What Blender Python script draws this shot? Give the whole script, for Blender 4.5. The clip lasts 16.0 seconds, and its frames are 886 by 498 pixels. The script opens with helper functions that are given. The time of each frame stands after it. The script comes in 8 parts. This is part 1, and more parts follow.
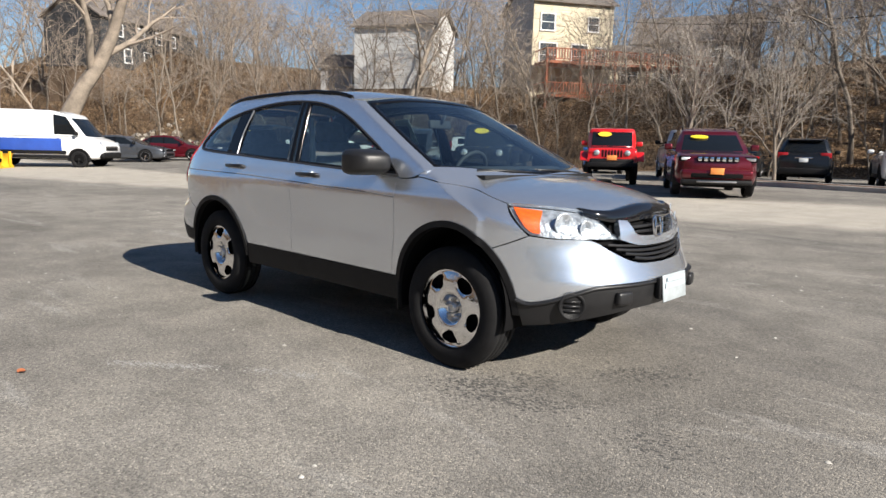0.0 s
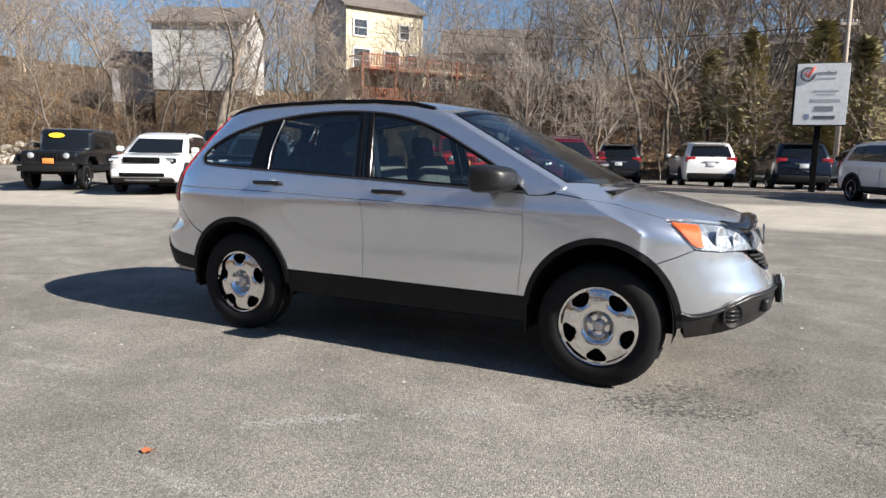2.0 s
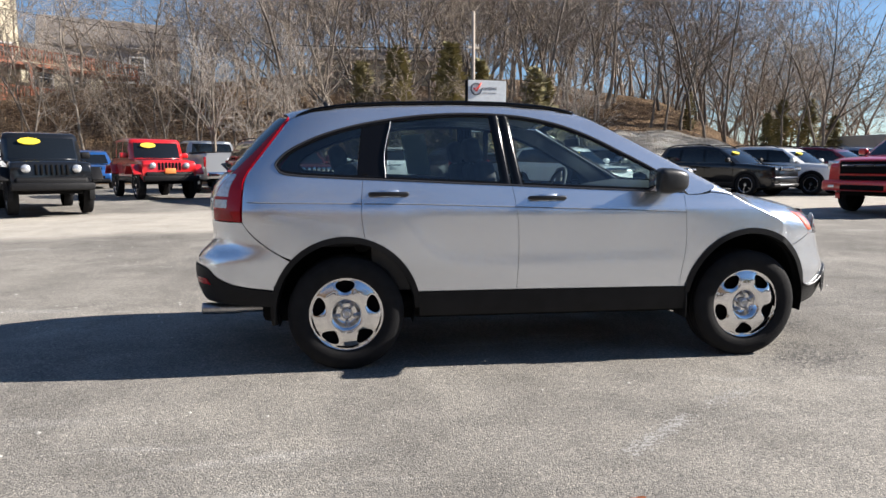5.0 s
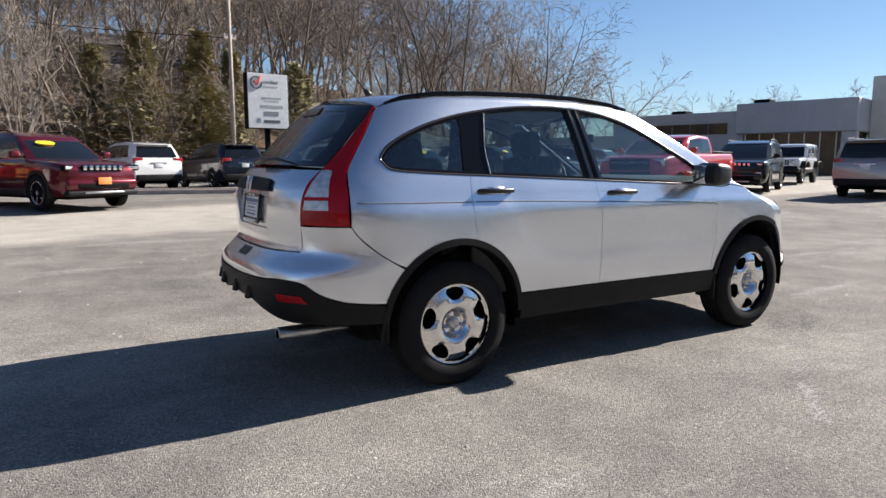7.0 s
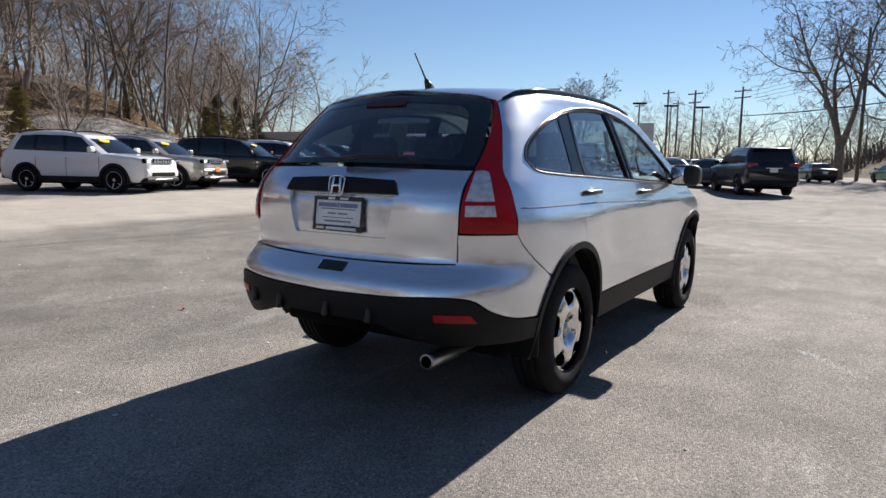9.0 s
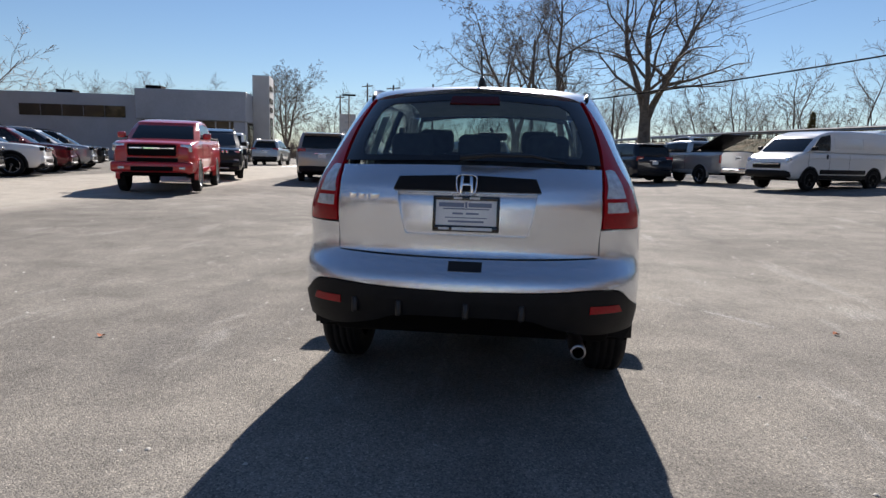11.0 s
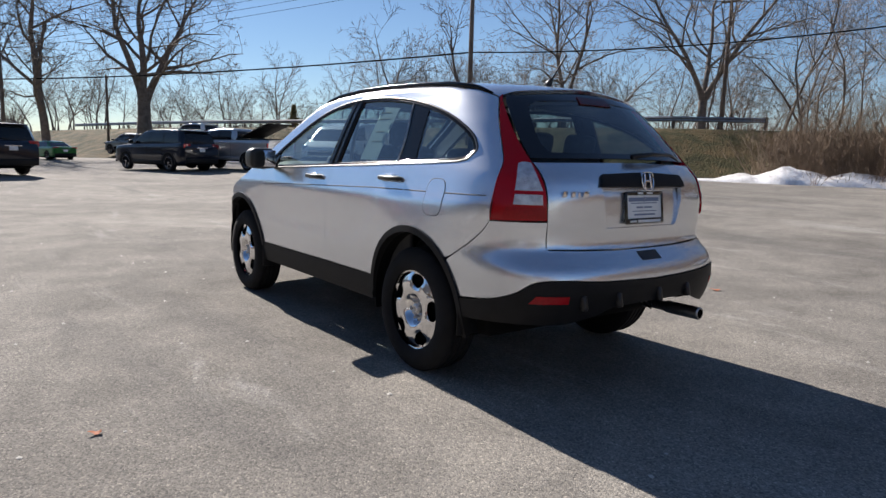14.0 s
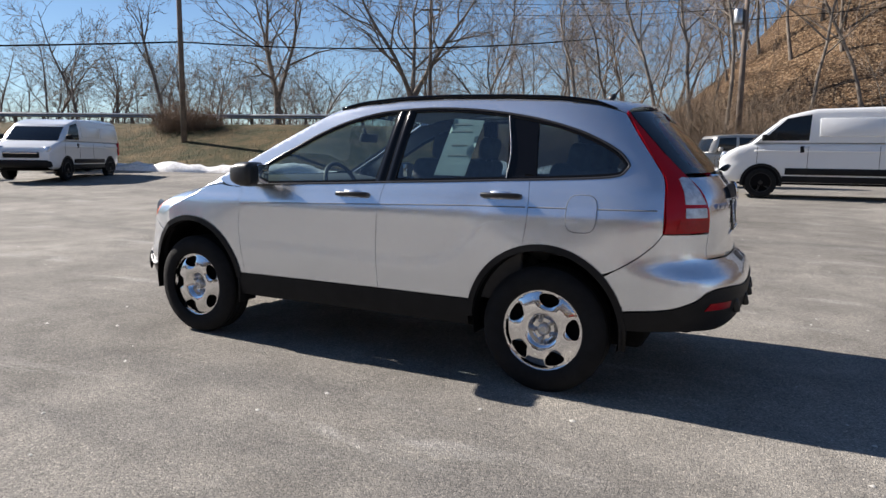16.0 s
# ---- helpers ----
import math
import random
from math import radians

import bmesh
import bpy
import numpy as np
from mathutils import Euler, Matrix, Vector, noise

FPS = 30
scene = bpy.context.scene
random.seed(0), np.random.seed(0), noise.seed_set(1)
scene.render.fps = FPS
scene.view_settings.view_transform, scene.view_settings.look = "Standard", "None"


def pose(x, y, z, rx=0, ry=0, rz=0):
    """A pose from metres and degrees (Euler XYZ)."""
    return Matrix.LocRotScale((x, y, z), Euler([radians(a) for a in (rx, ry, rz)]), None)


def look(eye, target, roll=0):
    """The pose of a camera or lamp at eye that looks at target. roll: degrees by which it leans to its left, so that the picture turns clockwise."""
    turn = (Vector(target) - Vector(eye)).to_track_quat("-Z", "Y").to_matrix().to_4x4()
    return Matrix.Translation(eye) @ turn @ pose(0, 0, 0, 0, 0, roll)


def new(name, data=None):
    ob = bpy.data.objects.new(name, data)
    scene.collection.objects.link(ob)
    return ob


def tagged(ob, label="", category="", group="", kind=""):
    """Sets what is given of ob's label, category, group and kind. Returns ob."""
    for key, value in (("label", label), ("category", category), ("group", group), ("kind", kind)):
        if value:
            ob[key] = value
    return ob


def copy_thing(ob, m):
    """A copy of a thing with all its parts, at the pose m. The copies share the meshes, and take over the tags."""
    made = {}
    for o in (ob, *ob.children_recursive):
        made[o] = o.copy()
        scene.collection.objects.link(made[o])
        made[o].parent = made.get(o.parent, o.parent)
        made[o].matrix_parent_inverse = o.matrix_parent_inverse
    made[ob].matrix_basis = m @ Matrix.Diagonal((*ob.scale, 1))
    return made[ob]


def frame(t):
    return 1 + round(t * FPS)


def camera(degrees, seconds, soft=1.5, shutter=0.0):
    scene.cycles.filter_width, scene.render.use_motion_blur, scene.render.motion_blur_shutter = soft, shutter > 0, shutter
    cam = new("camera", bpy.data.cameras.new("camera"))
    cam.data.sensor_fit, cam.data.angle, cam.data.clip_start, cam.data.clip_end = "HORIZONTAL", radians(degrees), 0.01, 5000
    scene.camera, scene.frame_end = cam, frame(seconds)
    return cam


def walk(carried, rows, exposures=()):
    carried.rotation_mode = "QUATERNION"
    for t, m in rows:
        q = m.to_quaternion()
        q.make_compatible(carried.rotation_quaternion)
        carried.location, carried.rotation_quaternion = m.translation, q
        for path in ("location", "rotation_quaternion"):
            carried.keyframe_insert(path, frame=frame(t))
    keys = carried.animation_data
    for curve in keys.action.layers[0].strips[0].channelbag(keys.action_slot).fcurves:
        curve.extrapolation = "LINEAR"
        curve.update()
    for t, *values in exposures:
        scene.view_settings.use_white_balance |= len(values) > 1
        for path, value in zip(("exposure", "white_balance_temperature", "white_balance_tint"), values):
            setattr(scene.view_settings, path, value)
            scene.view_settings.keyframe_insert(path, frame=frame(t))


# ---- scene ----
from mathutils import geometry

cam = camera(68.0, 16.0)
PATH = [
    (0, (3.779, -3.587, 1.254), (2.432, -2.139, 0.953), 1.33),
    (0.5, (3.401, -3.804, 1.211), (2.158, -2.266, 0.907), 2.71),
    (1, (2.993, -4.023, 1.222), (1.847, -2.411, 0.926), 2.62),
    (1.5, (2.570, -4.307, 1.265), (1.556, -2.607, 0.982), 1.96),
    (2, (2.072, -4.508, 1.282), (1.219, -2.720, 1.006), 1.04),
    (2.5, (1.561, -4.743, 1.295), (0.892, -2.878, 1.028), 0.42),
    (3, (1.032, -4.859, 1.260), (0.550, -2.935, 0.999), 0.12),
    (3.5, (0.470, -4.932, 1.253), (0.177, -2.969, 1.002), 0.13),
    (4, (-0.091, -4.957, 1.240), (-0.199, -2.976, 0.992), 0.17),
    (4.5, (-0.674, -4.938, 1.248), (-0.598, -2.955, 1.000), 0.16),
    (5.1, (-1.350, -4.820, 1.253), (-1.054, -2.858, 1.002), 0.07),
    (5.5, (-1.780, -4.685, 1.250), (-1.336, -2.751, 0.998), -0.00),
    (5.9, (-2.190, -4.512, 1.246), (-1.596, -2.619, 0.992), -0.07),
    (6.3, (-2.579, -4.308, 1.240), (-1.833, -2.470, 0.985), -0.10),
    (7, (-3.202, -3.896, 1.231), (-2.186, -2.192, 0.976), -0.01),
    (7.5, (-3.598, -3.557, 1.232), (-2.393, -1.981, 0.978), 0.14),
    (8, (-3.950, -3.136, 1.247), (-2.582, -1.701, 0.992), 0.26),
    (8.2, (-4.114, -2.968, 1.249), (-2.684, -1.592, 0.994), 0.42),
    (8.6, (-4.349, -2.570, 1.250), (-2.797, -1.336, 0.990), 0.56),
    (9, (-4.595, -2.175, 1.243), (-2.932, -1.096, 0.979), 0.82),
    (9.4, (-4.815, -1.775, 1.235), (-3.056, -0.862, 0.965), 1.10),
    (9.8, (-5.003, -1.378, 1.227), (-3.165, -0.638, 0.953), 1.33),
    (10.5, (-5.228, -0.717, 1.230), (-3.297, -0.276, 0.950), 1.51),
    (11, (-5.298, -0.256, 1.251), (-3.331, -0.027, 0.972), 1.38),
    (11.5, (-5.279, 0.310, 1.286), (-3.298, 0.284, 1.014), 1.03),
    (12, (-5.272, 0.906, 1.301), (-3.310, 0.611, 1.046), 0.87),
    (12.5, (-5.108, 1.456, 1.288), (-3.202, 0.906, 1.033), 0.72),
    (13, (-4.947, 1.994, 1.284), (-3.129, 1.203, 1.026), 0.79),
    (13.5, (-4.679, 2.475, 1.230), (-2.973, 1.467, 0.958), 1.16),
    (14, (-4.326, 2.941, 1.219), (-2.745, 1.747, 0.940), 1.64),
    (14.5, (-3.932, 3.360, 1.229), (-2.490, 2.003, 0.945), 1.86),
    (15, (-3.443, 3.725, 1.243), (-2.156, 2.220, 0.960), 1.63),
    (15.5, (-2.958, 4.062, 1.277), (-1.860, 2.413, 1.001), 1.25),
    (16, (-2.396, 4.266, 1.281), (-1.509, 2.494, 1.009), 0.81),
]
walk(cam, [(t, look(eye, target, roll)) for t, eye, target, roll in PATH],
     exposures=[(0, 0.90, 6500, 10), (4, 1.20, 6350, 11), (7.5, 1.00, 6350, 13), (10.5, 0.79, 6380, 14), (13, 0.78, 6380, 14), (14.5, 0.88, 6350, 14), (16, 1.00, 6350, 13)])

# daylight: low winter sun straight ahead of the car, clear sky
SUN_EL, SUN_AZ = 32.3, -1.2
world = bpy.data.worlds.new("world")
scene.world = world
world.use_nodes = True
wt = world.node_tree
bg = wt.nodes["Background"]
sky = wt.nodes.new("ShaderNodeTexSky")
sky.sky_type = "NISHITA"
sky.sun_disc = False
sky.sun_elevation, sky.sun_rotation = radians(SUN_EL), radians(90 - SUN_AZ)
sky.air_density, sky.dust_density, sky.ozone_density = 1.0, 0.0, 4.3
wt.links.new(sky.outputs[0], bg.inputs[0])
bg.inputs[1].default_value = 0.052
sun_data = bpy.data.lights.new("sun", "SUN")
sun_data.energy, sun_data.angle, sun_data.color = 5.0, radians(0.53), (1.0, 0.93, 0.83)
sun = new("sun", sun_data)
sd = Vector((math.cos(radians(SUN_EL)) * math.cos(radians(SUN_AZ)), math.cos(radians(SUN_EL)) * math.sin(radians(SUN_AZ)), math.sin(radians(SUN_EL))))
sun.matrix_basis = look(sd * 60, (0, 0, 0))

# ---- materials ----
def mat(name, color, rough=0.5, metal=0.0, vary=0.0, scale=4.0, bump=0.0, bscale=40.0, coat=0.0, spec=0.5, dark=None, mixscale=None, emit=0.0, random_hue=0.0):
    """Principled material with two scales of variation: broad patches between color and dark, and fine grain."""
    m = bpy.data.materials.new(name)
    m.use_nodes = True
    nt = m.node_tree
    b = nt.nodes["Principled BSDF"]
    b.inputs["Base Color"].default_value = (*color, 1)
    b.inputs["Roughness"].default_value = rough
    b.inputs["Metallic"].default_value = metal
    b.inputs["Specular IOR Level"].default_value = spec
    b.inputs["Coat Weight"].default_value = coat
    b.inputs["Coat Roughness"].default_value = 0.04
    if emit:
        b.inputs["Emission Color"].default_value = (*color, 1)
        b.inputs["Emission Strength"].default_value = emit
    if vary or bump:
        co = nt.nodes.new("ShaderNodeTexCoord")
    if vary:
        n1 = nt.nodes.new("ShaderNodeTexNoise")
        n1.inputs["Scale"].default_value, n1.inputs["Detail"].default_value = mixscale or scale, 6
        n2 = nt.nodes.new("ShaderNodeTexNoise")
        n2.inputs["Scale"].default_value, n2.inputs["Detail"].default_value = scale * 12, 3
        nt.links.new(co.outputs["Object"], n1.inputs["Vector"])
        nt.links.new(co.outputs["Object"], n2.inputs["Vector"])
        add = nt.nodes.new("ShaderNodeMath")
        add.operation = "MULTIPLY_ADD"
        nt.links.new(n1.outputs["Fac"], add.inputs[0])
        add.inputs[1].default_value = 0.65
        half = nt.nodes.new("ShaderNodeMath")
        half.operation = "MULTIPLY"
        nt.links.new(n2.outputs["Fac"], half.inputs[0])
        half.inputs[1].default_value = 0.35
        nt.links.new(half.outputs[0], add.inputs[2])
        ramp = nt.nodes.new("ShaderNodeValToRGB")
        d = dark or tuple(c * (1 - vary) for c in color)
        hi = tuple(min(1, c * (1 + vary * 0.5)) for c in color)
        ramp.color_ramp.elements[0].position, ramp.color_ramp.elements[0].color = 0.36, (*d, 1)
        ramp.color_ramp.elements[1].position, ramp.color_ramp.elements[1].color = 0.62, (*hi, 1)
        nt.links.new(add.outputs[0], ramp.inputs[0])
        nt.links.new(ramp.outputs[0], b.inputs["Base Color"])
        rr = nt.nodes.new("ShaderNodeMapRange")
        nt.links.new(n2.outputs["Fac"], rr.inputs[0])
        rr.inputs[3].default_value, rr.inputs[4].default_value = max(0, rough - 0.06), min(1, rough + 0.06)
        nt.links.new(rr.outputs[0], b.inputs["Roughness"])
    if bump:
        nb = nt.nodes.new("ShaderNodeTexNoise")
        nb.inputs["Scale"].default_value, nb.inputs["Detail"].default_value = bscale, 5
        nt.links.new(co.outputs["Object"], nb.inputs["Vector"])
        bp = nt.nodes.new("ShaderNodeBump")
        bp.inputs["Strength"].default_value, bp.inputs["Distance"].default_value = bump, 0.02
        nt.links.new(nb.outputs["Fac"], bp.inputs["Height"])
        nt.links.new(bp.outputs[0], b.inputs["Normal"])
    return m


def glass_mat(name, tint, rough=0.0, sheen=0.12):
    """Thin automotive glass: tinted see-through with a mirror sheen."""
    m = bpy.data.materials.new(name)
    m.use_nodes = True
    nt = m.node_tree
    nt.nodes.remove(nt.nodes["Principled BSDF"])
    out = nt.nodes["Material Output"]
    tr = nt.nodes.new("ShaderNodeBsdfTransparent")
    tr.inputs[0].default_value = (*tint, 1)
    gl = nt.nodes.new("ShaderNodeBsdfGlossy")
    gl.inputs["Roughness"].default_value = rough
    lw = nt.nodes.new("ShaderNodeLayerWeight")
    lw.inputs[0].default_value = 0.5
    pw = nt.nodes.new("ShaderNodeMath")
    pw.operation = "POWER"
    pw.inputs[1].default_value = 3.2
    nt.links.new(lw.outputs["Facing"], pw.inputs[0])
    fr = nt.nodes.new("ShaderNodeMath")
    fr.operation = "MULTIPLY_ADD"
    fr.inputs[1].default_value, fr.inputs[2].default_value = 0.9 - sheen, sheen
    nt.links.new(pw.outputs[0], fr.inputs[0])
    mix = nt.nodes.new("ShaderNodeMixShader")
    nt.links.new(fr.outputs[0], mix.inputs[0])
    nt.links.new(tr.outputs[0], mix.inputs[1])
    nt.links.new(gl.outputs[0], mix.inputs[2])
    nt.links.new(mix.outputs[0], out.inputs[0])
    return m


def paint(name, color, flake=0.55, rough=0.32):
    """Metallic car paint under clear coat, with fine flake."""
    m = mat(name, color, rough, flake, coat=1.0, spec=0.5 if sum(color) > 0.2 else 0.12)
    nt = m.node_tree
    b = nt.nodes["Principled BSDF"]
    co = nt.nodes.new("ShaderNodeTexCoord")
    n = nt.nodes.new("ShaderNodeTexNoise")
    n.inputs["Scale"].default_value, n.inputs["Detail"].default_value = 900, 2
    nt.links.new(co.outputs["Object"], n.inputs["Vector"])
    d = nt.nodes.new("ShaderNodeTexNoise")
    d.inputs["Scale"].default_value, d.inputs["Detail"].default_value = 2.2, 5
    nt.links.new(co.outputs["Object"], d.inputs["Vector"])
    mr = nt.nodes.new("ShaderNodeMapRange")
    nt.links.new(d.outputs["Fac"], mr.inputs[0])
    mr.inputs[3].default_value, mr.inputs[4].default_value = rough - 0.015, rough + 0.03
    nt.links.new(mr.outputs[0], b.inputs["Roughness"])
    mx = nt.nodes.new("ShaderNodeMapRange")
    nt.links.new(n.outputs["Fac"], mx.inputs[0])
    mx.inputs[1].default_value, mx.inputs[2].default_value = 0.3, 0.7
    mx.inputs[3].default_value, mx.inputs[4].default_value = 0.97, 1.03
    mul = nt.nodes.new("ShaderNodeMix")
    mul.data_type, mul.blend_type = "RGBA", "MULTIPLY"
    mul.inputs[0].default_value = 1
    mul.inputs[6].default_value = (*color, 1)
    nt.links.new(mx.outputs[0], mul.inputs[7])
    nt.links.new(mul.outputs[2], b.inputs["Base Color"])
    return m


SILVER = paint("silver_paint", (0.745, 0.785, 0.845), 0.87, 0.255)
CHROME = mat("chrome", (0.82, 0.82, 0.84), 0.06, 1.0)
BRIGHT = mat("bright_trim", (0.75, 0.76, 0.78), 0.18, 1.0)
STEEL = mat("steel", (0.45, 0.45, 0.46), 0.35, 1.0, 0.25, 6)
BLACKPL = mat("black_plastic", (0.010, 0.010, 0.011), 0.55, 0, 0.3, 9, 0.12, 600, spec=0.22)
GLOSSBLK = mat("gloss_black", (0.008, 0.008, 0.009), 0.08, 0, coat=0.6)
PILLAR = mat("pillar_black", (0.005, 0.005, 0.006), 0.10, spec=0.25)
RUBBER = mat("tyre_rubber", (0.011, 0.011, 0.012), 0.85, 0, 0.3, 14, 0.2, 260, spec=0.25)
DARK = mat("underbody", (0.004, 0.004, 0.0045), 0.9, spec=0.15)
GLASS = glass_mat("side_glass", (0.74, 0.84, 0.82))
GLASSREAR = glass_mat("privacy_glass", (0.52, 0.62, 0.63))
WINDSH = glass_mat("windscreen_glass", (0.70, 0.83, 0.85))
LENS = glass_mat("lamp_lens", (0.97, 0.98, 0.99), 0.0, 0.04)
REDLENS = mat("red_lens", (0.40, 0.002, 0.008), 0.12, 0, coat=0.0, spec=0.35)
REDDEEP = mat("red_lens_deep", (0.34, 0.003, 0.008), 0.2, 0, 0.2, 60, 0.1, 300, spec=0.35)
CLEARLENS = mat("clear_lens", (0.66, 0.68, 0.72), 0.12, 0.4, 0.35, 30, 0.3, 160, coat=1.0)
AMBER = mat("amber_lens", (0.95, 0.125, 0.010), 0.35, 0, 0.25, 50, 0.3, 200)
REFLECT = mat("lamp_reflector", (0.42, 0.46, 0.50), 0.25, 0.45, 0.45, 30, 0.7, 34)
SEATM = mat("seat_cloth", (0.085, 0.085, 0.088), 0.9, 0, 0.3, 20, 0.2, 400)
DASH = mat("dash_plastic", (0.045, 0.045, 0.047), 0.7, 0, 0.2, 15)
HEADL = mat("headliner", (0.42, 0.41, 0.38), 0.95, 0, 0.15, 12)
WHITEPL = mat("white_card", (0.78, 0.81, 0.82), 0.5, 0, 0.1, 8)
PAPER = mat("paper_sheet", (0.72, 0.84, 0.78), 0.8, 0, 0.12, 14)
INK = mat("ink", (0.05, 0.05, 0.06), 0.6)
INKB = mat("ink_blue", (0.22, 0.27, 0.38), 0.6)
ORANGE = mat("orange_card", (0.75, 0.26, 0.06), 0.6, 0, 0.15, 10)
YELLOW = mat("yellow_sticker", (0.80, 0.62, 0.03), 0.5, 0, 0.1, 8)

# ---- mesh helpers ----
def link(name, me, material, parent=None, label="", smooth=True):
    if material is not None:
        me.materials.append(material)
    if smooth:
        me.polygons.foreach_set("use_smooth", [True] * len(me.polygons))
    ob = new(name, me)
    if parent is not None:
        ob.parent = parent
    if label:
        ob["label"] = label
    return ob


def part(name, bm, material, parent, label="", smooth=True):
    me = bpy.data.meshes.new(name)
    bm.to_mesh(me)
    bm.free()
    return link(name, me, material, parent, label, smooth)


def raw(name, verts, faces, material, parent=None, label="", smooth=True):
    me = bpy.data.meshes.new(name)
    me.from_pydata([tuple(map(float, v)) for v in verts], [], faces)
    me.update()
    return link(name, me, material, parent, label, smooth)


def thing(name, label, category, m=None, group="", kind=""):
    ob = new(name)
    ob.empty_display_size = 0.1
    if m is not None:
        ob.matrix_basis = m
    return tagged(ob, label, category, group, kind)


def box(sx, sy, sz, x=0, y=0, z=0, bevel=0.0, seg=2, taper=None):
    bm = bmesh.new()
    bmesh.ops.create_cube(bm, size=1)
    for v in bm.verts:
        v.co = Vector((v.co.x * sx, v.co.y * sy, v.co.z * sz))
    if taper:
        for v in bm.verts:
            if v.co.z > 0:
                v.co.x *= taper[0]
                v.co.y *= taper[1]
    if bevel:
        bmesh.ops.bevel(bm, geom=bm.edges[:], offset=bevel, segments=seg, affect="EDGES", profile=0.5)
    bmesh.ops.translate(bm, vec=(x, y, z), verts=bm.verts)
    return bm


def moved(bm, m):
    bmesh.ops.transform(bm, matrix=m, verts=bm.verts)
    return bm


def joined(*bms):
    out = bms[0]
    for b in bms[1:]:
        me = bpy.data.meshes.new("t")
        b.to_mesh(me)
        b.free()
        out.from_mesh(me)
        bpy.data.meshes.remove(me)
    return out


def lathe(profile, n=48, axis="y"):
    """Turns (radius, along) pairs round the y axis (or z)."""
    verts, faces = [], []
    for r, a in profile:
        for k in range(n):
            c, s = math.cos(2 * math.pi * k / n), math.sin(2 * math.pi * k / n)
            verts.append((r * c, a, r * s) if axis == "y" else (r * c, r * s, a))
    for i in range(len(profile) - 1):
        for k in range(n):
            q = (i * n + k, i * n + (k + 1) % n, (i + 1) * n + (k + 1) % n, (i + 1) * n + k)
            faces.append(q if axis == "z" else q[::-1])
    return verts, faces


def tube(points, radius, n=8, closed=False, ends=True, flat=1.0):
    """A tube along points; radius a number or one per point."""
    pts = [Vector(p) for p in points]
    rad = radius if hasattr(radius, "__len__") else [radius] * len(pts)
    verts, faces = [], []
    up = Vector((0, 0, 1))
    for i, p in enumerate(pts):
        a = pts[i - 1] if i or closed else p
        b = pts[(i + 1) % len(pts)] if i < len(pts) - 1 or closed else p
        d = (b - a).normalized()
        side = d.cross(up)
        side = side.normalized() if side.length > 1e-3 else d.cross(Vector((1, 0, 0))).normalized()
        over = side.cross(d)
        for k in range(n):
            t = 2 * math.pi * k / n
            verts.append(p + rad[i] * (math.cos(t) * side + flat * math.sin(t) * over))
    m = len(pts)
    for i in range(m if closed else m - 1):
        for k in range(n):
            faces.append((i * n + k, i * n + (k + 1) % n, ((i + 1) % m) * n + (k + 1) % n, ((i + 1) % m) * n + k))
    if ends and not closed:
        faces.append(tuple(range(n))[::-1])
        faces.append(tuple((m - 1) * n + k for k in range(n)))
    return verts, faces


def curve(*segments, step=0.02):
    """A closed outline from spline segments that meet in corners."""
    out = []
    for seg in segments:
        p = np.array(seg, float)
        if len(p) > 2:
            q = np.vstack([2 * p[0] - p[1], p, 2 * p[-1] - p[-2]])
            run = []
            for i in range(1, len(q) - 2):
                t = np.linspace(0, 1, 9)[:-1, None]
                a, b, c, d = q[i - 1], q[i], q[i + 1], q[i + 2]
                run.append(0.5 * (2 * b + (c - a) * t + (2 * a - 5 * b + 4 * c - d) * t**2 + (3 * b - a - 3 * c + d) * t**3))
            run = np.vstack(run + [p[-1:]])
        else:
            run = p
        lens = np.r_[0, np.cumsum(np.hypot(*np.diff(run, axis=0).T))]
        n = max(1, int(round(lens[-1] / step)))
        s = np.linspace(0, lens[-1], n + 1)
        new_run = np.stack([np.interp(s, lens, run[:, k]) for k in (0, 1)], 1)
        if out and np.hypot(*(out[-1][-1] - new_run[0])) < 1e-4:
            new_run = new_run[1:]
        out.append(new_run)
    pts = np.vstack(out)
    if np.hypot(*(pts[0] - pts[-1])) < 1e-4:
        pts = pts[:-1]
    return pts


def inside(pts, poly):
    x, y = pts[:, 0], pts[:, 1]
    ok = np.zeros(len(pts), bool)
    a, b = poly, np.roll(poly, -1, 0)
    for (x0, y0), (x1, y1) in zip(a, b):
        if y0 != y1:
            ok ^= ((y0 > y) != (y1 > y)) & (x < (x1 - x0) * (y - y0) / (y1 - y0) + x0)
    return ok


def near(pts, poly, dist):
    a = poly
    d = np.full(len(pts), 1e9)
    for k in range(0, len(pts), 4000):
        q = pts[k : k + 4000]
        d[k : k + 4000] = np.sqrt(((q[:, None] - a[None]) ** 2).sum(-1)).min(1)
    return d < dist


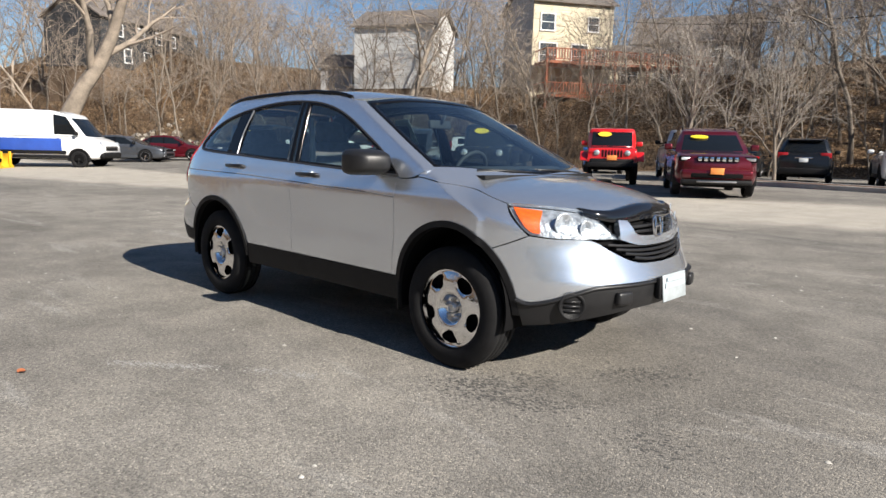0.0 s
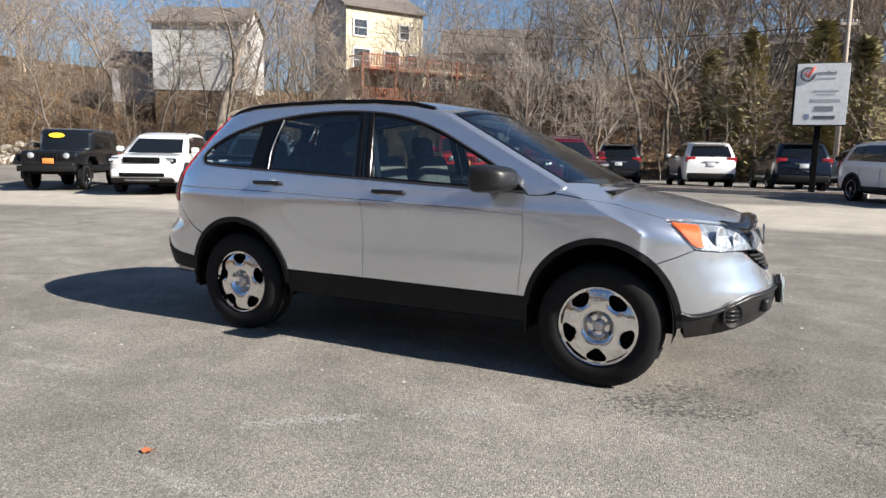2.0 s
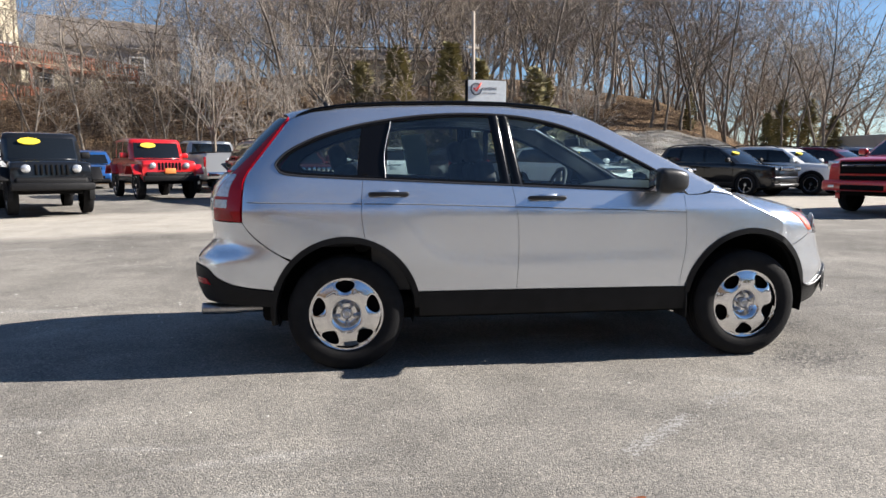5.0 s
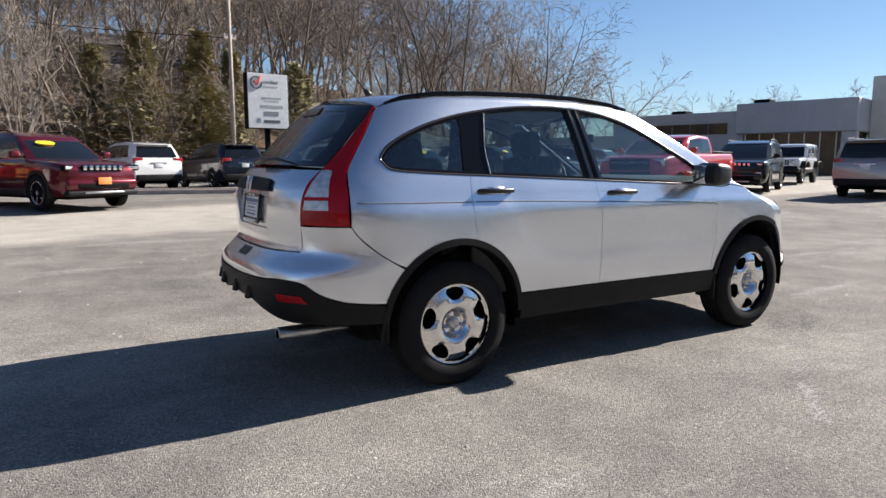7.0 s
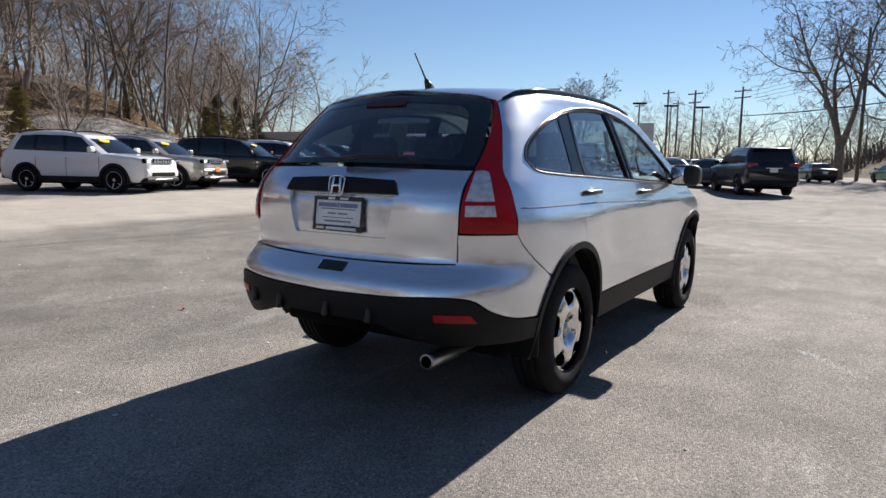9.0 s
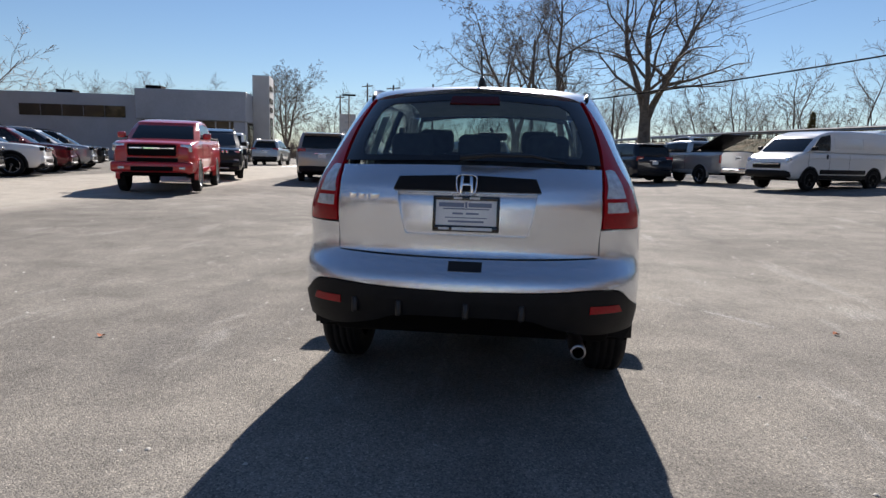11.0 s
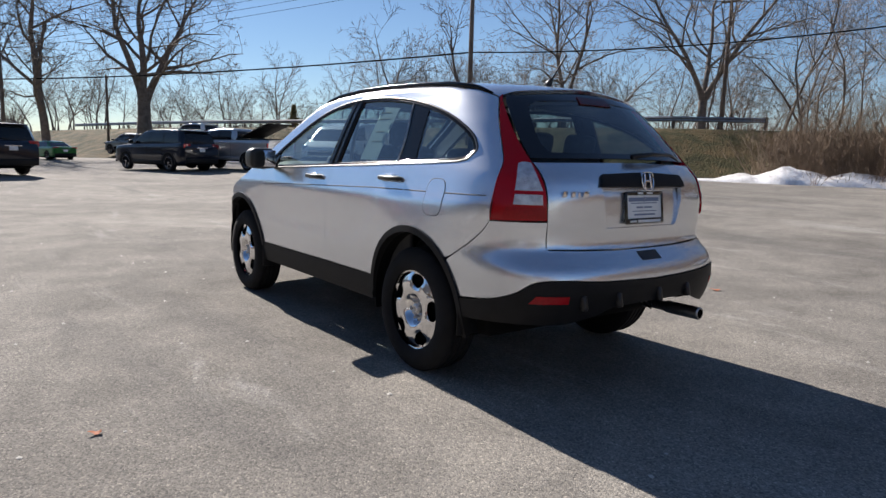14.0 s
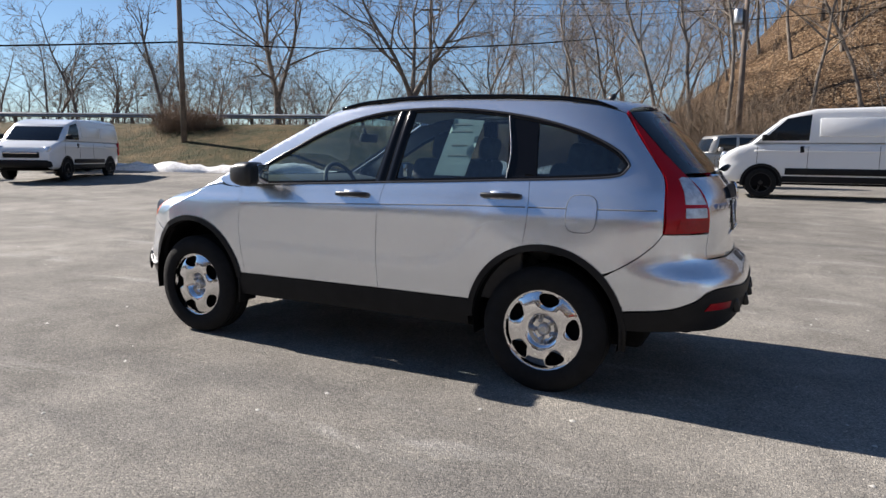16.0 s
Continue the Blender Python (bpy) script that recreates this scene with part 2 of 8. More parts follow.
def panel(name, chart, outline, material, parent, holes=(), step=0.035, thick=0.012, lift=0.0, label="", scale=(1, 1), rim=True, extra=None):
    """A sheet cut along an outline in a chart's (u, v), laid on the chart's surface, with turned-in edges."""
    loops = [np.asarray(outline)] + [np.asarray(h) for h in holes]
    sc = np.array(scale)
    flat = [l * sc for l in loops]
    lo, hi = flat[0].min(0), flat[0].max(0)
    gx, gy = np.meshgrid(np.arange(lo[0], hi[0], step), np.arange(lo[1], hi[1], step))
    grid = np.stack([gx.ravel(), gy.ravel()], 1) + step * 0.37
    ok = inside(grid, flat[0])
    for h in flat[1:]:
        ok &= ~inside(grid, h)
    grid = grid[ok]
    for l in flat:
        if len(grid):
            grid = grid[~near(grid, l, step * 0.55)]
    if extra is not None:
        more = np.asarray(extra) * sc
        ok = inside(more, flat[0])
        for h in flat[1:]:
            ok &= ~inside(more, h)
        more = more[ok]
        for l in flat:
            more = more[~near(more, l, 0.0035)]
        grid = np.vstack([grid[~near(grid, more, step * 0.5)], more])
    pts = np.vstack([*flat, grid]) if len(grid) else np.vstack(flat)
    edges, base = [], 0
    for l in flat:
        n = len(l)
        edges += [(base + i, base + (i + 1) % n) for i in range(n)]
        base += n
    vs, es, fs, ov, _, _ = geometry.delaunay_2d_cdt([Vector(p) for p in pts], edges, [], 0, 1e-6)
    v2 = np.array([tuple(v) for v in vs])
    tri = np.array([tuple(f) for f in fs if len(f) == 3])
    cen = v2[tri].mean(1)
    ok = inside(cen, flat[0])
    for h in flat[1:]:
        ok &= ~inside(cen, h)
    tri = tri[ok]
    uv = v2 / sc
    p = chart(uv[:, 0], uv[:, 1])
    e = 2e-3
    du = chart(uv[:, 0] + e / sc[0], uv[:, 1]) - chart(uv[:, 0] - e / sc[0], uv[:, 1])
    dv = chart(uv[:, 0], uv[:, 1] + e / sc[1]) - chart(uv[:, 0], uv[:, 1] - e / sc[1])
    nor = np.cross(du, dv)
    nor /= np.linalg.norm(nor, axis=1, keepdims=True) + 1e-12
    out = np.array(chart.outward(p))
    flip = (nor * out).sum(1) < 0
    nor[flip] *= -1
    p = p + nor * lift
    fn = np.cross(p[tri[:, 1]] - p[tri[:, 0]], p[tri[:, 2]] - p[tri[:, 0]])
    wrong = (fn * nor[tri].mean(1)).sum(1) < 0
    tri[wrong] = tri[wrong][:, ::-1]
    # boundary edges of the kept triangles
    ed = {}
    for a, b, c in tri.tolist():
        for q in ((a, b), (b, c), (c, a)):
            ed[q] = 1
    border = [q for q in ed if (q[1], q[0]) not in ed] if rim else []
    verts = p.tolist()
    faces = [tuple(t) for t in tri.tolist()]
    loopn = [tuple(nor[i]) for t in faces for i in t]
    back = {}
    for a, b in border:
        ia = []
        for q in (a, b):
            if q not in back:
                back[q] = len(verts)
                verts.append((p[q] - nor[q] * 0.001).tolist())
                verts.append((p[q] - nor[q] * thick).tolist())
            ia.append(back[q])
        f = (b, a, ia[0] + 1, ia[1] + 1)
        v = [np.array(verts[k]) for k in f]
        n = np.cross(v[1] - v[0], v[2] - v[0])
        n = n / (np.linalg.norm(n) + 1e-12)
        faces.append(f)
        loopn += [tuple(n)] * 4
    me = bpy.data.meshes.new(name)
    me.from_pydata(verts, [], faces)
    me.polygons.foreach_set("use_smooth", [True] * len(me.polygons))
    me.normals_split_custom_set(loopn)
    return link(name, me, material, parent, label)


class Chart:
    """A map from (u, v) to the skin of a body, with a rough outward way."""
    def __init__(self, f, outward):
        self.f, self.outward = f, outward

    def __call__(self, u, v):
        return self.f(np.asarray(u, float), np.asarray(v, float))

# ---- ground ----
NFX, NFY = [-90, -50, -35, -20, 0, 20, 40, 60, 75], [12, 20, 26, 31, 34, 37, 41, 60, 90]
SFX, SFY = [-90, -10, 5, 13, 20, 30, 45, 60, 90, 140], [-30, -30, -29, -24.5, -18.5, -16.5, -10.5, -5, 4, 10]


def sstep(t):
    t = np.clip(t, 0, 1)
    return t * t * (3 - 2 * t)


def ground_z(x, y):
    x, y = np.asarray(x, float), np.asarray(y, float)
    z = 0.022 * np.clip(y - 3, 0, 12) + 0.036 * np.clip(-y - 3, 0, 12)
    z = z + 0.008 * np.clip(x - 14, 0, 14)
    # wooded hillside to the north
    n = y - np.interp(x, NFX, NFY)
    fade = 1 - sstep((x - 27) / 20)
    z = z + fade * (6.0 * sstep(n / 20) + np.interp(x, [-45, -10], [0.02, 0.16]) * np.clip(n - 12, 0, 60) + 0.35 * np.sin(x * 0.31) * sstep(n / 10))
    # road embankment to the south, and a steep hill beyond the lot's west end
    s = np.interp(x, SFX, SFY) - y
    z = z + 2.75 * sstep((s - 0.8) / 11.0)
    hill = sstep((11 - x) / 22)
    z = z + hill * (17 * sstep((s - 3) / 30) + 0.1 * np.clip(s - 30, 0, 60))
    # knoll under the charcoal house
    z = z + 5.6 * np.exp(-(((x + 69) / 11.0) ** 2 + ((y - 27) / 9.5) ** 2))
    # rise behind the camera's far end
    z = z + 7 * sstep((-62 - x) / 30)
    return z


def band_mask(x, y):
    """The paler strip of driveway between the car and the parked rows."""
    near_edge = 7.9 + 0.255 * np.clip(x, -40, 2) + 0.06 * np.clip(x - 2, 0, 30)
    far_edge = np.interp(x, [-60, -18, -12, -8, -3, 3, 8, 14, 30], [8, 8.2, 9.0, 10.5, 12.6, 14.6, 15.0, 15.5, 17])
    return sstep((y - near_edge) / 0.6) * sstep((far_edge - y) / 0.8)


def ground_sheet():
    xs = np.unique(np.round(np.r_[np.arange(-60, 60.1, 0.75), np.arange(-100, 140.1, 2.5), np.arange(-1600, 1601, 100)], 3))
    ys = np.unique(np.round(np.r_[np.arange(-45, 50.1, 0.75), np.arange(-110, 120.1, 2.5), np.arange(-1600, 1601, 100)], 3))
    gx, gy = np.meshgrid(xs, ys)
    cx, cy = np.clip(gx, -130, 140), np.clip(gy, -110, 120)
    z = ground_z(cx, cy)
    nor = gy - np.interp(gx, NFX, NFY)
    sou = np.interp(gx, SFX, SFY) - gy
    litter = np.maximum(sstep((nor + 1) / 2.5) * (1 - sstep((gx - 62) / 8)), sstep((sou - 2) / 3) * sstep((10 - gx) / 8))
    litter = np.maximum(litter, sstep((-58 - gx) / 6))
    grass = sstep((sou - 0.6) / 1.2) * sstep((gx - 2) / 8)
    road = sstep((sou - 15.5) / 0.5) * sstep((22.5 - sou) / 0.5) * sstep((gx - 2) / 8)
    grass = np.clip(grass - road, 0, 1)
    rock = np.exp(-(((gx - 24) / 13) ** 2 + ((gy - 43) / 5.5) ** 2) * 1.2)
    z = z + 1.6 * rock * (1 + 0.35 * np.sin(gx * 1.3 + gy) * np.cos(gy * 1.9)) * 0.7
    band = band_mask(gx, gy)
    n = len(xs)
    v = np.stack([gx, gy, z], -1).reshape(-1, 3)
    f = [(j * n + i, j * n + i + 1, (j + 1) * n + i + 1, (j + 1) * n + i) for j in range(len(ys) - 1) for i in range(n - 1)]
    col = np.stack([litter, grass, band, np.clip(rock * 1.6, 0, 1)], -1).reshape(-1, 4)
    return v, f, col


def ground_mat():
    m = bpy.data.materials.new("worn_asphalt")
    m.use_nodes = True
    nt = m.node_tree
    b = nt.nodes["Principled BSDF"]
    N, L = nt.nodes.new, nt.links.new
    co = N("ShaderNodeTexCoord")
    at = N("ShaderNodeAttribute")
    at.attribute_name = "zone"
    sep = N("ShaderNodeSeparateColor")
    L(at.outputs["Color"], sep.inputs[0])

    def noise(scale, detail=5, rough=0.55, vec=None, dist=0.0):
        n = N("ShaderNodeTexNoise")
        n.inputs["Scale"].default_value, n.inputs["Detail"].default_value = scale, detail
        n.inputs["Roughness"].default_value, n.inputs["Distortion"].default_value = rough, dist
        L(vec or co.outputs["Object"], n.inputs["Vector"])
        return n.outputs["Fac"]

    def ramp(fac, *stops):
        r = N("ShaderNodeValToRGB")
        e = r.color_ramp.elements
        while len(e) < len(stops):
            e.new(0.5)
        for el, (p, c) in zip(e, stops):
            el.position, el.color = p, (*c, 1) if len(c) == 3 else c
        L(fac, r.inputs[0])
        return r.outputs[0]

    def mix(fac, a, c, blend="MIX"):
        x = N("ShaderNodeMix")
        x.data_type, x.blend_type = "RGBA", blend
        if hasattr(fac, "links"):
            L(fac, x.inputs[0])
        else:
            x.inputs[0].default_value = fac
        for s, i in ((a, 6), (c, 7)):
            if hasattr(s, "links"):
                L(s, x.inputs[i])
            else:
                x.inputs[i].default_value = (*s, 1)
        return x.outputs[2]

    def math_(op, a, c=None, clamp=False):
        x = N("ShaderNodeMath")
        x.operation, x.use_clamp = op, clamp
        for s, i in ((a, 0), (c, 1)):
            if s is None:
                continue
            if hasattr(s, "links"):
                L(s, x.inputs[i])
            else:
                x.inputs[i].default_value = s
        return x.outputs[0]

    # asphalt: broad worn patches, tyre-dark areas, pale scuffs, stone chips
    patch = noise(0.22, 6, 0.6, dist=0.6)
    base = ramp(patch, (0.30, (0.165, 0.155, 0.140)), (0.50, (0.238, 0.224, 0.202)), (0.70, (0.308, 0.290, 0.260)))
    mid = noise(1.7, 7, 0.65, dist=0.4)
    base = mix(0.60, base, ramp(mid, (0.30, (0.55, 0.55, 0.55)), (0.52, (0.98, 0.98, 0.98)), (0.72, (1.35, 1.34, 1.30))), "MULTIPLY")
    st = N("ShaderNodeMapping")
    st.inputs["Rotation"].default_value = (0, 0, 0.35)
    st.inputs["Scale"].default_value = (0.32, 1.6, 1)
    L(co.outputs["Object"], st.inputs[0])
    scuff = noise(1.3, 8, 0.72, st.outputs[0], 0.5)
    base = mix(ramp(scuff, (0.57, (0, 0, 0)), (0.70, (0.62, 0.62, 0.62))), base, (0.42, 0.41, 0.385))
    st2 = N("ShaderNodeMapping")
    st2.inputs["Rotation"].default_value = (0, 0, -0.25)
    st2.inputs["Scale"].default_value = (0.16, 0.7, 1)
    st2.inputs["Location"].default_value = (3.1, 7.7, 0)
    L(co.outputs["Object"], st2.inputs[0])
    dk = noise(0.9, 6, 0.6, st2.outputs[0], 0.8)
    base = mix(ramp(dk, (0.58, (0, 0, 0)), (0.70, (0.6, 0.6, 0.6))), base, (0.115, 0.112, 0.110))
    vor = N("ShaderNodeTexVoronoi")
    vor.inputs["Scale"].default_value = 135
    L(co.outputs["Object"], vor.inputs["Vector"])
    hue = N("ShaderNodeSeparateColor")
    L(vor.outputs["Color"], hue.inputs[0])
    chips = ramp(hue.outputs[0], (0.0, (0.52, 0.52, 0.53)), (0.35, (0.85, 0.85, 0.85)), (0.75, (1.08, 1.07, 1.05)), (0.93, (1.25, 1.23, 1.18)), (1.0, (1.75, 1.70, 1.62)))
    base = mix(0.95, base, chips, "MULTIPLY")
    fine = noise(38, 4, 0.7)
    base = mix(0.42, base, ramp(fine, (0.30, (0.60, 0.60, 0.60)), (0.70, (1.35, 1.35, 1.35))), "MULTIPLY")
    # pale driveway strip
    edge = noise(0.9, 5, 0.6)
    bandf = math_("MULTIPLY", sep.outputs[2], math_("ADD", 0.52, edge), True)
    pale = mix(0.6, ramp(mid, (0.3, (0.37, 0.34, 0.295)), (0.7, (0.50, 0.465, 0.405))), chips, "MULTIPLY")
    base = mix(bandf, base, pale)
    # leaf litter on the banks
    lv = N("ShaderNodeTexVoronoi")
    lv.inputs["Scale"].default_value = 9
    L(co.outputs["Object"], lv.inputs["Vector"])
    ls = N("ShaderNodeSeparateColor")
    L(lv.outputs["Color"], ls.inputs[0])
    leaves = ramp(ls.outputs[0], (0.0, (0.052, 0.033, 0.020)), (0.4, (0.125, 0.078, 0.044)), (0.75, (0.205, 0.135, 0.080)), (1.0, (0.36, 0.27, 0.18)))
    broad = noise(0.16, 6, 0.65)
    leaves = mix(0.8, leaves, ramp(broad, (0.32, (0.55, 0.52, 0.50)), (0.68, (1.30, 1.25, 1.15))), "MULTIPLY")
    wob = math_("SUBTRACT", noise(0.8, 5, 0.6), 0.5)
    lit = math_("ADD", sep.outputs[0], math_("MULTIPLY", wob, 1.1), True)
    lit = ramp(lit, (0.42, (0, 0, 0)), (0.56, (1, 1, 1)))
    base = mix(lit, base, leaves)
    # dry winter grass
    gcol = ramp(noise(0.55, 8, 0.72, dist=0.5), (0.32, (0.026, 0.030, 0.011)), (0.46, (0.060, 0.055, 0.022)), (0.56, (0.105, 0.078, 0.036)), (0.72, (0.170, 0.118, 0.055)))
    gf_ = ramp(math_("ADD", sep.outputs[1], math_("MULTIPLY", wob, 0.8), True), (0.42, (0, 0, 0)), (0.58, (1, 1, 1)))
    base = mix(gf_, base, gcol)
    # bare rock
    rs = N("ShaderNodeMapping")
    rs.inputs["Scale"].default_value = (0.35, 0.9, 3.0)
    L(co.outputs["Object"], rs.inputs[0])
    rk = ramp(noise(1.1, 8, 0.7, rs.outputs[0], 0.5), (0.30, (0.14, 0.125, 0.105)), (0.5, (0.30, 0.28, 0.25)), (0.68, (0.52, 0.50, 0.46)))
    rfac = ramp(math_("ADD", at.outputs["Alpha"], math_("MULTIPLY", wob, 0.9), True), (0.45, (0, 0, 0)), (0.62, (1, 1, 1)))
    base = mix(rfac, base, rk)
    L(base, b.inputs["Base Color"])
    b.inputs["Roughness"].default_value = 0.92
    b.inputs["Specular IOR Level"].default_value = 0.18
    bp = N("ShaderNodeBump")
    bp.inputs["Strength"].default_value, bp.inputs["Distance"].default_value = 0.9, 0.0045
    hsum = math_("ADD", math_("MULTIPLY", vor.outputs["Distance"], -0.8), fine)
    L(hsum, bp.inputs["Height"])
    bp2 = N("ShaderNodeBump")
    bp2.inputs["Strength"].default_value, bp2.inputs["Distance"].default_value = 0.8, 0.10
    rough_h = math_("MULTIPLY", math_("ADD", lv.outputs["Distance"], noise(1.2, 7, 0.7)), math_("ADD", lit, math_("ADD", gf_, rfac)))
    L(rough_h, bp2.inputs["Height"])
    L(bp.outputs[0], bp2.inputs["Normal"])
    L(bp2.outputs[0], b.inputs["Normal"])
    return m


gv, gf, gcol = ground_sheet()
gme = bpy.data.meshes.new("ground")
gme.from_pydata(gv.tolist(), [], gf)
za = gme.attributes.new("zone", "FLOAT_COLOR", "POINT")
za.data.foreach_set("color", gcol.astype(np.float32).ravel())
ground = tagged(link("ground", gme, ground_mat()), "worn grey asphalt lot rising into leaf-strewn banks", "ground", kind="structure")


def gz1(x, y):
    return float(ground_z(x, y))

# ---- the silver crossover ----
WZ = [0.10, 0.20, 0.28, 0.36, 0.45, 0.55, 0.62, 0.66, 0.75, 0.85, 0.93, 0.985, 1.03, 1.08, 1.15, 1.2, 1.3, 1.4, 1.5, 1.58, 1.7]
WY = [0.74, 0.80, 0.84, 0.862, 0.872, 0.879, 0.884, 0.886, 0.888, 0.890, 0.891, 0.889, 0.872, 0.860, 0.840, 0.822, 0.785, 0.747, 0.706, 0.668, 0.63]
XRZ = [0.2, 0.37, 0.41, 0.49, 0.58, 0.66, 0.70, 0.74, 0.78, 0.85, 0.92, 1.04, 1.13, 1.20, 1.30, 1.42, 1.56, 1.60, 1.72]
XRX = [-2.05, -2.20, -2.25, -2.285, -2.30, -2.295, -2.28, -2.225, -2.19, -2.185, -2.195, -2.20, -2.175, -2.115, -2.03, -1.925, -1.785, -1.74, -1.60]
XFZ = [0.15, 0.25, 0.36, 0.46, 0.56, 0.64, 0.76, 0.86, 0.90, 0.94, 1.2]
XFX = [1.95, 2.06, 2.15, 2.20, 2.205, 2.165, 2.12, 2.11, 2.09, 2.065, 1.96]
XWZ = [0.9, 1.08, 1.2, 1.3, 1.4, 1.5, 1.58, 1.64, 1.72]
XWX = [1.70, 1.36, 1.13, 0.935, 0.745, 0.55, 0.39, 0.25, 0.02]
ZTX = [0.6, 1.1, 1.3, 1.55, 1.74, 1.94, 2.02, 2.085, 2.24]
ZTZ = [1.13, 1.115, 1.10, 1.068, 1.032, 0.985, 0.955, 0.92, 0.82]
ZRX = [-2.3, -1.75, -1.6, -1.3, -1.0, -0.6, -0.3, 0.0, 0.2, 0.4, 2.3]
ZRZ = [1.56, 1.612, 1.635, 1.662, 1.676, 1.685, 1.682, 1.664, 1.635, 1.60, 1.5]


def smooth_interp(x, xs, ys):
    """Interpolation with soft knees."""
    s = 0.0
    for d, w in ((-0.024, 0.15), (-0.012, 0.22), (0.0, 0.26), (0.012, 0.22), (0.024, 0.15)):
        s = s + w * np.interp(x + d, xs, ys)
    return s


def half_width(x, z):
    """Half the car's width at a place along it and a height: the whole skin."""
    w = smooth_interp(z, WZ, WY)
    # swollen shoulders over the wheels
    for cx in (1.31, -1.31):
        w = w + 0.020 * np.exp(-((x - cx) / 0.42) ** 2 - ((z - 0.74) / 0.20) ** 2)
    # doors dish in above a swept crease between the wheels
    t = z - (0.595 + 0.04 * np.clip((x + 1.0) / 1.8, 0, 1) + 0.28 * np.clip(-(x + 0.02) / 0.92, 0, 1.2) ** 6)
    up_ = np.clip(t / 0.11, 0, 1)
    dn_ = np.clip((t - 0.12) / 0.30, 0, 1)
    w = w - 0.0062 * np.exp(-((x + 0.02) / 0.90) ** 10) * up_ ** 2 * (3 - 2 * up_) * (1 - dn_ ** 2 * (3 - 2 * dn_))
    xr = smooth_interp(z, XRZ, XRX)
    x1 = xr + 0.66
    s = np.clip((x1 - x) / 0.66, 0, 1)
    rear = (1 - s**3.2) ** (1 / 3.2)
    xf = smooth_interp(z, XFZ, XFX)
    s = np.clip((x - 1.32) / (xf - 1.32), 0, 1)
    nose = (1 - s**2.5) ** (1 / 2.5)
    zt = smooth_interp(x, ZTX, ZTZ)
    t = np.clip((z - (zt - 0.24)) / 0.24, 0, 1)
    low = nose * (1 - t**4) ** 0.5
    xw = smooth_interp(z, XWZ, XWX)
    green = np.clip((xw - x) / 0.20, 0, 1) ** 0.30
    zr = smooth_interp(x, ZRX, ZRZ)
    t = np.clip((z - (zr - 0.10)) / 0.10, 0, 1)
    roof = (1 - t**4) ** 0.45
    kk = 0.10
    front = np.minimum(np.maximum(low, green) + np.clip(kk - np.abs(low - green), 0, kk) ** 2 / (4 * kk) * np.clip(4 * np.minimum(low, green), 0, 1), 1)
    return w * rear * front * roof


def solve(f, lo, hi, n=34):
    """The last place between lo (inside) and hi (outside) at which f is positive."""
    lo, hi = np.array(lo, float), np.array(hi, float)
    for _ in range(n):
        mid = (lo + hi) / 2
        ok = f(mid) > 0
        lo, hi = np.where(ok, mid, lo), np.where(ok, hi, mid)
    return (lo + hi) / 2


def side_chart(sign):
    return Chart(lambda x, z: np.stack([x, sign * half_width(x, z), z], -1), lambda p: np.stack([0.1 * p[:, 0], p[:, 1] * 0 + sign, 0.2 * (p[:, 2] - 1)], -1))


def corner_chart(x0, way):
    """(angle from straight back or ahead, height), about a point on the car's axis."""
    def f(a, z):
        def g(r):
            return half_width(x0 + way * r * np.cos(a), z) - r * np.abs(np.sin(a))
        r = solve(g, np.full(np.shape(a), 0.02), np.full(np.shape(a), 1.8))
        return np.stack([x0 + way * r * np.cos(a), r * np.sin(a), z], -1)
    return Chart(f, lambda p: np.stack([p[:, 0] - x0, p[:, 1], p[:, 2] * 0], -1))


def top_chart(zlo, zhi):
    def f(x, y):
        z = solve(lambda z: half_width(x, z) - np.abs(y), np.full(np.shape(x), zlo), np.full(np.shape(x), zhi))
        return np.stack([x, y, z], -1)
    return Chart(f, lambda p: np.stack([p[:, 0] * 0, p[:, 1] * 0, p[:, 2] * 0 + 1], -1))


def screen_f(y, z):
    w = smooth_interp(z, WZ, WY)
    return np.stack([smooth_interp(z, XWZ, XWX) - 0.20 * np.clip(np.abs(y) / w, 0, 1) ** (1 / 0.30), y, z], -1)


SCREEN = Chart(screen_f, lambda p: np.stack([p[:, 0] * 0 + 1, p[:, 1] * 0, p[:, 2] * 0 + 0.6], -1))
REARC = corner_chart(-0.95, -1)
NOSEC = corner_chart(1.10, 1)


def angle_r(x, z):
    return math.atan2(float(half_width(np.array(x), np.array(z))), -(x + 0.95))


def angle_f(x, z):
    return math.atan2(float(half_width(np.array(x), np.array(z))), x - 1.10)


def angle_ry(y, z):
    """Angle in the rear chart of the place at a given offset from the axis."""
    lo, hi = 0.0, 1.5
    for _ in range(40):
        mid = (lo + hi) / 2
        if float(REARC(np.array([mid]), np.array([z]))[0, 1]) < y:
            lo = mid
        else:
            hi = mid
    return lo


def angle_fy(y, z):
    lo, hi = 0.0, 1.5
    for _ in range(40):
        mid = (lo + hi) / 2
        if float(NOSEC(np.array([mid]), np.array([z]))[0, 1]) < y:
            lo = mid
        else:
            hi = mid
    return lo


def arc(cx, cz, rx, rz, a0, a1, n=24):
    return [(cx + rx * math.cos(radians(a0 + (a1 - a0) * k / n)), cz + rz * math.sin(radians(a0 + (a1 - a0) * k / n))) for k in range(n + 1)]


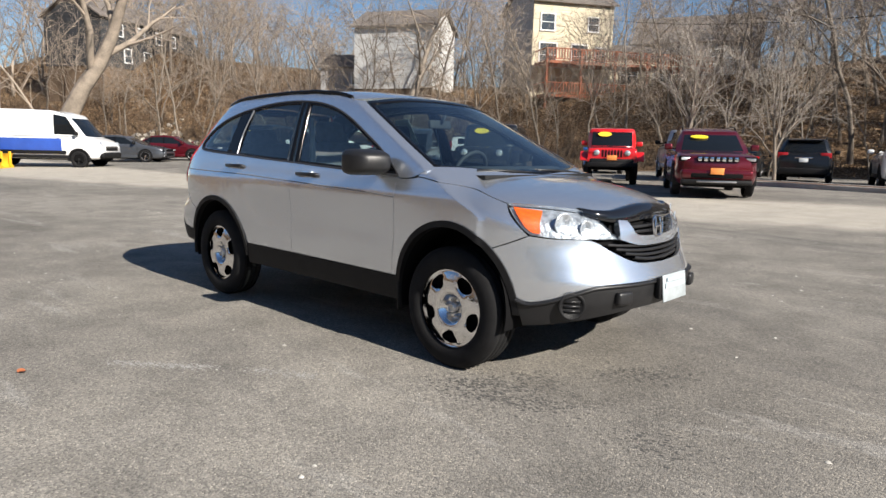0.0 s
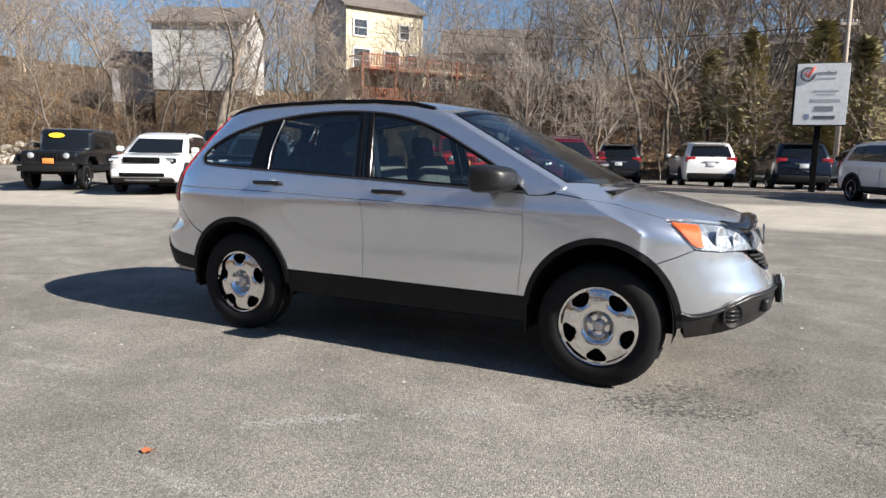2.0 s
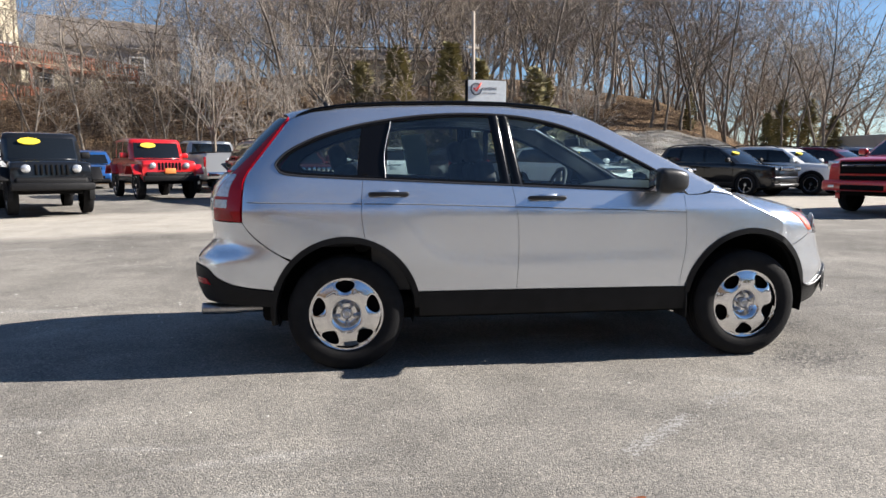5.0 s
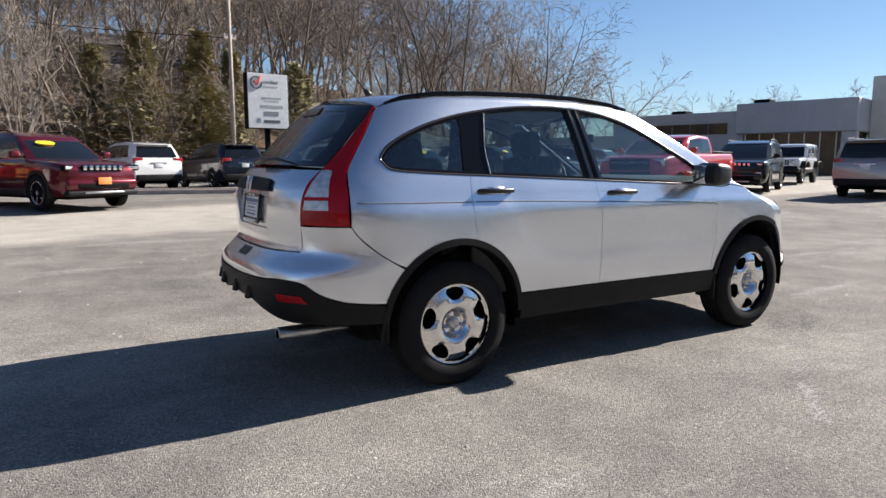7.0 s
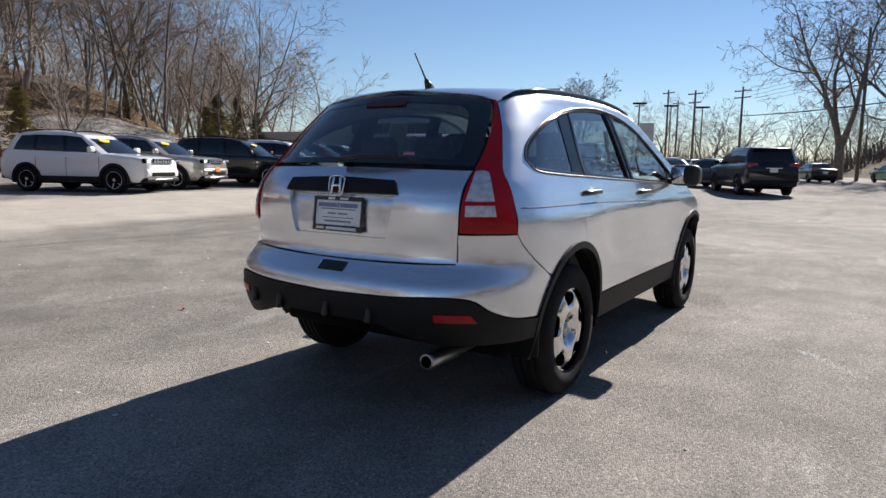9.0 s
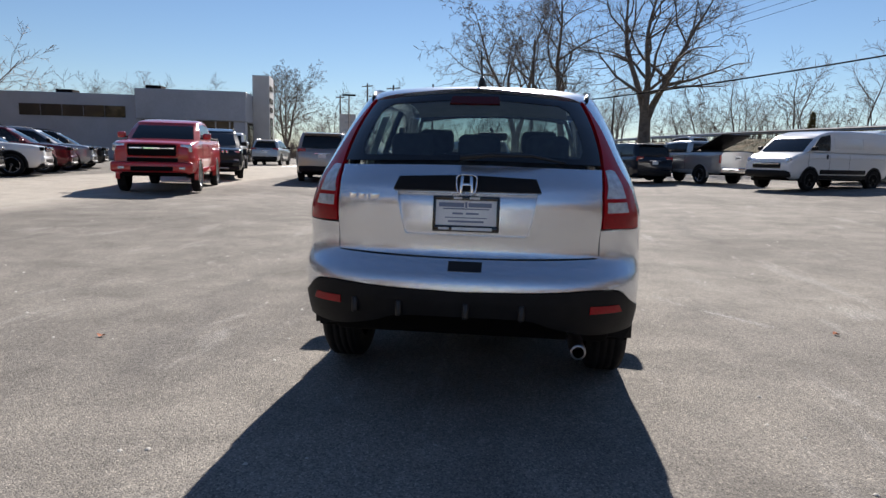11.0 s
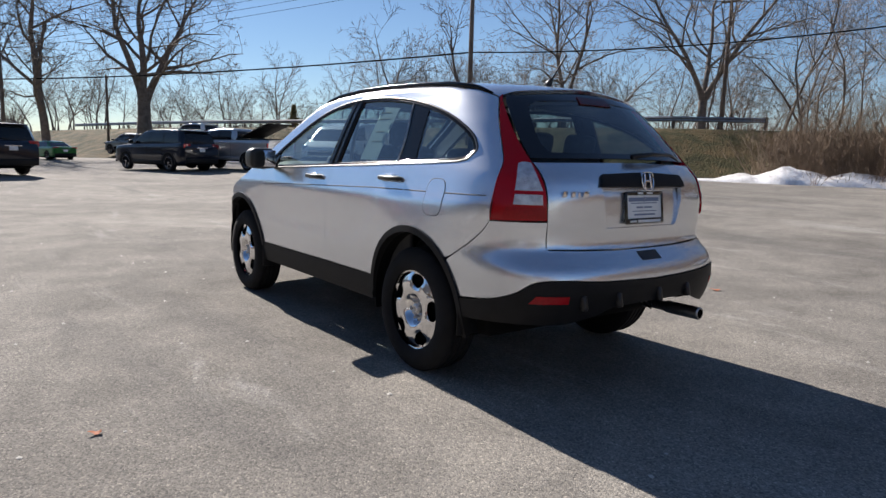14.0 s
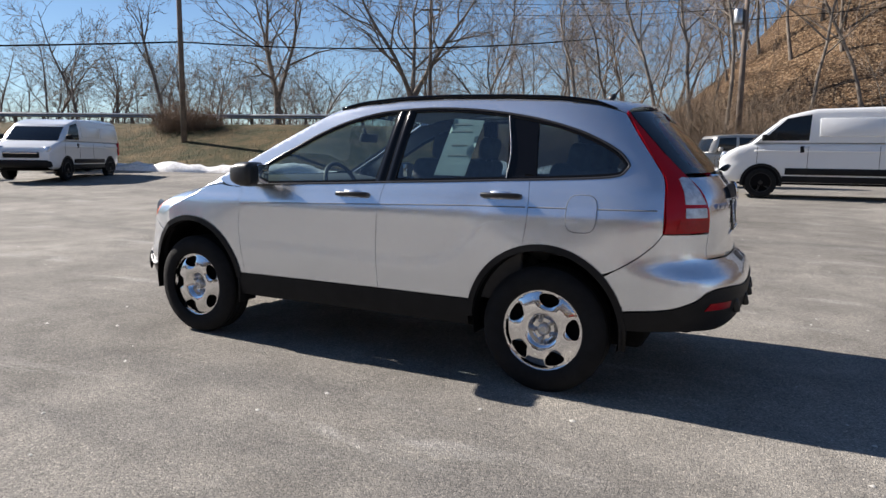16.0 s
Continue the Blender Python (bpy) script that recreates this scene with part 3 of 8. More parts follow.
DLO_LOW = [(-1.715, 1.245), (-1.66, 1.203), (-1.39, 1.183), (-1.03, 1.168), (-0.68, 1.152), (-0.33, 1.138), (0.02, 1.122), (0.37, 1.108), (0.86, 1.09)]
DLO_UP = [(0.86, 1.09), (0.74, 1.185), (0.60, 1.268), (0.45, 1.345), (0.27, 1.435), (0.09, 1.505), (-0.09, 1.55), (-0.26, 1.573), (-0.48, 1.583), (-0.69, 1.578), (-0.87, 1.563), (-1.05, 1.538), (-1.23, 1.503), (-1.41, 1.452), (-1.55, 1.395), (-1.66, 1.332), (-1.715, 1.275), (-1.722, 1.258), (-1.715, 1.245)]
SEAM_B = [(-0.285, 1.136), (-0.265, 1.05), (-0.245, 0.88), (-0.24, 0.7), (-0.25, 0.487)]
SEAM_R = [(-1.20, 1.174), (-1.208, 1.07), (-1.21, 0.95), (-1.1915, 0.8144)]
SEAM_F = [(0.83, 0.482), (0.842, 0.6), (0.86, 0.75), (0.856, 0.89), (0.845, 1.086)]
RARCH, FARCH = (-1.308, 0.37, 0.450, 0.460), (1.308, 0.385, 0.440, 0.470)
HOOD_EDGE = [(1.625, 0.972), (1.5, 1.002), (1.3, 1.046), (1.12, 1.078), (1.03, 1.088)]
TAIL_OUT = [(-1.915, 0.92), (-1.91, 1.08), (-1.895, 1.19), (-1.845, 1.27), (-1.75, 1.40), (-1.652, 1.54)]
EDGE_Z = [(-1.652, 1.54), (-1.5, 1.588), (-1.3, 1.612), (-1.0, 1.628), (-0.6, 1.638), (-0.3, 1.634), (0.0, 1.612), (0.2, 1.575)]


def on_line(pts, x):
    return float(np.interp(x, [p[0] for p in pts], [p[1] for p in pts]))


def trimmed(pts, x0, x1):
    """The points of a line between two places along x, ends added."""
    s = sorted(pts)
    mid = [p for p in s if x0 + 0.01 < p[0] < x1 - 0.01]
    return [(x0, on_line(s, x0))] + mid + [(x1, on_line(s, x1))]


def shrink(loop, d):
    """Moves a closed outline inwards by about d."""
    p = np.asarray(loop)
    t = np.roll(p, -1, 0) - np.roll(p, 1, 0)
    n = np.stack([-t[:, 1], t[:, 0]], 1)
    n /= np.linalg.norm(n, axis=1, keepdims=True) + 1e-9
    area = 0.5 * np.sum(p[:, 0] * np.roll(p[:, 1], -1) - np.roll(p[:, 0], -1) * p[:, 1])
    return p + n * d * (1 if area > 0 else -1)


def ribbon(name, chart, line, width, material, parent, lift=0.005, thick=0.008, closed=False, label=""):
    """A strip of trim along a line in a chart."""
    p = np.asarray(line)
    if closed:
        t = np.roll(p, -1, 0) - np.roll(p, 1, 0)
    else:
        t = np.gradient(p, axis=0)
    n = np.stack([-t[:, 1], t[:, 0]], 1)
    n /= np.linalg.norm(n, axis=1, keepdims=True) + 1e-9
    a, b = p + n * width / 2, p - n * width / 2
    rows = []
    for q, l in ((a, -thick), (a, lift * 0.6), (p, lift), (b, lift * 0.6), (b, -thick)):
        c = chart(q[:, 0], q[:, 1])
        e = 2e-3
        nn = np.cross(chart(p[:, 0] + e, p[:, 1]) - chart(p[:, 0] - e, p[:, 1]), chart(p[:, 0], p[:, 1] + e) - chart(p[:, 0], p[:, 1] - e))
        nn /= np.linalg.norm(nn, axis=1, keepdims=True) + 1e-12
        o = chart.outward(c)
        nn[(nn * o).sum(1) < 0] *= -1
        rows.append(c + nn * l)
    v = np.concatenate(rows)
    m = len(p)
    f = []
    for r in range(4):
        for i in range(m if closed else m - 1):
            j = (i + 1) % m
            f.append((r * m + i, r * m + j, (r + 1) * m + j, (r + 1) * m + i))
    return raw(name, v, f, material, parent, label)


car = thing("crossover_car", "silver metallic compact crossover parked on worn asphalt", "car")


def car_side(sign):
    ch = side_chart(sign)
    gap = 0.0014
    aedge = [(float(np.interp(z, XWZ, XWX)) - 0.150, z) for z in (1.565, 1.5, 1.4, 1.3, 1.2, 1.135)]
    # quarter panel with roof side and screen pillar, round the window opening
    quarter = curve(SEAM_R, arc(*RARCH, 75, 135, 24)[1:], [arc(*RARCH, 105, 135, 12)[-1], (-1.70, 0.728), (-1.80, 0.795), (-1.88, 0.868), (-1.915, 0.92)], TAIL_OUT, EDGE_Z, [EDGE_Z[-1], aedge[0]], aedge, [aedge[-1], (0.98, 1.085), (0.875, 1.075)], [(0.875, 1.075), (0.86, 1.09)], DLO_UP, trimmed(DLO_LOW, -1.715, -1.20), step=0.013)
    ap = curve(aedge, step=0.013)
    base_row = curve([aedge[-1], (0.98, 1.085), (0.875, 1.075)], step=0.013)
    rows_q = np.vstack([ap - np.array([d, 0]) for d in (0.010, 0.022, 0.036, 0.052)] + [base_row + np.array([0, d]) for d in (0.010, 0.022, 0.036)])
    body_q = panel("quarter_panel", ch, shrink(quarter, gap), SILVER, car, step=0.036, scale=(1.9, 1.5), extra=rows_q)
    fender = curve(SEAM_F[::-1], [SEAM_F[0], (0.90, 0.482)], arc(*FARCH, 167, 52, 30), [(1.60, 0.735), (1.70, 0.775), (1.785, 0.815)], [(1.785, 0.815), (1.74, 0.86), (1.625, 0.972)], HOOD_EDGE, [(1.03, 1.088), (0.98, 1.078), (0.875, 1.074), (0.845, 1.086)], step=0.015)
    he_ = curve(HOOD_EDGE, [(1.03, 1.088), (0.98, 1.078), (0.875, 1.074)], step=0.015)
    rows_f = np.vstack([he_ - np.array([0, d]) for d in (0.005, 0.011, 0.018, 0.027, 0.038)])
    panel("front_fender", ch, shrink(fender, gap), SILVER, car, step=0.0165, scale=(1, 2.2), extra=rows_f)
    fd = curve(SEAM_F, trimmed(DLO_LOW, -0.285, 0.845)[::-1], SEAM_B, [SEAM_B[-1], SEAM_F[0]], step=0.02)
    door_f = panel("front_door", ch, shrink(fd, gap), SILVER, car, step=0.03)
    rd = curve(SEAM_B[::-1], trimmed(DLO_LOW, -1.20, -0.285)[::-1], SEAM_R, arc(*RARCH, 75, 15, 20)[1:], [arc(*RARCH, 75, 15, 20)[-1], (-0.865, 0.487), SEAM_B[-1]], step=0.02)
    door_r = panel("rear_door", ch, shrink(rd, gap), SILVER, car, step=0.03)
    sill = curve([(-0.86, 0.482), (-0.25, 0.482)], [(-0.25, 0.482), (0.90, 0.478)], [(0.90, 0.478), (0.88, 0.33)], [(0.88, 0.33), (-0.86, 0.33)], [(-0.86, 0.33), (-0.86, 0.482)], step=0.03)
    panel("sill_cladding", ch, sill, BLACKPL, car, lift=0.004, thick=0.05, label="matt black plastic sill cladding")
    for nm, (cx, cz, rx, rz), a0, a1 in (("rear_wheel_arch", RARCH, 190, 2), ("front_wheel_arch", FARCH, 172, 0)):
        out = arc(cx, cz, rx + 0.004, rz + 0.004, a0, a1, 60)
        inn = arc(cx, cz, rx - 0.030, rz - 0.032, a1, a0, 60)
        panel(nm, ch, curve(out, [out[-1], inn[0]], inn, [inn[-1], out[0]], step=0.02), BLACKPL, car, step=0.02, lift=0.010, thick=0.06, label="black plastic wheel arch trim")
    # glass and pillars in the window opening
    up = sorted(DLO_UP[:-2])
    def win(x0, x1, lean0, lean1):
        b0, b1 = on_line(DLO_LOW, x0), on_line(DLO_LOW, x1)
        return curve(trimmed(DLO_LOW, x0, x1), [(x1, b1), (x1 + lean1, on_line(up, x1 + lean1))], trimmed(up, x0 + lean0, x1 + lean1)[::-1], [(x0 + lean0, on_line(up, x0 + lean0)), (x0, b0)], step=0.025)
    gf = curve(trimmed(DLO_LOW, -0.20, 0.855), trimmed(up, -0.29, 0.855)[::-1], [(-0.29, on_line(up, -0.29)), (-0.20, on_line(DLO_LOW, -0.20))], step=0.025)
    gr = win(-1.06, -0.345, 0.03, -0.06)
    gq = curve(trimmed(DLO_LOW, -1.715, -1.235), [(-1.235, on_line(DLO_LOW, -1.235)), (-1.20, on_line(up, -1.20))], trimmed(up, -1.715, -1.20)[::-1], step=0.025)
    g1 = panel("front_door_glass", ch, shrink(gf, 0.004), GLASS, door_f, lift=-0.010, thick=0.004, rim=False)
    g2 = panel("rear_door_glass", ch, shrink(gr, 0.004), GLASSREAR, door_r, lift=-0.010, thick=0.004, rim=False)
    g3 = panel("quarter_glass", ch, shrink(gq, 0.004), GLASSREAR, body_q, lift=-0.008, thick=0.004, rim=False)
    for g in (g1, g2, g3):
        g.visible_shadow = True
    for c0, c1, wd_, par in ((-0.315, -0.372, 0.060, door_r), (-0.243, -0.312, 0.064, door_f)):
        zl, zh = on_line(DLO_LOW, c0), on_line(up, c1)
        line = np.array([(c0 + (c1 - c0) * k / 24, zl + (zh - zl) * k / 24) for k in range(25)])
        ribbon("door_pillar", ch, line, wd_, PILLAR, par, lift=0.001, thick=0.02)
    cp = win(-1.235, -1.06, 0.035, 0.03)
    panel("rear_pillar", ch, cp, PILLAR, body_q, lift=-0.004, thick=0.02, step=0.03)
    ribbon("window_channel", ch, curve([(-1.062, on_line(DLO_LOW, -1.062) + 0.01), (-1.066, 1.33), (-1.022, on_line(up, -1.022) - 0.015)], step=0.02)[:], 0.005, STEEL, door_r, lift=0.005, label="bright window channel")
    ribbon("window_trim", ch, curve(DLO_UP[:-1], DLO_LOW, step=0.02), 0.012, TRIMG, body_q, lift=0.003, closed=True, label="bright metal window surround")
    ribbon("window_seal", ch, shrink(curve(DLO_UP[:-1], DLO_LOW, step=0.02), 0.013), 0.014, PILLAR, body_q, lift=-0.001, closed=True)
    # crease along the doors: its shadow line put on as a thin grey strip
    for k, (x0, x1, par) in enumerate(((-1.88, -1.21, body_q), (-1.195, -0.262, door_r), (-0.256, 0.85, door_f))):
        line = np.array([(x, on_line([(-1.9, 1.036), (-0.85, 1.022), (0.53, 0.978), (0.85, 0.964)], x)) for x in np.linspace(x0, x1, 30)])
        ribbon("side_crease", ch, line, 0.007, CREASE, par, lift=0.0010, thick=0.002, label="thin grey strip painted as the body crease's shadow line")
    # door handles
    for nm, hx, hz, par in (("door_handle", -0.06, 1.058, door_f), ("door_handle", -1.045, 1.085, door_r)):
        y0 = float(half_width(np.array(hx), np.array(hz)))
        bm = box(0.250, 0.036, 0.066, 0, 0, 0, 0.017, 3)
        for v in bm.verts:
            k = abs(v.co.x) / 0.112
            v.co.y -= 0.018 * k**2.5
            v.co.z *= 1 - 0.62 * k**2.2
        moved(bm, pose(hx, sign * (y0 + 0.026), hz, 0, 0, 0) @ Matrix.Diagonal((1, sign, 1, 1)))
        bmesh.ops.recalc_face_normals(bm, faces=bm.faces)
        h = part(nm, bm, HANDLE, par, "black door handle")
        cup = box(0.12, 0.004, 0.090, hx, sign * (y0 + 0.003), hz - 0.020, 0.0015, 1)
        for v in cup.verts:
            v.co.z += 0.012 * (1 - abs(v.co.x - hx) / 0.05)
        part("handle_cup", cup, SILVER, h)
    # mirror
    y0 = float(half_width(np.array(0.70), np.array(1.13)))
    bm = bmesh.new()
    bmesh.ops.create_uvsphere(bm, u_segments=28, v_segments=18, radius=1)
    for v in bm.verts:
        x, y, z = v.co
        sx = 0.150 if x > 0 else 0.055
        f = lambda a, n: math.copysign(abs(a) ** n, a)
        v.co = Vector((f(x, 0.65) * sx, f(y, 0.45) * 0.115, f(z, 0.45) * 0.080 * (1 - 0.22 * max(x, 0))))
        v.co.x -= 0.05 * (v.co.y / 0.105) * 0.6
    moved(bm, pose(0.655, sign * (y0 + 0.125), 1.165) @ Matrix.Diagonal((1, sign, 1, 1)))
    bmesh.ops.recalc_face_normals(bm, faces=bm.faces)
    mir = part("door_mirror", bm, BLACKPL2, door_f, "black door mirror housing")
    part("mirror_arm", moved(box(0.07, 0.12, 0.032, 0, 0, 0, 0.012), pose(0.70, sign * (y0 + 0.035), 1.115, -10 * sign)), BLACKPL2, mir)
    gl = box(0.004, 0.165, 0.125, 0, 0, 0, 0.0015, 1)
    part("mirror_glass", moved(gl, pose(0.603, sign * (y0 + 0.122), 1.165, 0, 0, -6 * sign)), CHROME, mir)
    # sail panel
    sp = curve([(0.845, 1.096), (0.66, 1.102)], [(0.66, 1.102), (0.66, 1.215)], [(0.66, 1.215), (0.74, 1.172), (0.845, 1.096)], step=0.02)
    panel("mirror_sail", ch, sp, PILLAR, door_f, lift=-0.005, thick=0.01)
    # mud flaps
    for x, z0, z1 in ((-1.735, 0.30, 0.56), (0.885, 0.27, 0.50)):
        bm = box(0.014, 0.16, z1 - z0, x, sign * 0.80, (z0 + z1) / 2, 0.004, 1)
        part("mud_flap", bm, BLACKPL, car, "black mud flap")
    # roof rails
    rail = [(x, sign * (float(half_width(np.array(x), np.array(on_line(EDGE_Z, x)))) - 0.012), on_line(EDGE_Z, x) + 0.016 - 0.02 * (abs(x + 0.68) / 0.95) ** 8) for x in np.linspace(-1.60, 0.16, 40)]
    v, f = tube(rail, 0.012, 10, flat=1.2)
    raw("roof_rail", v, f, PILLAR, car, "black roof rail")


HANDLE = mat("handle_black", (0.010, 0.010, 0.012), 0.30)
BLACKPL2 = mat("mirror_black", (0.014, 0.014, 0.015), 0.40, 0, 0.2, 20, 0.08, 700)
CREASE = mat("crease_shadow", (0.20, 0.205, 0.22), 0.85, 0.0, spec=0.1)
TRIMG = mat("window_trim", (0.06, 0.06, 0.065), 0.22, 0.4)
for sgn in (-1, 1):
    car_side(sgn)


def both(line):
    """Mirrors a half outline (angle or offset, height) into a closed one."""
    p = np.asarray(line)
    q = p[::-1] * np.array([-1, 1])
    return np.vstack([p, q])


def clean(loop):
    p = np.asarray(loop)
    keep = np.hypot(*(p - np.roll(p, 1, 0)).T) > 1e-3
    return p[keep]


# rear: tailgate, glass, lamps, bumper
def yr(y, z):
    return (math.copysign(angle_ry(abs(y), z), y), z)


RS = (1.15, 1)
gate_side = [yr(0.641, 0.784), yr(0.644, 0.92), yr(0.645, 1.06), yr(0.645, 1.14), yr(0.646, 1.205)]
gate = clean(np.vstack([curve(gate_side, step=0.02), curve([gate_side[-1], (0, 1.215), (-gate_side[-1][0], 1.205)], step=0.03), curve([(-a, z) for a, z in gate_side[::-1]], step=0.02), curve([(-gate_side[0][0], 0.784), (0, 0.7705), gate_side[0]], step=0.03)]))
recess = curve([yr(-0.335, 1.085), yr(0.335, 1.085)], [yr(0.335, 1.085), yr(0.30, 0.90), yr(0.285, 0.88)], [yr(0.285, 0.88), yr(-0.285, 0.88)], [yr(-0.285, 0.88), yr(-0.30, 0.90), yr(-0.335, 1.085)], step=0.02)
tailgate = panel("tailgate", REARC, shrink(gate, 0.003), SILVER, car, holes=[recess], step=0.028, thick=0.022, scale=RS)
REARC_IN = Chart(lambda a, z: REARC(a, z) + np.stack([0.010 + 0.020 * np.clip((z - 0.88) / 0.2, 0, 1), 0 * a, 0 * a], -1), REARC.outward)
panel("plate_recess", REARC_IN, shrink(recess, -0.004), SILVER, tailgate, step=0.03, scale=RS, rim=False)
glass_side = [yr(0.644, 1.222), yr(0.630, 1.33), yr(0.580, 1.49), yr(0.546, 1.553)]
gl = clean(np.vstack([curve(glass_side, step=0.02), curve([glass_side[-1], (0, 1.590), (-glass_side[-1][0], 1.553)], step=0.03), curve([(-a, z) for a, z in glass_side[::-1]], step=0.02), curve([(-glass_side[0][0], 1.222), (0, 1.232), glass_side[0]], step=0.03)]))
inn = [yr(0.535, 1.255), yr(0.553, 1.30), yr(0.535, 1.38), yr(0.488, 1.49), yr(0.43, 1.525)]
hole = clean(np.vstack([curve(inn, step=0.02), curve([inn[-1], (0, 1.55), (-inn[-1][0], 1.525)], step=0.03), curve([(-a, z) for a, z in inn[::-1]], step=0.02), curve([(-inn[0][0], 1.255), (0, 1.26), inn[0]], step=0.03)]))
rg = panel("rear_window", REARC, shrink(gl, 0.003), GLOSSBLK, tailgate, holes=[hole], step=0.03, lift=-0.002, thick=0.005, scale=RS, label="dark tinted rear window with black border")
panel("rear_glass", REARC, shrink(hole, -0.006), GLASSREAR, rg, step=0.04, lift=-0.004, thick=0.003, scale=RS, rim=False)
for sgn in (1, -1):
    inner = [(sgn * a, z) for a, z in (yr(0.645, 0.925), yr(0.648, 1.06), yr(0.650, 1.145), yr(0.650, 1.21), yr(0.636, 1.34), yr(0.586, 1.495), yr(0.552, 1.556))]
    outer = [(sgn * angle_r(x - 0.002, z), z) for x, z in TAIL_OUT[::-1]]
    lamp = curve(inner, [inner[-1], outer[0]], outer, [outer[-1], inner[0]], step=0.02)
    tl = panel("tail_lamp", REARC, shrink(lamp, 0.002), REDLENS, car, step=0.025, lift=0.006, thick=0.03, scale=RS, label="tall red tail lamp running up the rear pillar")
    a0, a1 = inner[0][0], outer[-1][0]
    def at(k, z, e=0.0):
        lo = np.interp(z, [q[1] for q in inner], [q[0] for q in inner])
        hi = np.interp(z, [q[1] for q in outer[::-1]], [q[0] for q in outer[::-1]])
        return (lo + (hi - lo) * k, z)
    rev = curve([at(0.06, 1.066), at(0.60, 1.066)], [at(0.60, 1.066), at(0.50, 1.192)], [at(0.50, 1.192), at(0.30, 1.200), at(0.06, 1.196)], [at(0.06, 1.196), at(0.06, 1.066)], step=0.02)
    panel("reversing_lens", REARC, rev, CLEARLENS, tl, step=0.03, lift=0.009, thick=0.006, scale=RS, label="clear reversing lamp lens")
    rev2 = curve([at(0.08, 1.0), at(0.62, 1.0)], [at(0.62, 1.0), at(0.60, 1.048)], [at(0.60, 1.048), at(0.08, 1.048)], [at(0.08, 1.048), at(0.08, 1.0)], step=0.02)
    panel("turn_lens", REARC, rev2, CLEARLENS, tl, step=0.03, lift=0.009, thick=0.006, scale=RS)
    band = curve([at(0.04, 0.935), at(0.80, 0.935)], [at(0.80, 0.935), at(0.74, 0.988)], [at(0.74, 0.988), at(0.04, 0.988)], [at(0.04, 0.988), at(0.04, 0.935)], step=0.02)
    panel("brake_lens", REARC, band, REDDEEP, tl, step=0.03, lift=0.008, thick=0.006, scale=RS)
# rear bumper
seam = [(angle_r(x, z), z) for x, z in ((-1.915, 0.915), (-1.88, 0.862), (-1.80, 0.789), (-1.70, 0.722), (-1.618, 0.672))]
arch = [(angle_r(x, z), z) for x, z in arc(*RARCH, 137, 163, 8)]
low = [(angle_r(-1.745, 0.515), 0.515), (angle_r(-1.95, 0.54), 0.54), yr(0.80, 0.585), yr(0.74, 0.638), yr(0.62, 0.650), yr(0.4, 0.638), (0, 0.626)]
top = [yr(0.0, 0.766), yr(0.3, 0.769), yr(0.632, 0.78)]
half = np.vstack([curve(top, step=0.02), curve([top[-1], yr(0.642, 0.80), yr(0.642, 0.915)], step=0.02), curve([yr(0.642, 0.915), seam[0]], step=0.02), curve(seam, step=0.02), curve([seam[-1]] + arch, step=0.02), curve([arch[-1], low[0]], step=0.02), curve(low, step=0.02)])
half = clean(half)
bumper = panel("rear_bumper", REARC, clean(np.vstack([half, half[::-1] * np.array([-1, 1])])), SILVER, car, step=0.028, thick=0.02, scale=RS, label="silver rear bumper cover")
lowb = [(angle_r(-1.745, 0.505), 0.505)] + [(a, z - 0.006) for a, z in low[1:]]
bot = [(0, 0.505), yr(0.30, 0.50), yr(0.42, 0.465), yr(0.6, 0.425), yr(0.78, 0.425), (angle_r(-1.75, 0.41), 0.41)]
half = clean(np.vstack([curve(bot, step=0.03), curve([bot[-1], lowb[0]], step=0.03), curve(lowb, step=0.03)]))
panel("bumper_skirt", REARC, clean(np.vstack([half, half[::-1] * np.array([-1, 1])])), BLACKPL, bumper, step=0.035, lift=0.006, thick=0.06, scale=RS, label="black plastic lower bumper")
for sgn in (1, -1):
    r = curve([yr(sgn * 0.595, 0.535), yr(sgn * 0.755, 0.535)], [yr(sgn * 0.755, 0.535), yr(sgn * 0.735, 0.572)], [yr(sgn * 0.735, 0.572), yr(sgn * 0.595, 0.572)], [yr(sgn * 0.595, 0.572), yr(sgn * 0.595, 0.535)], step=0.02)
    panel("bumper_reflector", REARC, r, REDDEEP, bumper, step=0.03, lift=0.010, thick=0.008, scale=RS, label="red bumper reflector")
panel("gate_latch", REARC, curve([yr(-0.085, 0.715), yr(0.075, 0.715)], [yr(0.075, 0.715), yr(0.075, 0.755)], [yr(0.075, 0.755), yr(-0.085, 0.755)], [yr(-0.085, 0.755), yr(-0.085, 0.715)], step=0.02), BLACKPL2, bumper, step=0.03, lift=0.003, thick=0.006, scale=RS)
for y in (0.52, 0.30, -0.02, -0.28):
    c = REARC(np.array([math.copysign(angle_ry(abs(y), 0.545), y)]), np.array([0.545]))[0]
    part("skirt_rib", moved(box(0.035, 0.03, 0.075, 0, 0, 0, 0.010), pose(c[0] - 0.008, c[1], 0.535, 0, 12, math.degrees(math.atan2(c[1], 3.2)))), BLACKPL2, bumper)
# garnish, emblem, badge, plate
gar = curve([yr(-0.35, 1.088), yr(0.35, 1.088)], [yr(0.35, 1.088), yr(0.325, 1.145)], [yr(0.325, 1.145), yr(0, 1.155), yr(-0.325, 1.145)], [yr(-0.325, 1.145), yr(-0.35, 1.088)], step=0.02)
garnish = panel("tailgate_garnish", REARC, gar, BLACKPL, tailgate, step=0.03, lift=0.016, thick=0.03, scale=RS, label="black tailgate handle garnish")
XE = float(REARC(np.array([0.0]), np.array([1.12]))[0, 0]) - 0.022


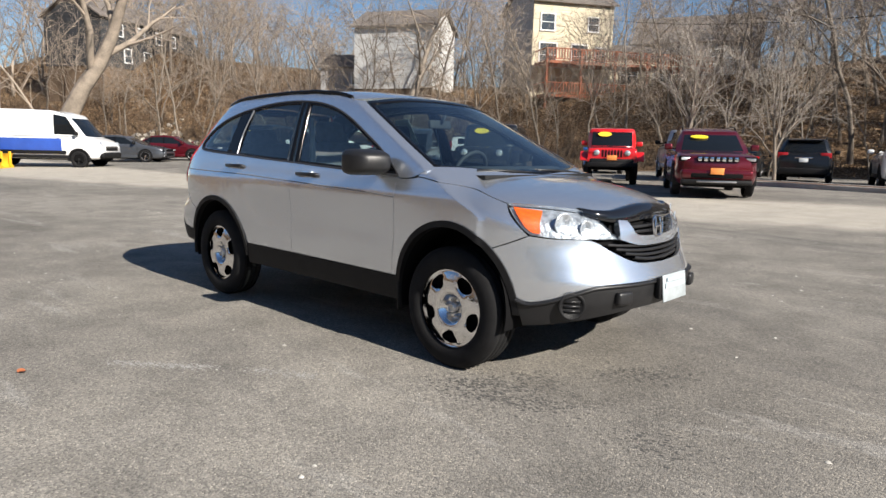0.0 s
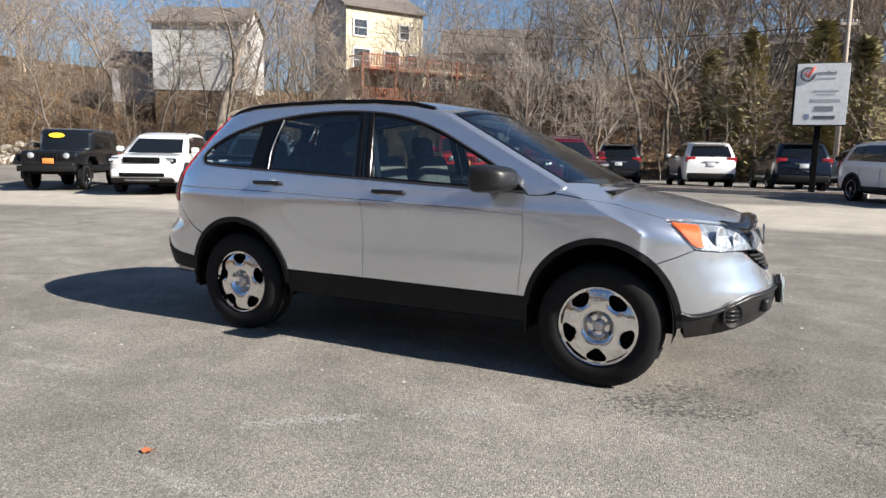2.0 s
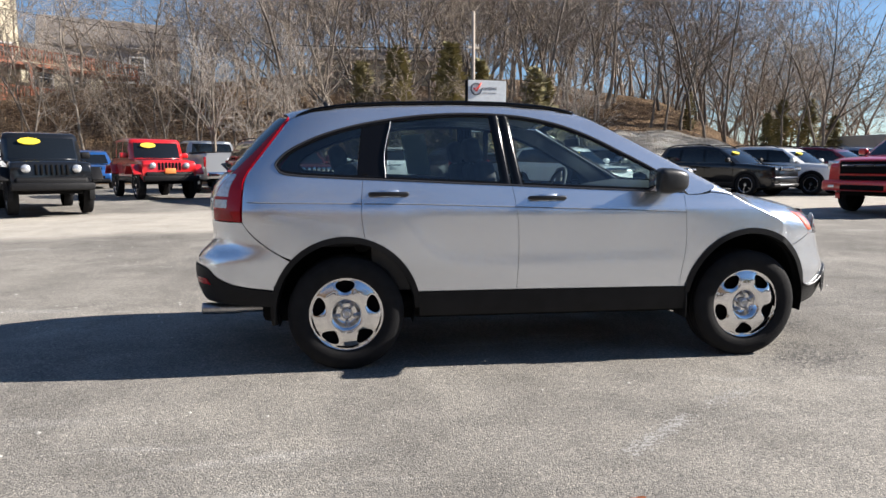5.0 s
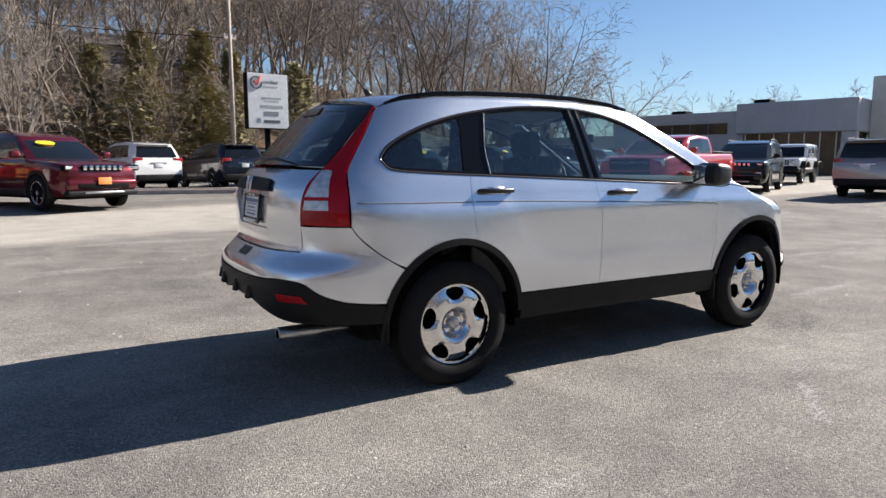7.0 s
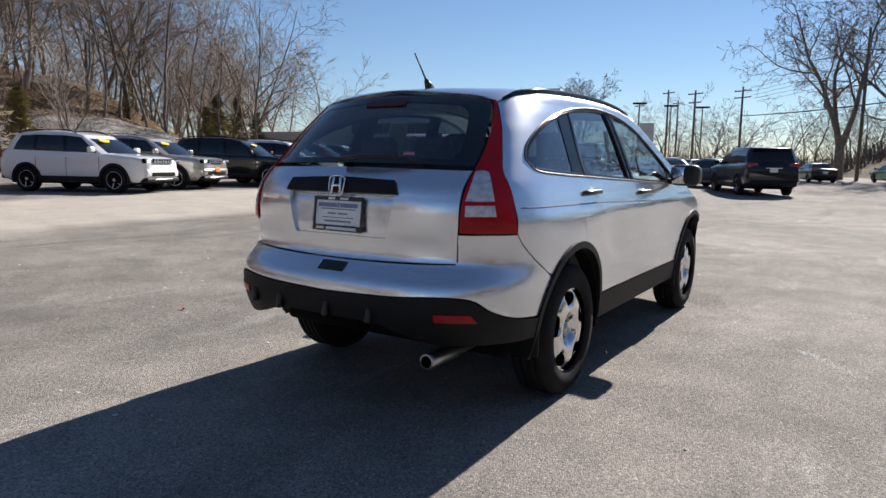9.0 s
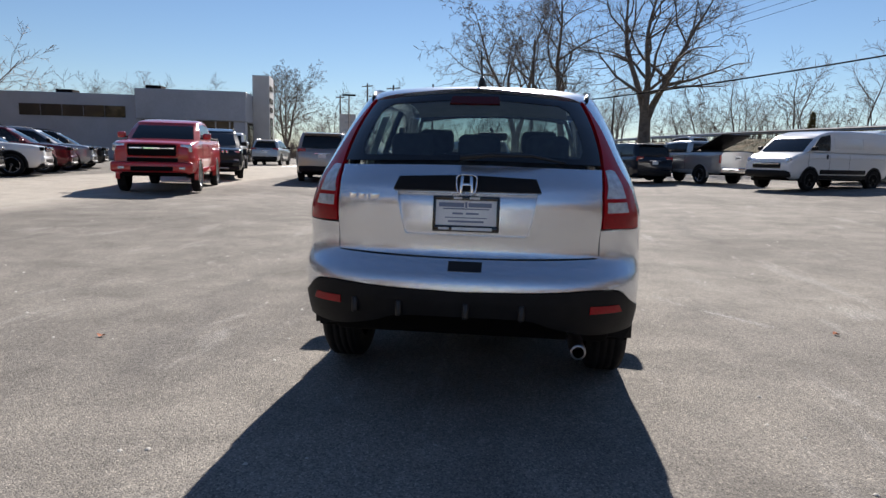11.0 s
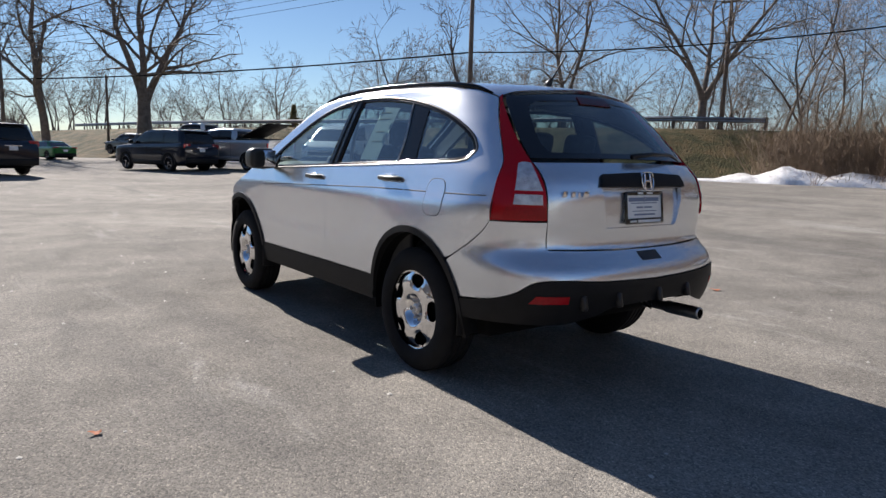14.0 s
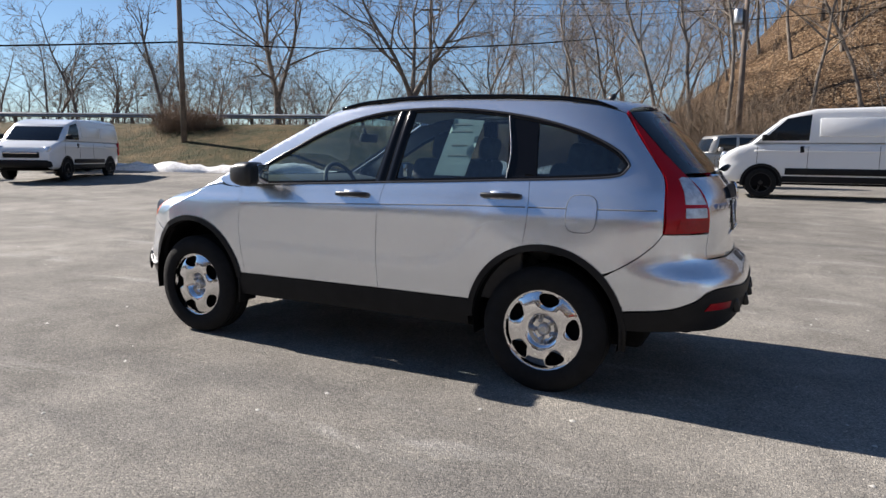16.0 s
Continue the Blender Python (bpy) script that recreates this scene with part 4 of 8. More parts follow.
def emblem(parent, x, z, h, face, tilt):
    ring = []
    for k in range(40):
        a = 2 * math.pi * k / 40
        c, s = math.cos(a), math.sin(a)
        y, zz = math.copysign(abs(c) ** 0.55, c), math.copysign(abs(s) ** 0.55, s)
        ring.append((0, y * h * (0.50 + 0.06 * zz), zz * h * 0.5))
    v, f = tube(ring, h * 0.05, 8, closed=True)
    m = pose(x, 0, z, 0, tilt, 0)
    o = raw("emblem", [m @ Vector(q) for q in v], f, CHROME, parent, "chrome maker's emblem")
    for sy in (-1, 1):
        part("emblem_bar", moved(box(h * 0.10, h * 0.15, h * 0.86, 0, 0, 0, h * 0.03), m @ pose(0, sy * h * 0.25, 0, sy * 5)), CHROME, o)
    part("emblem_bar", moved(box(h * 0.10, h * 0.45, h * 0.14, 0, 0, 0, h * 0.03), m), CHROME, o)


emblem(garnish, XE, 1.122, 0.095, -1, 12)
bm = joined(*[moved(box(0.006, w, 0.030, 0, 0, 0, 0.002), pose(float(REARC(np.array([angle_ry(y, 1.055)]), np.array([1.055]))[0, 0]) - 0.003, y, 1.055, 0, 0, 8)) for y, w in ((0.56, 0.035), (0.515, 0.03), (0.485, 0.012), (0.445, 0.045))])
part("badge", bm, CHROME, tailgate, "small chrome model badge")
plate = part("licence_plate", moved(box(0.006, 0.305, 0.155, 0, 0, 0, 0.004), pose(-2.186, 0, 0.982, 0, 7, 0)), mat("plate_white", (0.93, 0.95, 0.95), 0.35, 0, 0.06, 10), tailgate, "white dealer plate in a black frame")
pf = joined(*[moved(box(0.014, w, h, 0, 0, 0, 0.003), pose(-2.189, 0, 0.982, 0, 7, 0) @ pose(0, y, z)) for w, h, y, z in ((0.316, 0.020, 0, 0.075), (0.316, 0.030, 0, -0.070), (0.014, 0.165, 0.152, 0), (0.014, 0.165, -0.152, 0))])
part("plate_frame", pf, GLOSSBLK, plate)
for bar in ([moved(box(0.003, w, h, 0, 0, 0), pose(-2.1905, 0, 0.982, 0, 7, 0) @ pose(0, y, z)) for w, h, y, z in ((0.12, 0.020, 0.070, 0.043), (0.11, 0.020, -0.066, 0.043), (0.010, 0.026, 0.0, 0.043), (0.22, 0.005, 0.0, 0.024), (0.05, 0.008, 0.04, 0.002), (0.06, 0.008, -0.03, 0.002), (0.20, 0.004, 0.0, -0.018), (0.17, 0.009, 0.0, -0.036))]):
    part("plate_writing", bar, INKB, plate, smooth=False)
for bar in ([moved(box(0.003, w, h, 0, 0, 0), pose(-2.1975, 0, 0.982, 0, 7, 0) @ pose(0, y, z)) for w, h, y, z in ((0.19, 0.014, -0.03, -0.070), (0.05, 0.010, 0.105, -0.070), (0.04, 0.010, 0.04, 0.076), (0.05, 0.010, -0.04, 0.076))]):
    part("frame_writing", bar, WHITEPL, plate, smooth=False)
# wiper, washer, brake lamp, aerial
v, f = tube([(-2.125, 0.04, 1.245), (-2.135, -0.1, 1.262), (-2.115, -0.30, 1.262), (-2.06, -0.46, 1.232)], [0.022, 0.018, 0.012, 0.007], 8, flat=0.7)
raw("rear_wiper", v, f, BLACKPL2, tailgate, "black rear wiper")
panel("high_brake_lamp", REARC, curve([yr(-0.13, 1.525), yr(0.13, 1.525)], [yr(0.13, 1.525), yr(0.12, 1.565)], [yr(0.12, 1.565), yr(-0.12, 1.565)], [yr(-0.12, 1.565), yr(-0.13, 1.525)], step=0.02), mat("dim_red_lens", (0.07, 0.006, 0.008), 0.12, spec=0.4), tailgate, lift=0.003, scale=RS, step=0.03, label="unlit dark red high brake lamp")
v, f = tube([(-1.42, -0.01, 1.655), (-1.46, -0.01, 1.70)], [0.028, 0.012], 10)
aer = raw("aerial", v, f, BLACKPL2, car, "short black roof aerial")
v, f = tube([(-1.46, -0.01, 1.70), (-1.57, -0.01, 1.83)], [0.006, 0.004], 6)
raw("aerial_mast", v, f, BLACKPL2, aer)
# exhaust
v, f = lathe([(0.028, 0.0), (0.036, 0.0), (0.038, 0.01), (0.038, 0.22), (0.030, 0.24), (0.028, 0.5)], 24)
m = pose(-2.225, -0.555, 0.345, 0, 0, -90)
ex = raw("exhaust", [m @ Vector(q) for q in v], f, STEEL, car, "steel exhaust tailpipe")
v, f = lathe([(0.033, 0.001), (0.033, 0.16)], 24)
raw("exhaust_bore", [m @ Vector(q) for q in v], [q[::-1] for q in f], DARK, ex)
v, f = tube([(-2.10, -0.12, 0.50), (-2.15, -0.12, 0.44), (-2.19, -0.12, 0.425), (-2.19, -0.12, 0.455), (-2.14, -0.12, 0.48)], 0.008, 6)
raw("tow_eye", v, f, DARK, car)

# roof and hood
rl = [(x, float(half_width(np.array(x), np.array(z))) - 0.002) for x, z in EDGE_Z]
roof_half = np.vstack([curve([(-1.725, 0.0), (-1.715, 0.30), (-1.67, 0.50), rl[0]], step=0.03), curve(rl, step=0.03), curve([rl[-1], (0.25, 0.5), (0.30, 0.0)], step=0.03)])
roof_half = clean(roof_half)
rf = clean(np.vstack([roof_half, roof_half[::-1][1:] * np.array([1, -1])]))
roof = panel("roof", top_chart(1.50, 1.72), rf, SILVER, car, step=0.04, thick=0.02)
he = curve(HOOD_EDGE[::-1], step=0.02)
hl = [(x, float(half_width(np.array(x), np.array(z + 0.0012))) - 0.001) for x, z in he]
hood_half = clean(np.vstack([curve([(1.315, 0.0), (1.27, 0.35), (1.16, 0.62), hl[0]], step=0.03), np.array(hl), curve([hl[-1], (1.745, 0.66), (1.865, 0.54), (1.965, 0.42), (2.018, 0.28), (2.037, 0.0)], step=0.03)]))
hood = panel("hood", top_chart(0.70, 1.18), clean(np.vstack([hood_half, hood_half[::-1][1:] * np.array([1, -1])])), SILVER, car, step=0.035, thick=0.02)
# bug deflector along the hood's front edge
TOPC = top_chart(0.70, 1.18)
df = [(1.905, 0.50), (1.965, 0.43), (2.018, 0.29), (2.039, 0.0)]
dfl = curve(df, [(p[0], -p[1]) for p in df[::-1]], step=0.02)
rows = []
c = TOPC(dfl[:, 0], dfl[:, 1])
for dx, dz in ((-0.075, 0.014), (-0.045, 0.026), (-0.005, 0.030), (0.030, 0.018), (0.046, -0.022), (0.044, -0.058)):
    k = 1 - 0.55 * (np.abs(dfl[:, 1]) / 0.50) ** 2
    rows.append(c + np.stack([dx * k, 0 * k, np.full(len(k), dz) * k], -1))
v = np.concatenate(rows)
n = len(dfl)
raw("bug_deflector", v, [(r * n + i, r * n + i + 1, (r + 1) * n + i + 1, (r + 1) * n + i) for r in range(5) for i in range(n - 1)], GLOSSBLK, hood, "glossy black hood deflector")
# windscreen
sl = [(float(half_width(np.array(np.interp(z, XWZ, XWX) - 0.152), np.array(z))), z) for z in (1.14, 1.2, 1.3, 1.4, 1.5, 1.57)]
ws_half = clean(np.vstack([curve([(0.0, 1.108), (0.40, 1.112), (0.60, 1.125), sl[0]], step=0.03), curve(sl, step=0.03), curve([sl[-1], (0.35, 1.605), (0.0, 1.618)], step=0.03)]))
screen = panel("windscreen", SCREEN, clean(np.vstack([ws_half, ws_half[::-1] * np.array([-1, 1])])), WINDSH, car, step=0.05, lift=-0.004, thick=0.004, rim=False)
ws2 = shrink(clean(np.vstack([ws_half, ws_half[::-1] * np.array([-1, 1])])), 0.016)
ribbon("screen_seal", SCREEN, ws2, 0.024, PILLAR, screen, lift=-0.003, closed=True)
part("cowl", moved(box(0.16, 1.20, 0.02, 1.245, 0, 1.095, 0.006), pose(0, 0, 0)), BLACKPL, car)
for y0, y1 in ((0.52, -0.12), (0.02, -0.55)):
    v, f = tube([(1.27, y0, 1.105), (1.275, (y0 + y1) / 2, 1.128), (1.22, y1, 1.135)], [0.012, 0.009, 0.005], 6)
    raw("wiper", v, f, BLACKPL2, car, "black windscreen wiper")

# nose: lamps, grille, bumper
BOWL = mat("lamp_bowl", (0.55, 0.59, 0.63), 0.25, 0.45, 0.4, 30, 0.5, 40)


def yf(y, z):
    return (math.copysign(angle_fy(abs(y), z), y), z)


for sgn in (1, -1):
    outer = [(sgn * angle_f(x + 0.006, z), z) for x, z in ((1.628, 0.968), (1.745, 0.856), (1.787, 0.818))]
    front_edge = hood_half[(hood_half[:, 0] > 1.64) & (hood_half[:, 1] > 0.43)]
    fz_ = TOPC(front_edge[:, 0], front_edge[:, 1])[:, 2] - 0.003
    top_l = [(sgn * angle_fy(0.40, 0.825), 0.825)] + [(sgn * math.atan2(y, x - 1.10), z) for (x, y), z in zip(front_edge[::-3].tolist(), fz_[::-3].tolist())] + [outer[0]]
    bot_l = [outer[-1]] + [(sgn * angle_fy(y, z), z) for y, z in ((0.70, 0.805), (0.52, 0.80), (0.36, 0.795))]
    lamp = curve(outer, bot_l, [bot_l[-1], top_l[0]], top_l, step=0.02)
    house = panel("headlamp", NOSEC, lamp, REFLECT, car, step=0.025, lift=-0.020, thick=0.01, scale=RS, rim=False, label="large clear headlamp with amber corner")
    panel("lamp_lens", NOSEC, shrink(lamp, 0.002), LENS, house, step=0.03, lift=0.0, thick=0.02, scale=RS)
    o2 = [(sgn * angle_f(x + 0.02, z), z) for x, z in ((1.640, 0.962), (1.745, 0.862), (1.785, 0.830))]
    o3 = [(sgn * angle_f(x + 0.02, z), z) for x, z in ((1.815, 0.829), (1.800, 0.885), (1.768, 0.946))]
    panel("amber_lens", NOSEC, curve(o2, [o2[-1], o3[0]], o3, [o3[-1], o2[0]], step=0.02), AMBER, house, step=0.02, lift=-0.006, thick=0.01, scale=RS, label="amber turn signal")
    for y, z, r in ((0.645, 0.875, 0.058), (0.545, 0.850, 0.045)):
        c = NOSEC(np.array([sgn * angle_fy(y, z)]), np.array([z]))[0]
        v, f = lathe([(0.004, -0.012), (r * 0.35, -0.012), (r * 0.40, -0.006), (r * 0.85, -0.004), (r, 0.004), (r * 1.06, 0.0)], 24)
        m = pose(c[0] - 0.014, c[1] - sgn * 0.006, c[2], 0, 0, -70 + (0 if sgn > 0 else -40))
        raw("lamp_bowl", [m @ Vector(q) for q in v], [q[::-1] for q in f], BOWL, house)
seamf = [(angle_f(x, z), z) for x, z in ((1.787, 0.812), (1.70, 0.770), (1.61, 0.735))]
archf = [(angle_f(x, z), z) for x, z in arc(*FARCH, 47, 12, 10)]
gl_low = [yf(0.0, 0.648), yf(0.25, 0.662), yf(0.40, 0.715), yf(0.50, 0.775)]
lowf = [archf[-1], (angle_f(1.80, 0.465), 0.465), yf(0.74, 0.485), yf(0.62, 0.545), yf(0.50, 0.565), yf(0.0, 0.565)]
half = clean(np.vstack([curve(gl_low, step=0.02), curve([gl_low[-1], yf(0.56, 0.795), yf(0.70, 0.80), seamf[0]], step=0.02), curve(seamf, step=0.02), curve([seamf[-1]] + archf, step=0.02), curve(lowf, step=0.02)]))
nosec = panel("front_bumper", NOSEC, clean(np.vstack([half, half[::-1] * np.array([-1, 1])])), SILVER, car, step=0.028, thick=0.02, scale=RS, label="silver front bumper cover")
lowf2 = [(a, z - 0.006) for a, z in lowf]
botf = [(0, 0.425), yf(0.3, 0.42), yf(0.5, 0.395), yf(0.68, 0.355), (angle_f(1.76, 0.33), 0.33)]
half = clean(np.vstack([curve(botf, step=0.03), curve([botf[-1], lowf2[0]], step=0.03), curve(lowf2, step=0.03)]))
skirt = panel("bumper_skirt", NOSEC, clean(np.vstack([half, half[::-1] * np.array([-1, 1])])), BLACKPL2, nosec, step=0.035, lift=0.008, thick=0.06, scale=RS, label="dark grey lower front bumper")
for sgn in (1, -1):
    c = NOSEC(np.array([sgn * angle_fy(0.66, 0.455)]), np.array([0.455]))[0]
    v, f = lathe([(0.0, -0.004), (0.045, -0.004), (0.058, 0.004), (0.066, 0.012), (0.074, 0.006)], 28)
    m = pose(c[0] + 0.010, c[1] + sgn * 0.010, c[2], 0, 0, -90 + sgn * 42)
    fg = raw("fog_lamp_blank", [m @ Vector(q) for q in v], [q[::-1] for q in f], BLACKPL, skirt, "round fog lamp blank")
    c3 = NOSEC(np.array([sgn * angle_fy(0.42, 0.49)]), np.array([0.49]))[0]
    part("tow_cover", moved(box(0.05, 0.11, 0.075, 0, 0, 0, 0.018, 3), pose(c3[0] + 0.012, c3[1], c3[2], 0, 0, sgn * 14)), BLACKPL2, skirt)
    part("bumper_bolt", moved(box(0.014, 0.03, 0.03, 0, 0, 0, 0.006, 2), pose(c3[0] + 0.030, c3[1] - sgn * 0.17, c3[2] + 0.03, 0, 0, sgn * 5)), STEEL, skirt)
    part("blank_slats", joined(*[moved(box(0.085, 0.008, 0.010, 0, 0, 0), m @ pose(0, 0.004, z)) for z in (-0.025, 0, 0.025)]), BLACKPL2, fg)
ribbon("bumper_ledge", NOSEC, np.array(both(curve([(a, z - 0.012) for a, z in lowf], step=0.02))), 0.020, BLACKPL2, skirt, lift=0.022, thick=0.0)
# grille
gl_hole = clean(both(np.vstack([curve([yf(0.0, 0.655), yf(0.25, 0.67), yf(0.39, 0.72), yf(0.49, 0.782)], step=0.02), curve([yf(0.49, 0.782), yf(0.40, 0.80), yf(0.33, 0.905), yf(0.0, 0.925)], step=0.02)])))
gback = panel("grille_back", NOSEC, gl_hole, DARK, car, step=0.04, lift=-0.045, thick=0.01, scale=RS, rim=False)
for z, y1 in ((0.672, 0.26), (0.697, 0.33), (0.722, 0.39), (0.747, 0.44)):
    a1 = angle_fy(y1, z)
    line = np.array([(a, z - 0.0 + 0.02 * (a / a1) ** 2) for a in np.linspace(-a1, a1, 40)])
    ribbon("grille_slat", NOSEC, line, 0.013, BLACKPL2, gback, lift=-0.006, thick=0.03)
must = clean(both(np.vstack([curve([yf(0.0, 0.745), yf(0.2, 0.752), yf(0.36, 0.79)], step=0.02), curve([yf(0.36, 0.79), yf(0.35, 0.86), yf(0.33, 0.89)], step=0.02), curve([yf(0.33, 0.89), yf(0.27, 0.885)], step=0.02), curve([yf(0.27, 0.885), yf(0.22, 0.815), yf(0.12, 0.80), yf(0.0, 0.797)], step=0.02)])))
gr = panel("grille_frame", NOSEC, must, SILVER, gback, step=0.025, lift=0.006, thick=0.04, scale=RS, label="silver grille surround")
for z in (0.825, 0.855):
    a1 = angle_fy(0.23, z)
    ribbon("grille_slat", NOSEC, np.array([(a, z) for a in np.linspace(-a1, a1, 24)]), 0.014, BLACKPL2, gback, lift=-0.012, thick=0.03)
emblem(gback, float(NOSEC(np.array([0.0]), np.array([0.845]))[0, 0]) + 0.012, 0.848, 0.115, 1, -5)
fp = part("front_plate", moved(box(0.008, 0.295, 0.150, 0, 0, 0, 0.003), pose(2.246, 0.0, 0.515, 0, -6, 0)), mat("front_card", (0.36, 0.40, 0.42), 0.5, 0, 0.2, 12), nosec, "white front dealer plate")
part("plate_bracket", box(0.03, 0.34, 0.12, 2.226, 0.0, 0.52, 0.005), BLACKPL, fp)
part("plate_writing", joined(*[box(0.003, w, h, 2.2535, 0, z) for w, h, z in ((0.22, 0.02, 0.565), (0.25, 0.028, 0.53), (0.2, 0.016, 0.46))]), mat("pale_ink", (0.45, 0.55, 0.62), 0.6), fp, smooth=False)

# floor pan, inner walls, axles
under = box(3.42, 1.50, 0.15, -0.12, 0, 0.36, 0.04)
part("floor_pan", under, DARK, car)
# unseen sheet added to keep sunlight off the ground below the nose
part("engine_tray", box(0.46, 1.00, 0.05, 1.80, 0, 0.44, 0.015), DARK, car)
part("front_subframe", box(0.60, 0.95, 0.06, 1.45, 0, 0.36, 0.02), DARK, car)
part("engine_bay", box(0.62, 1.00, 0.36, 1.50, 0, 0.62, 0.05), DARK, car)
part("boot_lining", box(0.03, 1.1, 0.36, -2.03, 0, 0.92, 0.01), DARK, car)
part("boot_floor", box(0.95, 1.15, 0.05, -1.55, 0, 0.74, 0.01), DASH, car)
for sgn in (1, -1):
    part("corner_liner", box(0.30, 0.24, 0.30, -1.93, sgn * 0.66, 0.56, 0.03), DARK, car)
    part("door_lining", box(1.95, 0.03, 0.62, -0.18, sgn * 0.775, 0.79, 0.012), DASH, car)
    part("boot_side", box(0.75, 0.03, 0.45, -1.60, sgn * 0.66, 0.97, 0.012), DASH, car)
    for nm, (cx, cz, rx, rz) in (("rear_wheel_well", RARCH), ("front_wheel_well", FARCH)):
        v, f = [], []
        n = 32
        for k in range(n + 1):
            a = radians(-12 + 204 * k / n)
            for y in (0.862, 0.60):
                v.append((cx + (rx - 0.035) * math.cos(a), sgn * y, cz + (rz - 0.035) * math.sin(a)))
        f = [(2 * k, 2 * k + 1, 2 * k + 3, 2 * k + 2) for k in range(n)]
        f.append(tuple(2 * k + 1 for k in range(n + 1)))
        raw(nm, v, f, DARK, car)
hv = shrink(rf, 0.05)
panel("headliner", top_chart(1.50, 1.72), hv, HEADL, car, step=0.10, lift=-0.035, rim=False)

# cabin
part("dashboard", moved(box(0.42, 1.42, 0.30, 0, 0, 0, 0.08, 3), pose(0.86, 0, 0.98, 0, -8, 0)), DASH, car, "dark plastic dashboard")
v, f = tube([(0.36 + 0.07 * math.sin(a), 0.37 + 0.185 * math.cos(a), 1.06 + 0.175 * math.sin(a)) for a in np.linspace(0, 2 * math.pi, 33)[:-1]], 0.016, 8, closed=True)
whl = raw("steering_wheel", v, f, DASH, car, "dark steering wheel")
part("wheel_hub", moved(box(0.05, 0.20, 0.10, 0.38, 0.37, 1.05, 0.02), pose(0, 0, 0)), DASH, whl)


def seat(x, y, w, tall=0.60):
    s = part("seat", joined(moved(box(0.50, w, 0.16, 0, 0, 0, 0.05, 3), pose(x, y, 0.66, 0, -6)), moved(box(0.15, w * 0.96, tall, 0, 0, 0, 0.05, 3), pose(x - 0.30, y, 0.98, 0, -14))), SEATM, car, "dark grey cloth seat")
    return s


def rest(s, x, y, z, w=0.25):
    part("headrest", moved(box(0.10, w, 0.17, 0, 0, 0, 0.045, 3), pose(x, y, z, 0, -10)), SEATM, s)
    v, f = tube([(x + 0.012, y + 0.06, z - 0.16), (x, y + 0.06, z)], 0.007, 6)
    raw("headrest_post", v, f, STEEL, s)
    v, f = tube([(x + 0.012, y - 0.06, z - 0.16), (x, y - 0.06, z)], 0.007, 6)
    raw("headrest_post", v, f, STEEL, s)


for y in (0.37, -0.37):
    s = seat(-0.05, y, 0.52, 0.62)
    rest(s, -0.46, y, 1.36)
s = seat(-0.95, 0.0, 1.30, 0.58)
for y in (0.40, 0.0, -0.40):
    rest(s, -1.36, y, 1.30)
v, f = tube([(0.42, 0.02, 1.50), (0.40, 0, 1.44)], 0.012, 6)
rv = raw("mirror_stalk", v, f, DASH, car)
part("rear_view_mirror", moved(box(0.03, 0.24, 0.065, 0, 0, 0, 0.012), pose(0.38, 0.0, 1.43, 0, -10, 4)), DASH, rv)
# seat belts hanging by the pillars
for sgn in (1, -1):
    v, f = tube([(-0.30, sgn * 0.66, 1.46), (-0.22, sgn * 0.70, 1.05)], 0.022, 4, flat=0.15)
    raw("seat_belt", v, f, HEADL, car)
SHEETINK = mat("sheet_ink", (0.42, 0.52, 0.48), 0.8)
# price sheet in the left rear window
chl = side_chart(1)
sh = curve([(-0.80, 1.19), (-0.60, 1.19)], [(-0.60, 1.19), (-0.67, 1.525)], [(-0.67, 1.525), (-0.865, 1.51)], [(-0.865, 1.51), (-0.80, 1.19)], step=0.03)
sheet = panel("window_sheet", chl, sh, PAPER, car, lift=-0.013, thick=0.001, label="pale green price sheet in the rear window")
for bar in ([moved(box(w, 0.001, 0.010, 0, 0, 0), pose(-0.735, float(half_width(np.array(-0.73), np.array(z))) - 0.0115, z)) for z, w in ((1.48, 0.12), (1.44, 0.14), (1.36, 0.10), (1.30, 0.13))]):
    part("sheet_writing", bar, SHEETINK, sheet, smooth=False)
# fuel door
fz = [( -1.505 + 0.082 * math.copysign(abs(math.cos(a)) ** 0.6, math.cos(a)), 1.005 + 0.098 * math.copysign(abs(math.sin(a)) ** 0.6, math.sin(a))) for a in np.linspace(0, 2 * math.pi, 41)[:-1]]
ribbon("fuel_door_gap", chl, np.array(fz), 0.004, CREASE, car, lift=0.0015, thick=0.002, closed=True)
panel("fuel_door", chl, shrink(np.array(fz), 0.003), SILVER, car, step=0.03, lift=0.002, thick=0.004)


# wheels
COVER = mat("wheel_chrome", (0.80, 0.80, 0.81), 0.09, 1.0)


